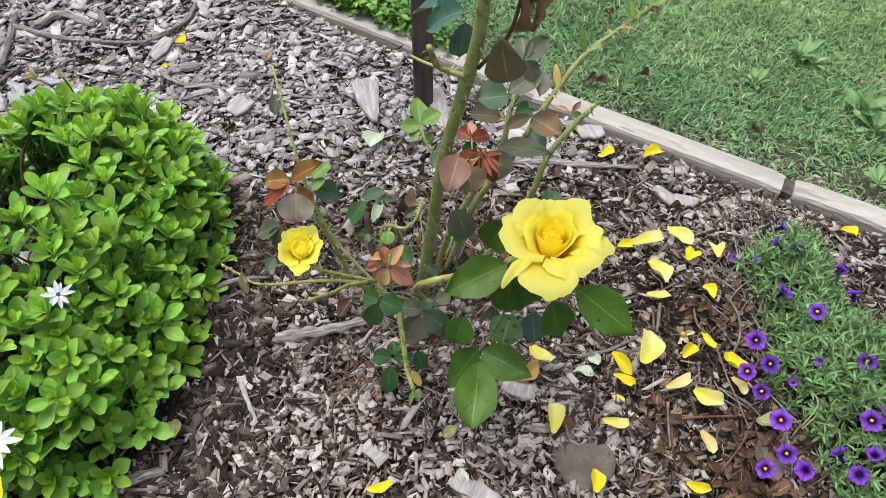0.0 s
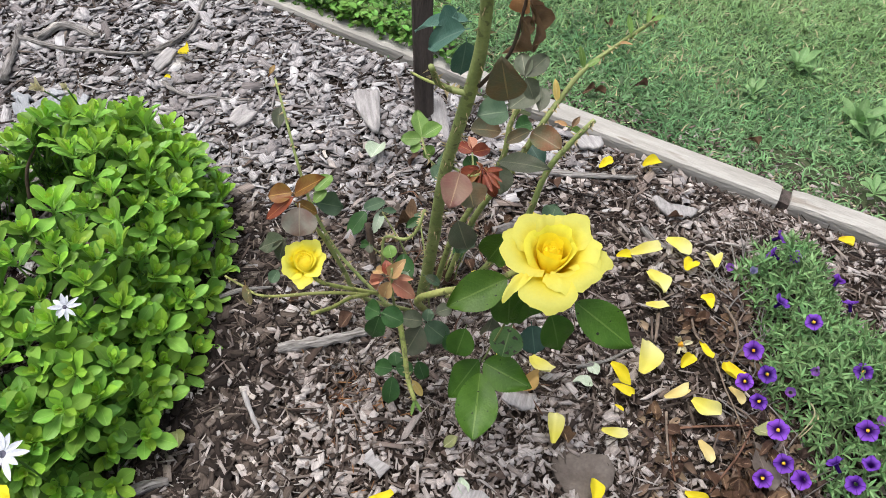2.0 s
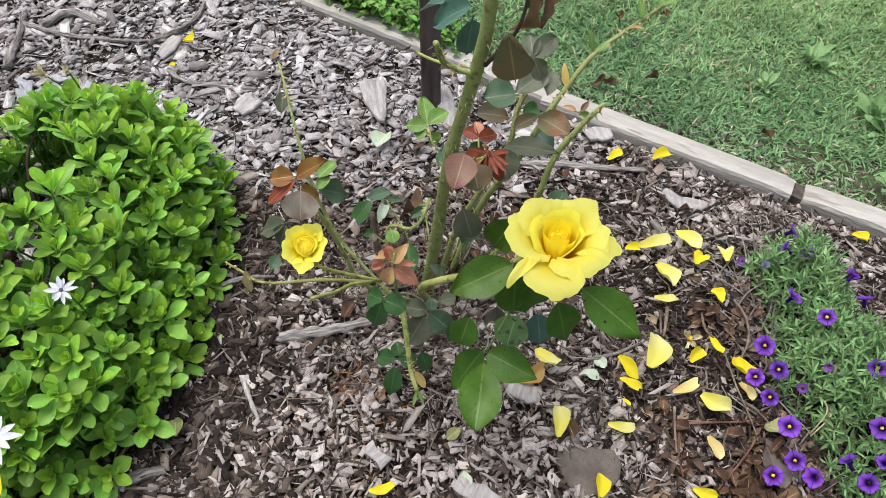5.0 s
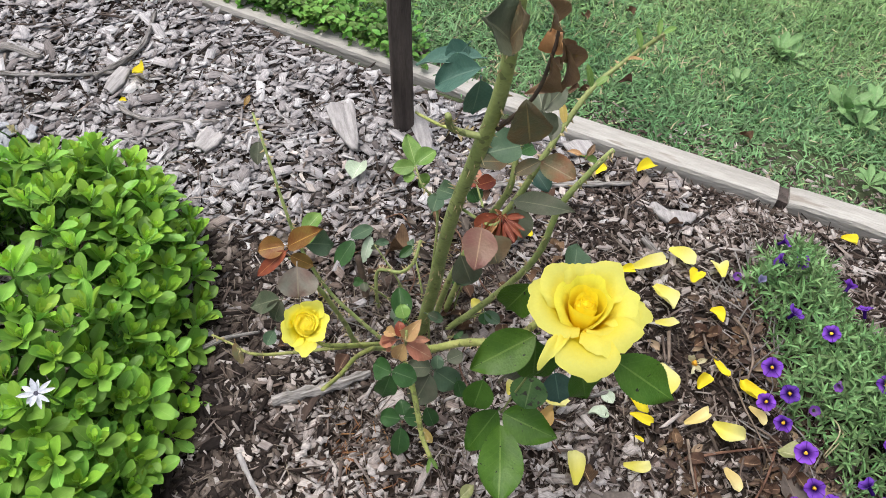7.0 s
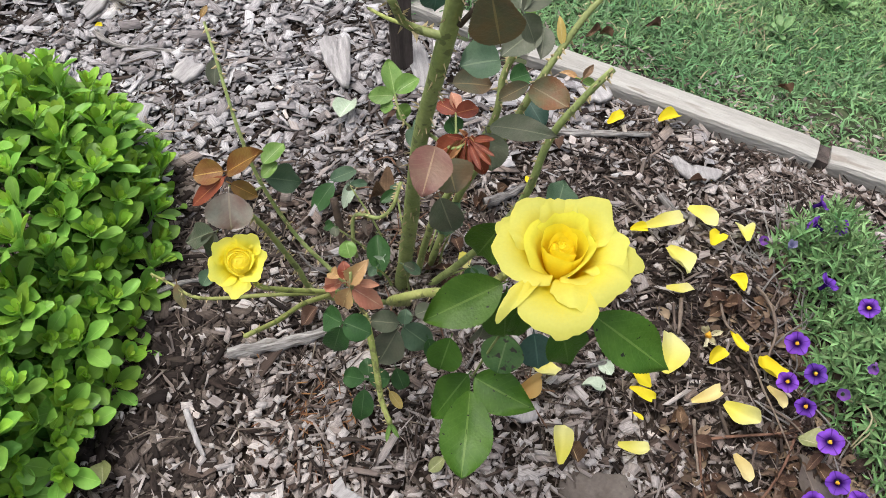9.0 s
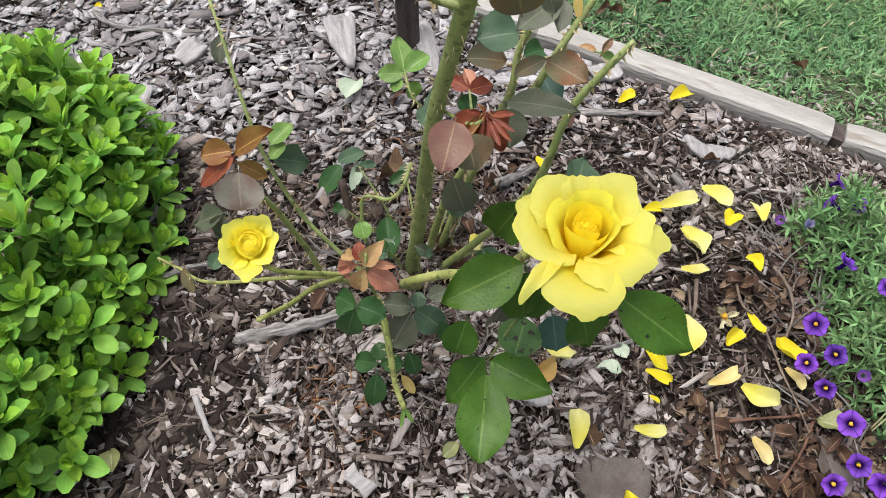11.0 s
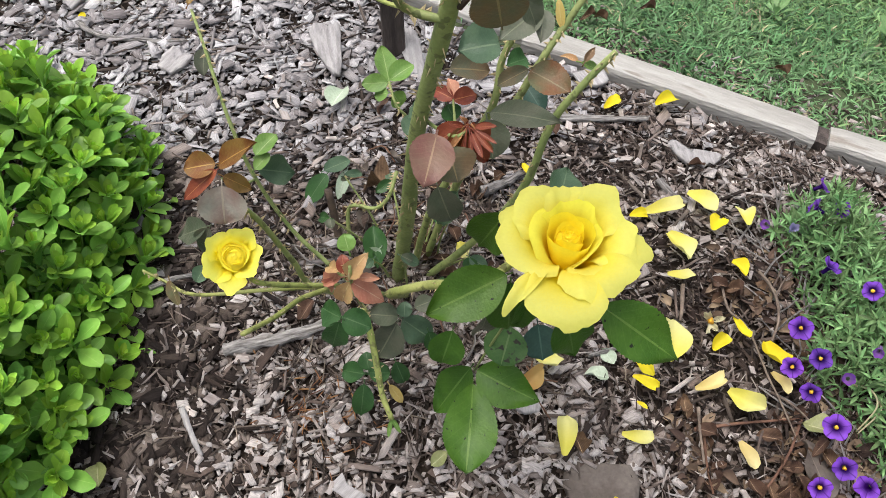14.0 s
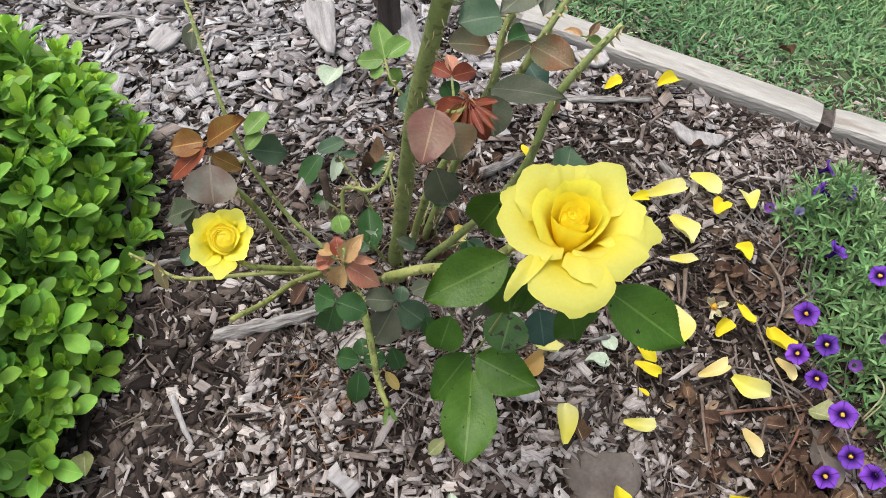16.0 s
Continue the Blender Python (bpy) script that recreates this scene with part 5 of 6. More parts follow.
# small shoots at the tips of the upper canes
for base, tip, tone, w in (((0.190, 0.684, 0.400), (0.205, 0.690, 0.405), "young", 0.006), ((0.185, 0.684, 0.398), (0.188, 0.694, 0.412), "young", 0.006), ((0.170, 0.682, 0.385), (0.166, 0.694, 0.402), "young", 0.007), ((0.158, 0.681, 0.372), (0.168, 0.670, 0.385), "peach", 0.006), ((0.121, 0.659, 0.357), (0.115, 0.668, 0.380), "young", 0.007), ((0.124, 0.660, 0.358), (0.138, 0.664, 0.368), "young", 0.008), ((0.094, 0.639, 0.328), (0.090, 0.650, 0.350), "yellowed", 0.008), ((0.096, 0.572, 0.350), (0.082, 0.575, 0.355), "peach", 0.007), ((0.098, 0.570, 0.350), (0.112, 0.566, 0.346), "young", 0.008), ((0.100, 0.568, 0.352), (0.108, 0.576, 0.362), "withered", 0.006), ((0.062, 0.611, 0.37), (0.058, 0.618, 0.388), "young", 0.008), ((-0.226, 0.686, 0.276), (-0.229, 0.664, 0.262), "dusk", 0.016), ((-0.238, 0.712, 0.305), (-0.232, 0.722, 0.312), "bronze", 0.006)):
    leaflet(tone, base, tip, w)

# narrow unfolding leaflets of the red shoot tip
for k in range(15):
    a = k * 2.39996
    top = Vector((0.006 + 0.004 * math.cos(a), 0.468 + 0.004 * math.sin(a), 0.386))
    leaflet("red" if k % 3 else "rust", top, top + Vector((0.014 * math.cos(a), 0.010 * math.sin(a) - 0.010, random.uniform(-0.022, 0.012))), random.uniform(0.003, 0.005))


# ---- white daisy bush ----
def dome(u, v):
    """A point on the bush's skin for u, v in the unit square, and how far out it lies (1 at the rim)."""
    p = 3.4 if v > 0 else 2.7
    q = (abs(u) ** p + abs(v) ** p) ** (1 / p)
    x, y = -0.610 + 0.280 * u, 0.55 + (0.285 - 0.17 * min(1.0, max(0.0, 0.35 - u) / 0.55) if v > 0 else 0.345) * v
    h = (0.185 - 0.02 * max(0.0, v)) * max(0.0, 1 - q ** 3.6) ** 0.5 + 0.034 * noise.noise(Vector((x * 13, y * 13, 0)))
    return Vector((x, y, ground_z(x, y) + max(0.012, h))), q


def merged(pieces):
    """One shape out of several (verts, faces, uvs)."""
    verts, faces, uvs = [], [], []
    for v, f, u in pieces:
        o = len(verts)
        verts += [Vector(q) for q in v]
        faces += [tuple(i + o for i in q) for q in f]
        uvs += u
    return verts, faces, uvs


def rosette_pieces(seed, leaves=14, scale=1.0, rows=9):
    """A shoot tip: a short stem first, then spoon-shaped leaves from the broad spreading ones below to the small upright ones."""
    r = random.Random(seed)
    v, f, u, _ = tube_shape([(0, 0, -0.055), (0.002, 0, -0.03), (0, 0, 0.002)], 0.0016, 0.001, 5, steps=2)
    pieces = [(v, f, [(0.5, 0.5)] * len(v))]
    for k in range(leaves):
        s = k / (leaves - 1)
        ln = (0.038 - 0.023 * s ** 1.3) * r.uniform(0.82, 1.15) * scale
        bv, bf, bu = blade(ln, ln * r.uniform(0.36, 0.46), SPOON, n=rows, fold=r.uniform(0.14, 0.30), droop=r.uniform(-0.05, 0.28) * (1 - s), wave=0.05, teeth=r.choice((0.0, 0.03)), cols=2, twist=r.uniform(-0.3, 0.3), seed=k)
        m = Matrix.Translation((0, 0, -0.016 + 0.020 * s)) @ Matrix.Rotation(k * 2.39996 + r.uniform(-0.3, 0.3), 4, "Z") @ Matrix.Rotation(radians(40 + 36 * s + r.uniform(-18, 18)), 4, "X")
        pieces.append(([m @ Vector(q) for q in bv], bf, bu))
    return pieces


def leaf_age(k, leaves=14):
    """0 for the old leaves at the foot of a shoot, 1 for the middle ones, 2 for the youngest."""
    return 0 if k < leaves * 0.42 else 1 if k < leaves * 0.72 else 2


def shoot_kit(pieces, mats):
    """Shared meshes of a shoot: the stem and each leaf, coloured by age."""
    kit = [mesh_of(*p) for p in pieces]
    for k, me in enumerate(kit):
        me.materials.append(mats[leaf_age(k - 1, len(kit) - 1)] if k else mats[0])
    return kit


def place_shoot(kit, plant, m):
    shoot = part("shoot", kit[0], None, plant, m)
    for me in kit[1:]:
        part("leaf", me, None, shoot, m)


def under(plant, ob):
    """Makes a joined mass of foliage a part of its plant."""
    ob.parent = plant
    ob.matrix_basis = WORLD[plant].inverted()
    ob["kind"] = "stuff"


daisy_bush = thing("daisy_bush", Matrix.Translation((-0.605, 0.55, 0.071)))
tagged(daisy_bush, "dense bright green daisy bush with spoon-shaped leaves", "daisy bush")
shoot_meshes = [shoot_kit(rosette_pieces(300 + k), hedge_leaf_mats) for k in range(10)]
inner_shapes = [merged(rosette_pieces(400 + k, 9, rows=6)) for k in range(5)]
spots, tries, inner = [], 0, []
while tries < 14000:
    tries += 1
    u, v = random.uniform(-1.0, 1.0), random.uniform(-1.0, 1.0)
    p, q = dome(u, v)
    if q > 1.0:
        continue
    along, across = 0.577 * (p.x + 0.562) - 0.817 * (p.y - 0.606), 0.817 * (p.x + 0.562) + 0.577 * (p.y - 0.606)
    if (along / 0.108) ** 2 + (across / 0.088) ** 2 < 1:  # a gap between two clumps
        continue
    side = max(0.0, (q - 0.72) / 0.28)
    if side > 0 and random.random() < 0.75:
        p = p.copy()
        p.z = ground_z(p.x, p.y) + 0.015 + (p.z - ground_z(p.x, p.y)) * random.uniform(0.3, 1.0)
    if all((p - s[0]).length > 0.0260 for s in spots):
        out = Vector((u, v, 0)).normalized() if q > 0.01 else Vector((0, 0, 1))
        spots.append((p, (Vector((0, 0, 1)) + out * (0.10 + 0.60 * side * side) + Vector((random.gauss(0, 0.2), random.gauss(0, 0.2), 0))).normalized()))
near = sorted(spots, key=lambda s: (s[0] - Vector((-0.30, 0.30, 0.2))).length)
rest = []
for k, (p, up) in enumerate(near):
    m = up.to_track_quat("Z", "Y").to_matrix().to_4x4() @ Matrix.Rotation(random.uniform(0, 6.28), 4, "Z") @ Matrix.Scale(random.uniform(0.8, 1.15), 4)
    m.translation = p + up * random.uniform(-0.014, 0.012)
    if k < 190:
        place_shoot(shoot_meshes[k % 10], daisy_bush, m)
    else:
        rest.append(m)
    # a lower copy of each shoot, coloured dark for shade between the rosettes
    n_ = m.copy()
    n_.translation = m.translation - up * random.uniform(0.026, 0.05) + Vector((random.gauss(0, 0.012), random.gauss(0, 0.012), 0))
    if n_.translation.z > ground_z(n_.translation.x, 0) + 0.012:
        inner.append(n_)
rest = np.array(rest)
for age in range(3):
    shapes = [merged([q for i, q in enumerate(rosette_pieces(300 + k, rows=7)) if (leaf_age(i - 1) if i else 0) == age]) for k in range(5)]
    under(daisy_bush, joined("outlying_foliage", [scatter_mesh(shapes[k], rest[k::5]) for k in range(5)], hedge_mats[age], True))
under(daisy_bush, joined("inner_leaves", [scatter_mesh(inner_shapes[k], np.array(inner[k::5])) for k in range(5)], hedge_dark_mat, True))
for k in range(60):
    p, up = random.choice(spots)
    foot = Vector((-0.60 + (p.x + 0.60) * 0.55, 0.55 + (p.y - 0.55) * 0.55, 0))
    foot.z = ground_z(foot.x, foot.y) - 0.005
    v, f, u, _ = tube_shape([foot, foot.lerp(p, 0.5) + Vector((0, 0, 0.02)), p - up * 0.03], 0.0035, 0.0015, 6)
    part("stem", mesh_of(v, f, u), twig_mat, daisy_bush)


def daisy(at, face, radius, wither=False):
    m = Vector(face).normalized().to_track_quat("Z", "Y").to_matrix().to_4x4()
    m.translation = Vector(at)
    v, f, u, _ = tube_shape([(0, -0.02, -0.09), (0, -0.006, -0.04), (0, 0, -0.001)], 0.001, 0.0012, 6)
    flower = part("daisy_flower", mesh_of(v, f, u), hedge_dark_mat, daisy_bush, m, "withered cream daisy head" if wither else "white daisy flower")
    for k in range(10):
        bv, bf, bu = blade(radius * random.uniform(0.75, 1.12), radius * random.uniform(0.30, 0.44), NARROW, n=6, fold=0.15 if not wither else 0.6, droop=random.uniform(-0.1, 0.15), seed=k)
        tip = pose(0, 0, 0.001, random.uniform(-6, 24) if not wither else random.uniform(30, 75))
        part("petal", mesh_of(bv, bf, bu), cream_mat if wither else white_mat, flower, m @ Matrix.Rotation(k * 2 * math.pi / 10 + random.uniform(-0.16, 0.16), 4, "Z") @ tip @ Matrix.Translation((0, radius * 0.16, 0)))
    bm = bmesh.new()
    bmesh.ops.create_icosphere(bm, subdivisions=2, radius=radius * 0.22)
    for q in bm.verts:
        q.co.z = q.co.z * 0.45 + 0.001 * noise.noise(q.co * 900)
    me = bpy.data.meshes.new("eye")
    bm.to_mesh(me)
    part("flower_eye", me, daisy_eye_mat if not wither else cream_mat, flower, m)


daisy((-0.393, 0.402, 0.262), (0.25, -0.5, 0.8), 0.0125)
daisy((-0.394, 0.252, 0.262), (0.15, -0.35, 0.9), 0.019)
daisy((-0.645, 0.895, 0.132), (-0.2, -0.4, 0.6), 0.018, True)
chalk_mat = material("bleached_chip", (0.22, 0.23, 0.255), (0.34, 0.355, 0.38), 30, 0.8, 0.6, spread=0.1, stretch=(6, 1, 4), fine=6)
for px_, py_, tn, ln, wd in ((-0.692, 0.900, 30, 0.026, 0.016), (-0.668, 0.915, -20, 0.024, 0.010), (-0.705, 0.925, 70, 0.020, 0.010), (-0.645, 0.915, -50, 0.026, 0.010), (-0.634, 0.893, 20, 0.020, 0.010), (-0.610, 0.925, 5, 0.018, 0.011), (-0.655, 0.94, 60, 0.018, 0.008)):
    chalk = slab("wood_slab", [(-wd, -0.5 * ln), (-wd * 0.2, -0.7 * ln), (wd * 0.3, -ln), (wd, -0.4 * ln), (wd * 0.55, 0.1 * ln), (wd * 0.8, 0.7 * ln), (-wd * 0.2, ln), (-wd * 0.5, 0.5 * ln), (-wd * 0.9, 0.4 * ln)], 0.004, on_bed(px_, py_, 0.012, random.uniform(-14, 18), random.uniform(-12, 12), tn), "bleached white flake of wood behind the daisy bush")
    chalk.data.materials.clear()
    chalk.data.materials.append(chalk_mat)
daisy((-0.50, 0.73, 0.265), (0.0, -0.3, 0.8), 0.009, True)

# ---- trailing plant with violet bell flowers ----
trailing_plant = thing("trailing_petunia", Matrix.Translation((0.54, 0.47, -0.026)))
tagged(trailing_plant, "low trailing plant with narrow leaves and violet flowers", "flowering plant")


def trail_pieces(seed):
    """A trailing shoot: its stem first, then narrow leaves up the stem."""
    r = random.Random(seed)
    top = r.uniform(0.05, 0.075)
    v, f, u, _ = tube_shape([(0, 0, -0.05), (0.003, 0, -0.02), (0, 0, top * 0.6 - 0.02)], 0.0011, 0.0007, 5, steps=2)
    pieces = [(v, f, [(0.5, 0.5)] * len(v))]
    for k in range(15):
        s = k / 14
        ln = r.uniform(0.020, 0.031) * (1 - 0.42 * s)
        bv, bf, bu = blade(ln, ln * r.uniform(0.15, 0.22), NARROW, n=5, fold=0.25, droop=r.uniform(-0.05, 0.3), cols=1, seed=k)
        m = Matrix.Translation((0, 0, -0.02 + top * s * 0.6)) @ Matrix.Rotation(k * 2.39996, 4, "Z") @ Matrix.Rotation(radians(8 + 55 * s + r.uniform(-12, 12)), 4, "X")
        pieces.append(([m @ Vector(q) for q in bv], bf, bu))
    return pieces


def trail_edge(y):
    """The plant's side towards the rose."""
    return 0.397 + 0.012 * math.sin(y * 23 + 0.8) + 0.022 * min(1.0, max(0.0, (0.46 - y) / 0.04)) + 1.2 * max(0.0, y - 0.655)


def trail_rim(y):
    """The plant's side towards the lawn."""
    return 0.522 + 1.2 * max(0.0, 0.56 - y)


trail_meshes = [shoot_kit(trail_pieces(600 + k), [bell_leaf_mat] * 3) for k in range(8)]
tspots, tries = [], 0
while tries < 9000 and len(tspots) < 820:
    tries += 1
    x, y = random.uniform(0.33, 0.86), random.uniform(0.22, 0.705)
    if x < trail_edge(y) or x > trail_rim(y):
        continue
    deep = min(1.0, min(x - trail_edge(y), trail_rim(y) - x) / 0.07)
    z = ground_z(x, y) + 0.012 + 0.062 * deep ** 0.6 * random.uniform(0.75, 1.0) + 0.01 * noise.noise(Vector((x * 18, y * 18, 5)))
    p = Vector((x, y, z))
    if all((p - s).length > 0.0138 for s in tspots):
        tspots.append(p)
tspots.sort(key=lambda s: (s - Vector((0.38, 0.45, 0))).length)
trest = []
for k, p in enumerate(tspots):
    up = Vector((random.gauss(-0.22, 0.4), random.gauss(-0.1, 0.4), 0.8)).normalized()
    m = up.to_track_quat("Z", "Y").to_matrix().to_4x4() @ Matrix.Rotation(random.uniform(0, 6.28), 4, "Z") @ Matrix.Scale(random.uniform(0.75, 1.15), 4)
    m.translation = p
    if k < 150:
        place_shoot(trail_meshes[k % 8], trailing_plant, m)
    else:
        trest.append(m)
tshapes = [merged(trail_pieces(600 + k)) for k in range(4)]
tj = joined("outlying_foliage", [scatter_mesh(tshapes[k], np.array([trest[i] for i in range(k, len(trest), 4)])) for k in range(4)], bell_mat, True)
under(trailing_plant, tj)


def corolla_shape(radius, open_, seed, depth=0.011):
    """A five-lobed trumpet: narrow tube, flared and slightly folded rim."""
    verts, faces, uvs = [], [], []
    rows, k = 9, 40
    for i in range(rows + 1):
        s = i / rows
        for j in range(k):
            a = 2 * math.pi * j / k
            lobe = 0.96 + 0.17 * abs(math.cos(2.5 * a)) ** 0.7 * (s > 0.5) * (s - 0.5) * 2 - 0.05 * (s > 0.6)
            r = 0.0022 + (radius * lobe - 0.0022) * max(0, (s - 0.30) / 0.70) ** (0.8 + 0.5 * (1 - open_)) * (0.45 + 0.55 * open_)
            z = -depth * (1 - min(1, s / 0.42)) ** 1.2 + (s - 0.42) * radius * (0.22 + 1.3 * (1 - open_)) * (s > 0.42)
            z += 0.0012 * s * s * math.cos(5 * a + 0.6) + 0.0012 * s * s * math.sin(3 * a + seed)
            verts.append((r * math.cos(a), r * math.sin(a), z))
            uvs.append((j / k, s))
    for i in range(rows):
        for j in range(k):
            j2 = (j + 1) % k
            faces.append((i * k + j, i * k + j2, (i + 1) * k + j2, (i + 1) * k + j))
    return verts, faces, uvs


def violet(at, kind, seed):
    r = random.Random(seed)
    radius = r.uniform(0.0097, 0.0123)
    face = Vector((-0.28 + r.gauss(0, 0.22), -0.50 + r.gauss(0, 0.20), 0.72))
    open_ = 1.0
    if kind == "s":
        face, open_ = Vector((r.uniform(-0.9, 0.6), r.uniform(-0.2, 0.7), 0.35)), 0.8
    if kind in "bf":
        radius, open_ = radius * 0.75, 0.25
    m = face.normalized().to_track_quat("Z", "Y").to_matrix().to_4x4() @ Matrix.Rotation(r.uniform(0, 6.28), 4, "Z")
    m.translation = Vector(at)
    v, f, u = corolla_shape(radius, open_, seed)
    flower = part("flower", mesh_of(v, f, u), faded_mat if kind == "f" else lilac_mat if kind == "b" else violet_mat, trailing_plant, m, {"o": "violet trumpet flower with a yellow eye", "s": "violet trumpet flower turned sideways", "b": "half-closed lilac flower", "f": "faded bluish shrivelled flower"}[kind])
    if kind == "o":
        bv, bf, bu, _ = tube_shape([(0, 0, -0.006), (0, 0, -0.001), (0.0002, 0, 0.0004)], 0.0012, 0.0021, 9, 0.6, 2)
        part("flower_eye", mesh_of(bv, bf, bu), throat_mat, flower, m, "yellow flower eye")
    tail = m @ Vector((0, 0, -0.010))
    foot = Vector((tail.x + 0.012, tail.y + 0.008, ground_z(tail.x, tail.y) + 0.002))
    bv, bf, bu, _ = tube_shape([foot, foot.lerp(tail, 0.6) + Vector((0.004, 0, 0)), tail], 0.0009, 0.0016, 6)
    part("flower_stalk", mesh_of(bv, bf, bu), bell_mat, flower)


FLOWERS = (
    ((0.366, 0.391, 0.045), "o"),
    ((0.367, 0.458, 0.058), "o"),
    ((0.353, 0.428, 0.045), "o"),
    ((0.345, 0.458, 0.040), "o"),
    ((0.365, 0.500, 0.045), "o"),
    ((0.366, 0.354, 0.035), "o"),
    ((0.339, 0.338, 0.030), "o"),
    ((0.395, 0.441, 0.045), "b"),
    ((0.418, 0.572, 0.050), "s"),
    ((0.443, 0.531, 0.065), "o"),
    ((0.481, 0.459, 0.065), "o"),
    ((0.417, 0.348, 0.050), "s"),
    ((0.506, 0.610, 0.050), "s"),
    ((0.465, 0.658, 0.040), "s"),
    ((0.435, 0.663, 0.040), "s"),
    ((0.457, 0.699, 0.035), "s"),
    ((0.384, 0.337, 0.030), "s"),
    ((0.457, 0.347, 0.050), "s"),
    ((0.481, 0.395, 0.060), "b"),
    ((0.427, 0.463, 0.060), "b"),
    ((0.509, 0.571, 0.050), "s"),
    ((0.405, 0.640, 0.030), "f"),
    ((0.380, 0.655, 0.020), "b"),
    ((0.468, 0.389, 0.050), "o"),
    ((0.437, 0.328, 0.040), "s"),
    ((0.525, 0.455, 0.060), "o"),
    ((0.513, 0.388, 0.060), "o"),
    ((0.554, 0.536, 0.050), "o"),
)
for k, (at, kind) in enumerate(FLOWERS):
    violet(at, kind, 70 + k)


# ---- loose petals, leaves and litter on the mulch ----
petal_spots = []


def clear_of_petals(x, y):
    return all((x - a) ** 2 + (y - b) ** 2 > (0.55 * c + 0.014) ** 2 for a, b, c in petal_spots)


def fallen_petal(tone, x, y, turn, length, ratio):
    petal_spots.append((x, y, length))
    seed = random.random() * 9
    length *= 0.9
    v, f, u = blade(length, length * ratio * 1.0, PETAL, n=9, fold=random.uniform(0.2, 0.55), droop=random.uniform(-0.4, 0.3), wave=random.uniform(0.08, 0.2), cols=4, twist=random.uniform(-0.5, 0.5), seed=seed)
    low = min(q[2] for q in v)
    skew = math.sin(seed * 5) * 0.4
    torn = [0.22 * (q[1] / length) ** 2 * noise.noise(Vector((q[0] * 2.2 / (length * ratio) + seed * 7, seed, 0))) for q in v]
    v = [(q[0] * (1 + 0.5 * c) + skew * (q[1] - length * 0.5) * q[1] / length, q[1] * (1 + c) - length * 0.5, q[2] - low) for q, c in zip(v, torn)]
    me = mesh_of(v, f, u)
    me.materials.append(petal_mats[tone])
    ob = thing("fallen_petal", on_bed(x, y, 0.0205, random.uniform(-8, 8), random.uniform(-8, 8), turn - 90), me)
    words = {"bright": "bright yellow fallen rose petal on the mulch", "pale": "pale yellow fallen rose petal on the mulch", "dull": "faded cream fallen rose petal on the mulch", "tan": "browning tan fallen rose petal on the mulch"}
    return tagged(ob, words[tone], "petal", "fallen rose petals")


fallen_petal("bright", 0.230, 0.863, 20, 0.029, 0.7)
fallen_petal("bright", 0.302, 0.870, 34, 0.040, 0.55)
fallen_petal("pale", 0.262, 0.677, -2, 0.057, 0.45)
fallen_petal("bright", 0.230, 0.675, 16, 0.025, 0.6)
fallen_petal("pale", 0.313, 0.696, -38, 0.043, 0.65)
fallen_petal("pale", 0.360, 0.674, 80, 0.043, 0.6)
fallen_petal("bright", 0.323, 0.661, 58, 0.034, 0.7)
fallen_petal("pale", 0.269, 0.625, -62, 0.047, 0.68)
fallen_petal("pale", 0.263, 0.583, -8, 0.037, 0.5)
fallen_petal("bright", 0.336, 0.597, -50, 0.026, 0.8)
fallen_petal("pale", 0.237, 0.499, 60, 0.059, 0.62)
fallen_petal("bright", 0.197, 0.476, -46, 0.038, 0.5)
fallen_petal("bright", 0.198, 0.453, -27, 0.033, 0.4)
fallen_petal("pale", 0.093, 0.476, -66, 0.046, 0.6)
fallen_petal("tan", 0.075, 0.453, 25, 0.039, 0.6)
fallen_petal("pale", 0.105, 0.394, 76, 0.048, 0.48)
fallen_petal("pale", 0.179, 0.395, -17, 0.036, 0.45)
fallen_petal("pale", 0.296, 0.430, -47, 0.043, 0.62)
fallen_petal("dull", 0.267, 0.451, 12, 0.040, 0.42)
fallen_petal("bright", 0.341, 0.485, -90, 0.039, 0.75)
fallen_petal("dull", 0.343, 0.453, -68, 0.034, 0.5)
fallen_petal("bright", 0.316, 0.521, -85, 0.036, 0.35)
fallen_petal("bright", 0.288, 0.504, 55, 0.026, 0.7)
fallen_petal("dull", 0.286, 0.377, -70, 0.031, 0.55)
fallen_petal("bright", 0.262, 0.319, -30, 0.029, 0.5)
fallen_petal("bright", 0.146, 0.322, 75, 0.032, 0.65)
fallen_petal("bright", -0.093, 0.301, -4, 0.034, 0.4)
fallen_petal("bright", 0.578, 0.724, -39, 0.028, 0.75)
fallen_petal("bright", -0.480, 1.062, -22, 0.034, 0.8)
fallen_petal("bright", -0.493, 0.996, 9, 0.013, 0.6)
fallen_petal("bright", 0.189, 0.429, -42, 0.013, 0.5)
fallen_petal("pale", 0.015, 0.612, -66, 0.024, 0.7)
fallen_petal("pale", 0.044, 0.498, 68, 0.028, 0.6)
fallen_petal("bright", 0.100, 0.742, -72, 0.020, 0.6)
yellow_bit = fallen_petal("bright", -0.395, 0.222, 20, 0.034, 0.7)
yellow_bit.matrix_basis = pose(-0.395, 0.222, 0.235, 25, 10, 20)
tagged(yellow_bit, "yellow rose petal caught on the daisy bush", "petal")


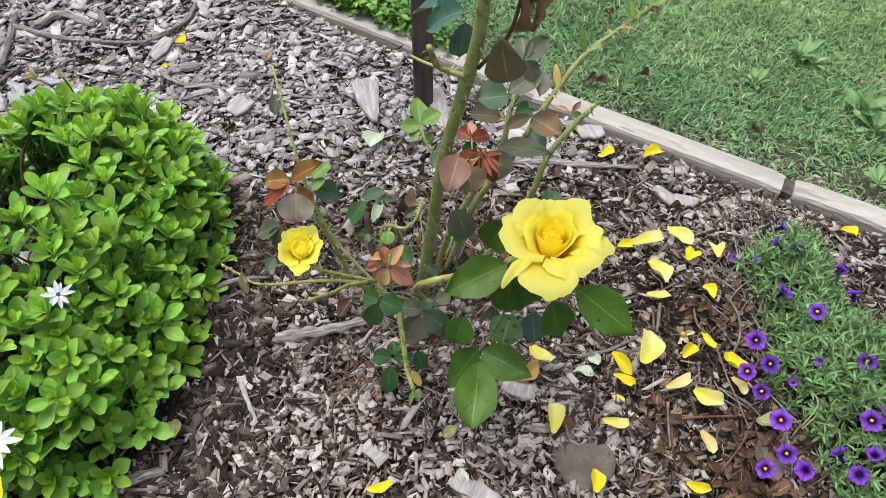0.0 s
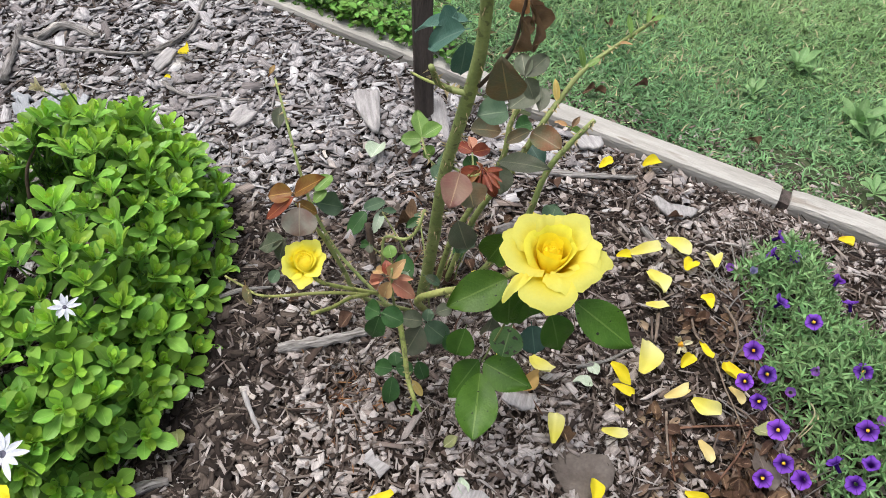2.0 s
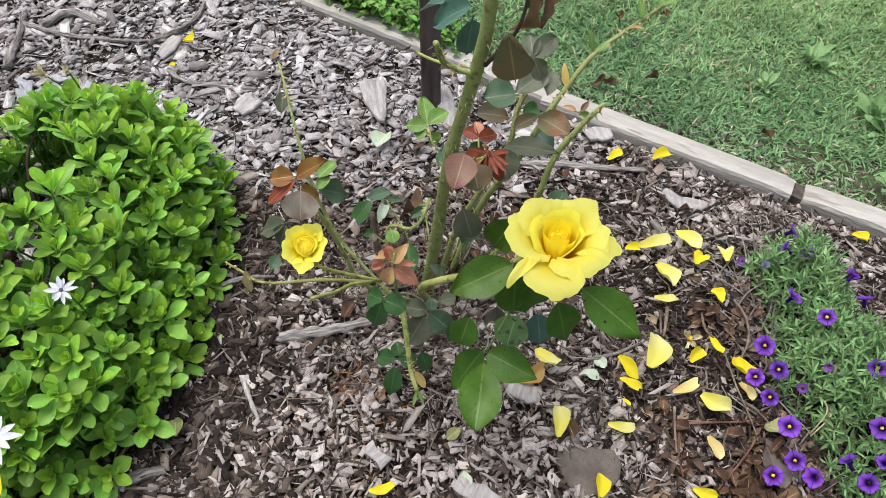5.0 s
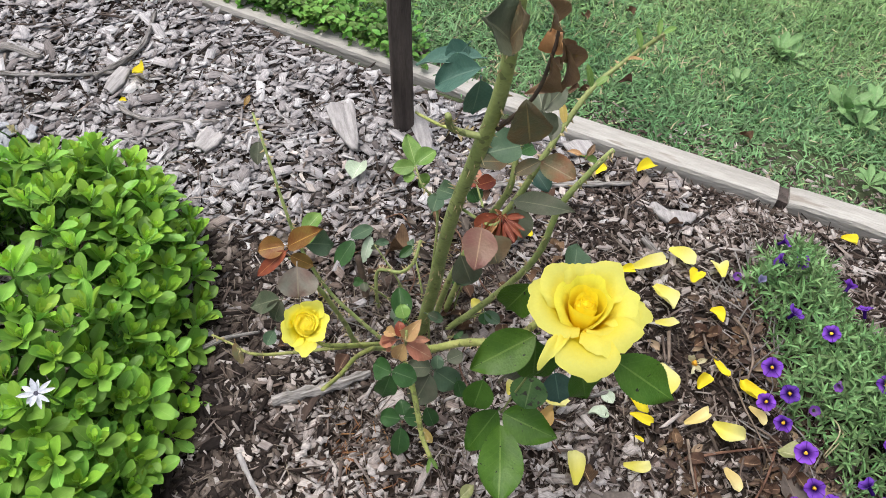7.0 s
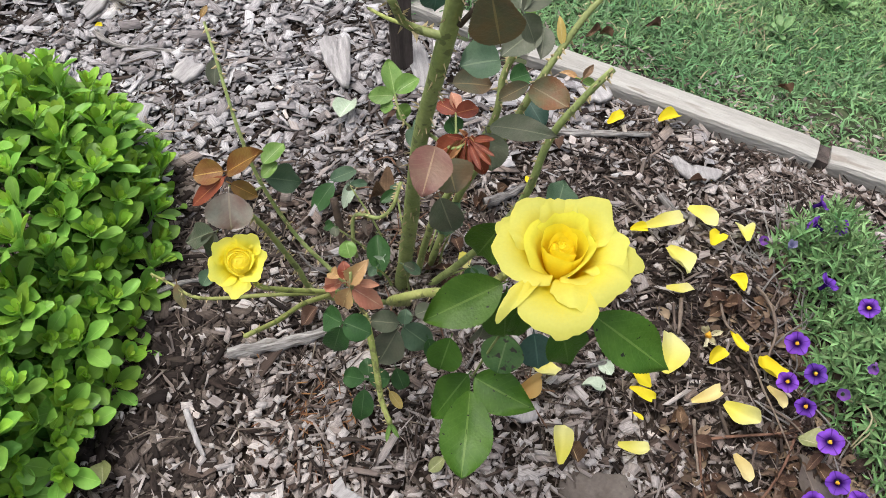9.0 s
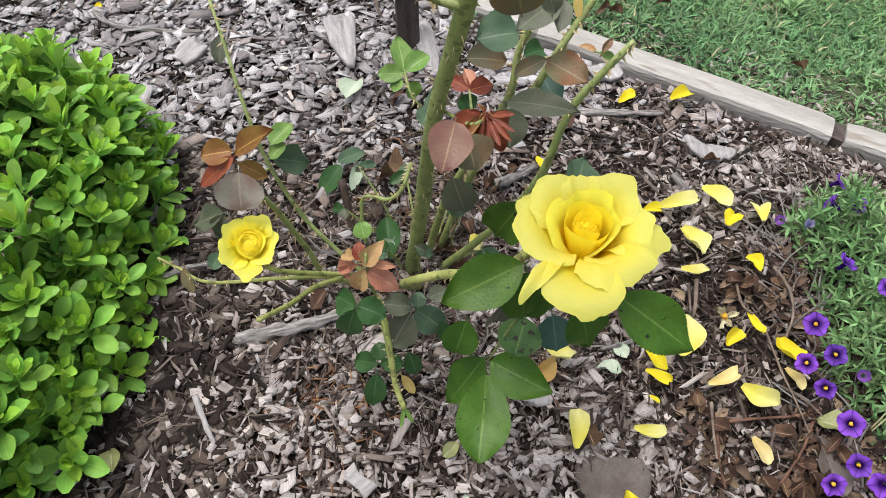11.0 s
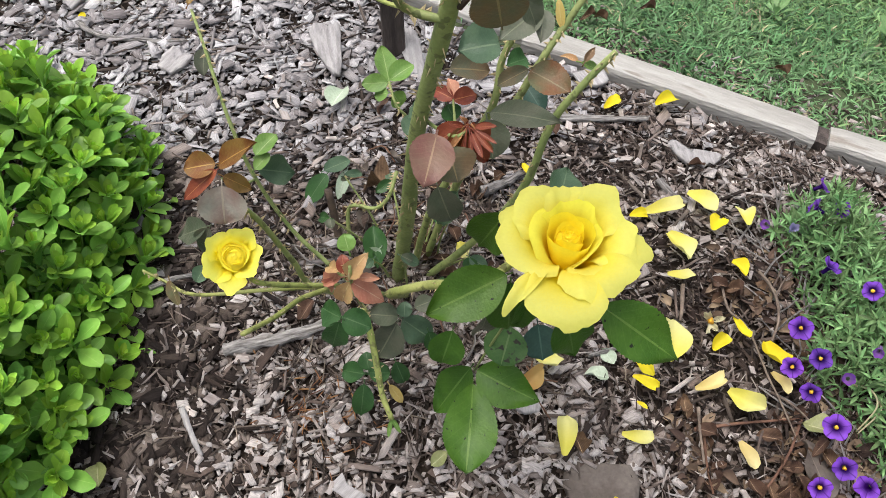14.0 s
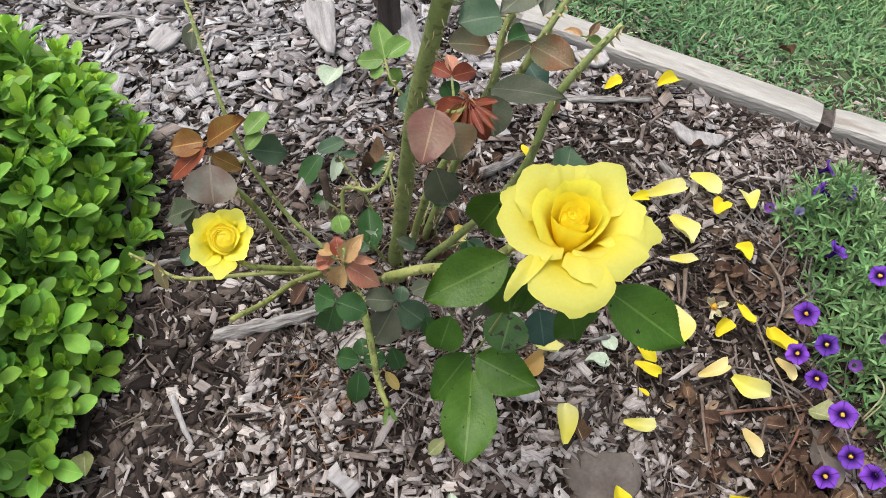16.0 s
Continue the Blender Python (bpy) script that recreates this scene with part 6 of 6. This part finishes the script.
def fallen_leaf(mat_, x, y, turn, length, width, label, fold=0.3, droop=0.1, up=0.012):
    v, f, u = blade(length, width, OVATE, n=9, fold=fold, droop=droop, wave=0.15 if fold < 0.4 else 0.4, cols=3, twist=random.uniform(-0.5, 0.5), seed=random.random() * 9)
    low = min(q[2] for q in v)
    me = mesh_of([(q[0], q[1] - length * 0.5, q[2] - low) for q in v], f, u)
    me.materials.append(mat_)
    return tagged(thing("fallen_leaf", on_bed(x, y, up, random.uniform(-10, 10), random.uniform(-10, 10), turn), me), label, "leaf", "fallen leaves")


olive_mat = material("olive_leaf", (0.16, 0.18, 0.07), (0.24, 0.25, 0.11), 40, 0.5, 0.2, rib=(0.32, 0.32, 0.18))
pale_leaf_mat = material("pale_fallen_leaf", (0.30, 0.37, 0.27), (0.40, 0.46, 0.36), 40, 0.5, 0.2, rib=(0.46, 0.52, 0.42))
grey_leaf_mat = material("grey_dead_leaf", (0.075, 0.06, 0.05), (0.12, 0.10, 0.085), 30, 0.7, 0.3, rib=(0.16, 0.13, 0.11))
fallen_leaf(pale_leaf_mat, -0.137, 0.858, -20, 0.048, 0.034, "pale green fallen leaf lying on the mulch")
fallen_leaf(pale_leaf_mat, 0.148, 0.464, 80, 0.026, 0.020, "pale bluish-green fallen leaf on the mulch")
fallen_leaf(pale_leaf_mat, 0.164, 0.488, 30, 0.022, 0.016, "small pale green fallen leaf on the mulch")
fallen_leaf(pale_leaf_mat, -0.005, 0.322, 10, 0.024, 0.014, "pale green leaf fragment on the mulch")
fallen_leaf(olive_mat, -0.325, 0.358, 20, 0.026, 0.022, "round olive-green leaf beside the daisy bush", up=0.02)
fallen_leaf(olive_mat, 0.366, 0.403, 60, 0.032, 0.026, "olive-yellow leaf at the edge of the trailing plant", up=0.016)
fallen_leaf(grey_leaf_mat, 0.352, 0.362, 8, 0.062, 0.036, "large dark grey dead leaf on the mulch", 0.12, 0.05)
fallen_leaf(olive_mat, -0.018, 0.376, -50, 0.022, 0.014, "olive leaf fragment on the mulch")
fallen_leaf(dead_leaf_mat, 0.118, 0.388, 10, 0.022, 0.020, "small russet dead leaf beside the stone", 0.5)
fallen_leaf(dead_leaf_mat, -0.088, 0.695, 70, 0.036, 0.034, "crumpled russet dead leaf among the rose canes", 0.8, 0.4)
for k in range(150):
    x, y = random.gauss(0.310, 0.040), random.gauss(0.350, 0.060)
    if k > 110:
        x, y = random.gauss(0.330, 0.02), random.gauss(0.56, 0.07)
    if clear_of_petals(x, y):
        fallen_leaf(dead_leaf_mat, x, y, random.uniform(0, 360), random.uniform(0.016, 0.034), random.uniform(0.009, 0.016), "curled brown dead leaf on the mulch", random.uniform(0.3, 1.0), random.uniform(-0.4, 0.5), random.uniform(0.003, 0.014))

nn = 120
nx_, ny_ = rng.normal(-0.135, 0.030, nn), rng.normal(0.405, 0.045, nn)
nl = rng.uniform(0.006, 0.017, nn)
nm = fan(nn, rng.uniform(0, 6.28, nn), rng.normal(0, 0.25, nn), np.stack([nl, nl * 0.07, rng.uniform(0.0006, 0.0012, nn)], 1), np.stack([nx_, ny_, 0.02 - 0.085 * nx_ + rng.uniform(0.008, 0.014, nn)], 1))
russet_mat = material("russet_fibres", (0.15, 0.065, 0.030), (0.27, 0.135, 0.065), 40, 0.85, 0.3, spread=0.5, source="island")
russet = joined("russet_fibres", [scatter_mesh(fibre_shapes[1], nm)], russet_mat)
tagged(russet, "russet bark fibres scattered on the mulch", "mulch", kind="stuff")

for k in range(60):
    x, y = random.gauss(0.0, 0.10), random.gauss(0.66, 0.07)
    if not clear_of_petals(x, y):
        continue
    fallen_leaf(dead_leaf_mat if k % 3 else grey_leaf_mat, x, y, random.uniform(0, 360), random.uniform(0.014, 0.034), random.uniform(0.008, 0.018), "curled brown dead leaf among the rose canes", random.uniform(0.3, 0.9), random.uniform(-0.3, 0.4), random.uniform(0.004, 0.012))
for k in range(26):
    x, y = random.gauss(-0.03, 0.08), random.gauss(0.63, 0.06)
    a, ln, z = random.uniform(0, 6.28), random.uniform(0.03, 0.08), ground_z(0, 0) + 0.006
    stick(random.uniform(0.0009, 0.0016), [(x, y, z - 0.085 * x), (x + math.cos(a) * ln * 0.5, y + math.sin(a) * ln * 0.5, z - 0.085 * x + random.uniform(0.004, 0.014)), (x + math.cos(a + 0.3) * ln, y + math.sin(a + 0.3) * ln, z - 0.085 * x + random.uniform(0.0, 0.016))], brown_twig_mat if k % 2 else None, "thin dry twig lying among the rose canes")

# crumbled leaf litter along the trailing plant
shred_mat = material("leaf_litter", (0.040, 0.024, 0.016), (0.165, 0.112, 0.082), 30, 0.85, 0.4, spread=0.8, source="island")
shreds = [blade(1.0, random.uniform(0.35, 0.6), OVATE, n=5, fold=random.uniform(0.2, 0.8), droop=random.uniform(-0.3, 0.5), wave=0.3, twist=random.uniform(-0.9, 0.9), seed=k) for k in range(8)]
lx, ly = rng.uniform(0.17, 0.42, 2600), rng.uniform(0.26, 0.66, 2600)
lain = (rng.random(2600) < leafy_strip(lx, ly)) & np.array([clear_of_petals(a, b) for a, b in zip(lx, ly)])
lx, ly = lx[lain], ly[lain]
ll = rng.uniform(0.008, 0.022, len(lx))
lm = fan(len(lx), rng.uniform(0, 6.28, len(lx)), rng.normal(0, 0.3, len(lx)), np.stack([ll, ll, ll], 1), np.stack([lx, ly, 0.02 - 0.085 * lx + np.array([lumps(a, b) for a, b in zip(lx, ly)]) + rng.uniform(0.004, 0.012, len(lx))], 1))
litter = joined("leaf_litter", [scatter_mesh(shreds[k], lm[k::8]) for k in range(8)], shred_mat, True)
tagged(litter, "crumbled brown leaf litter along the trailing plant", "leaf litter", kind="stuff")
for radius, points in (
    (0.0017, [(0.310, 0.573, 0.006), (0.309, 0.542, 0.008), (0.325, 0.519, 0.006), (0.330, 0.462, 0.008), (0.337, 0.430, 0.005), (0.342, 0.390, 0.004)]),
    (0.0024, [(0.358, 0.593, 0.006), (0.364, 0.574, 0.008), (0.366, 0.549, 0.008), (0.361, 0.526, 0.005), (0.348, 0.503, 0.002)]),
    (0.0013, [(0.366, 0.556, 0.007), (0.378, 0.574, 0.010), (0.393, 0.588, 0.012)]),
    (0.0013, [(0.365, 0.567, 0.007), (0.374, 0.580, 0.010), (0.384, 0.597, 0.012)]),
    (0.0022, [(0.248, 0.427, 0.011), (0.244, 0.405, 0.012), (0.240, 0.368, 0.012)]),
    (0.0022, [(0.254, 0.569, 0.010), (0.248, 0.531, 0.011)]),
    (0.0034, [(0.264, 0.575, 0.010), (0.258, 0.550, 0.011), (0.251, 0.528, 0.011)]),
    (0.0016, [(0.310, 0.404, 0.006), (0.300, 0.388, 0.010), (0.294, 0.372, 0.007)]),
    (0.0018, [(0.330, 0.445, 0.004), (0.348, 0.428, 0.006), (0.362, 0.412, 0.002)]),
):
    stick(radius, points, needle_stalk_mat, "thin brittle brown stalk lying on the leaf litter")
for points in ([(0.413, 0.448, 0.010), (0.424, 0.435, 0.022), (0.420, 0.415, 0.026), (0.404, 0.399, 0.004)], [(0.433, 0.426, 0.014), (0.425, 0.412, 0.020), (0.405, 0.397, 0.003)]):
    stick(0.0014, points, straw_mat, "thin pale dry stem curling from the trailing plant")

# fine dry needles and twiglets among the canes
nn = 1300
nx_, ny_ = rng.normal(-0.03, 0.14, nn), rng.normal(0.57, 0.09, nn)
nl = rng.uniform(0.010, 0.034, nn)
nm = fan(nn, rng.uniform(0, 6.28, nn), rng.normal(0, 0.2, nn), np.stack([nl, rng.uniform(0.0007, 0.0013, nn), rng.uniform(0.0006, 0.001, nn)], 1), np.stack([nx_, ny_, 0.02 - 0.085 * nx_ + rng.uniform(0.009, 0.016, nn)], 1))
needle_mat = material("dry_needles", (0.05, 0.036, 0.029), (0.15, 0.118, 0.098), 40, 0.85, 0.3, spread=0.7, source="island")
needles = joined("dry_needles", [scatter_mesh(fibre_shapes[k], nm[k::5]) for k in range(5)], needle_mat)
tagged(needles, "fine dry needles and twiglets lying among the rose canes", "mulch", kind="stuff")

# the shed head of an old bloom: cream sepals round a yellow tuft
old_head = thing("spent_rose_head", on_bed(0.288, 0.533, 0.012, 20, 0, 0))
tagged(old_head, "spent rose head with cream sepals on the mulch", "flower head")
for k in range(5):
    bv, bf, bu = blade(random.uniform(0.009, 0.020), random.uniform(0.005, 0.010), NARROW, n=8, fold=0.7, droop=random.uniform(-0.7, 0.3), wave=0.5, cols=3, twist=random.uniform(-1, 1), seed=k)
    part("sepal", mesh_of(bv, bf, bu), cream_mat, old_head, WORLD[old_head] @ Matrix.Rotation(k * 1.2566 + random.uniform(-0.5, 0.5), 4, "Z") @ pose(0, 0.003, 0, random.uniform(0, 45)))
bv, bf, bu, _ = tube_shape([(0, 0, -0.002), (0, 0, 0.003), (0.001, 0, 0.005)], 0.003, 0.003, 9, 0.9)
part("stamens", mesh_of(bv, bf, bu), throat_mat, old_head, WORLD[old_head])

# dry roots and stalks at the foot of the trailing plant
for k in range(44):
    y = 0.33 + 0.0085 * k + random.uniform(-0.01, 0.01)
    x = trail_edge(y) - random.uniform(0.0, 0.05)
    a = random.uniform(0.4, 2.7)
    ln = random.uniform(0.025, 0.075)
    z = ground_z(x, y) + 0.008
    stick(random.uniform(0.0009, 0.0017), [(x, y, z), (x + math.cos(a) * ln * 0.5, y + math.sin(a) * ln * 0.5, z + random.uniform(0.0, 0.006)), (x + math.cos(a + random.uniform(-0.3, 0.3)) * ln, y + math.sin(a) * ln, z + random.uniform(0.0, 0.010))], None, "thin dry stalk at the foot of the trailing plant")

# ---- lawn plants ----
def grass_blade(seed):
    r = random.Random(seed)
    bend = r.uniform(0.2, 0.9)
    side = r.uniform(-2.5, 2.5)
    return ([(-0.5, 0, 0), (0.5, 0, 0), (0.45 + side * 0.25, 0.5, -bend * 0.12), (-0.45 + side * 0.25, 0.5, -bend * 0.12), (side, 1.0, -bend * 0.6)], [(0, 1, 2, 3), (3, 2, 4)], [(0, 0), (1, 0), (1, 0.5), (0, 0.5), (0.5, 1)])


gn = 225000
gx, gd = rng.uniform(-0.75, 1.35, gn), rng.uniform(0.035, 0.95, gn) ** 1.0
thin = np.array([noise.noise(Vector((a * 5, b * 5, 9))) for a, b in zip(gx, gd)])
keep = ((thin < 0.45) | (rng.random(gn) < 0.55)) & (rng.random(gn) < 0.5 + 0.5 * np.clip(gd / 0.32, 0, 1))
bare = ((gx - 0.64) / 0.12) ** 2 + ((gd - 0.15) / 0.065) ** 2 < 1
keep &= ~(bare & (rng.random(gn) < 0.8))
gx, gd = gx[keep], gd[keep]
gy = 1.036 - 0.463 * gx + 0.09 * np.maximum(0, 0.12 - gx) + gd
gz = np.array([lawn_z(a, b) for a, b in zip(gx, gy)]) + rng.uniform(-0.006, 0.014, len(gx))
k = len(gx)
glen = rng.uniform(0.010, 0.024, k)
gm = fan(k, rng.uniform(0, 6.28, k), np.clip(rng.normal(0.35, 0.5, k), -0.4, 1.45), np.stack([rng.uniform(0.0018, 0.0038, k), glen, glen], 1), np.stack([gx, gy, gz], 1))
gp = rng.integers(0, 12, k)
dry = (rng.random(k) < 0.035 + 0.10 * np.array([noise.noise(Vector((a * 7, b * 7, 3))) > 0.3 for a, b in zip(gx, gy)]))
light = ~dry & (rng.random(k) < 0.05 + 0.85 * np.clip((gy - 1.036 + 0.463 * gx - 0.22) / 0.5, 0, 1))
grass = joined("grass", [scatter_mesh(grass_blade(q), gm[(gp == q) & ~dry & ~light]) for q in range(12)], grass_mat, True)
light_grass = joined("grass", [scatter_mesh(grass_blade(q), gm[(gp == q) & light]) for q in range(12)], light_grass_mat, True)
tagged(light_grass, "paler yellow-green blades in the lawn", "grass", kind="stuff")
straw = joined("dry_grass", [scatter_mesh(grass_blade(q), gm[(gp == q) & dry]) for q in range(12)], straw_mat, True)
tagged(straw, "dry straw-coloured blades among the lawn grass", "grass", kind="stuff")
wn_ = 36000
wx, wd_ = rng.uniform(-2.0, 2.2, wn_), rng.uniform(0.04, 2.6, wn_)
out_ = (wx < -0.75) | (wx > 1.35) | (wd_ > 0.95)
wx, wd_ = wx[out_], wd_[out_]
wy = 1.036 - 0.463 * wx + 0.09 * np.maximum(0, 0.12 - wx) + wd_
wz = np.array([lawn_z(a, b) for a, b in zip(wx, wy)]) + rng.uniform(-0.004, 0.012, len(wx))
wl = rng.uniform(0.018, 0.034, len(wx))
wm = fan(len(wx), rng.uniform(0, 6.28, len(wx)), np.clip(rng.normal(0.4, 0.5, len(wx)), -0.3, 1.4), np.stack([rng.uniform(0.004, 0.007, len(wx)), wl, wl], 1), np.stack([wx, wy, wz], 1))
tagged(joined("grass", [scatter_mesh(grass_blade(20 + q), wm[q::4]) for q in range(4)], light_grass_mat, True), "short green grass of the wider lawn", "grass", kind="stuff")
tagged(grass, "thick short mown green grass", "grass", kind="stuff")

# dry clippings and crumbs on the lawn's rim
sn = 2600
sx, sd = rng.uniform(-0.4, 0.95, sn), np.abs(rng.normal(0.0, 0.07, sn)) + 0.042
sy = 1.036 - 0.463 * sx + 0.09 * np.maximum(0, 0.12 - sx) + sd
sz = np.array([lawn_z(a, b) for a, b in zip(sx, sy)]) + rng.uniform(0.002, 0.014, sn)
sl = rng.uniform(0.005, 0.016, sn)
sm = fan(sn, rng.uniform(0, 6.28, sn), rng.normal(0.0, 0.3, sn), np.stack([sl, sl * rng.uniform(0.08, 0.4, sn), rng.uniform(0.0008, 0.002, sn)], 1), np.stack([sx, sy, sz], 1))
crumbs = joined("lawn_litter", [scatter_mesh(chip_shapes[4], sm)], brown_chip_mat)
tagged(crumbs, "dry brown clippings and chips along the lawn's rim", "litter", kind="stuff")

# bright small-leaved weeds behind the stake
cn = 3000
cx, cd = np.minimum(rng.normal(-0.27, 0.15, cn), -0.02 - np.abs(rng.normal(0, 0.05, cn))), np.abs(rng.normal(0.02, 0.085, cn)) + 0.045
cy = 1.036 - 0.463 * cx + 0.09 * np.maximum(0, 0.12 - cx) + cd
cz = np.array([lawn_z(a, b) for a, b in zip(cx, cy)]) + rng.uniform(0.0, 0.055, cn)
cl = rng.uniform(0.009, 0.021, cn)
cm = fan(cn, rng.uniform(0, 6.28, cn), rng.normal(0.25, 0.35, cn), np.stack([cl, cl, cl], 1), np.stack([cx, cy, cz], 1))
clover_leaf = blade(1.0, 0.62, OVATE, n=5, fold=0.2, droop=0.2, cols=1)
cover = joined("ground_cover", [scatter_mesh(clover_leaf, cm)], clover_mat, True)
tagged(cover, "bright green small-leaved weeds along the timber edging", "weeds", kind="stuff")


def lawn_weed(x, y, size, count, turn):
    base = Vector((x, y, lawn_z(x, y) + 0.012))
    weed = thing("lawn_weed", Matrix.Translation(base))
    tagged(weed, "pale green broadleaf weed growing in the lawn", "weed", "lawn weeds")
    for k in range(count):
        ln = size * random.uniform(0.7, 1.15)
        bv, bf, bu = blade(ln, ln * 0.36, SPOON, n=8, fold=0.25, droop=random.uniform(0.0, 0.25), wave=0.08, cols=2, seed=k)
        part("leaf", mesh_of(bv, bf, bu), weed_mat, weed, Matrix.Translation(base) @ Matrix.Rotation(radians(turn + k * 137.5), 4, "Z") @ Matrix.Rotation(radians(random.uniform(15, 65)), 4, "X"))


for x, y, s, c, t in ((0.680, 1.245, 0.055, 10, 0), (0.70, 1.225, 0.04, 6, 70), (0.553, 1.13, 0.045, 7, 30), (0.735, 1.065, 0.06, 11, 10), (0.745, 1.02, 0.055, 9, 50), (0.80, 1.08, 0.055, 9, 90), (0.69, 0.868, 0.042, 8, 20), (0.73, 0.86, 0.045, 8, 60), (0.86, 1.02, 0.055, 8, 60), (0.80, 0.94, 0.05, 8, 0)):
    lawn_weed(x, y, s * 0.85, c, t)
for x, y, t in ((0.40, 1.33, 10), (0.34, 1.10, 60), (0.30, 1.30, 0), (0.255, 1.06, 40), (0.24, 1.075, 100), (0.51, 0.955, 20)):
    v, f, u = blade(0.026, 0.014, OVATE, n=8, fold=0.9, droop=0.4, wave=0.5, cols=3, twist=0.9, seed=t)
    me = mesh_of(v, f, u)
    me.materials.append(dead_leaf_mat)
    tagged(thing("dead_leaf", pose(x, y, lawn_z(x, y) + 0.026, 8, 6, t), me), "curled brown dead leaf lying on the lawn", "leaf", "fallen leaves")
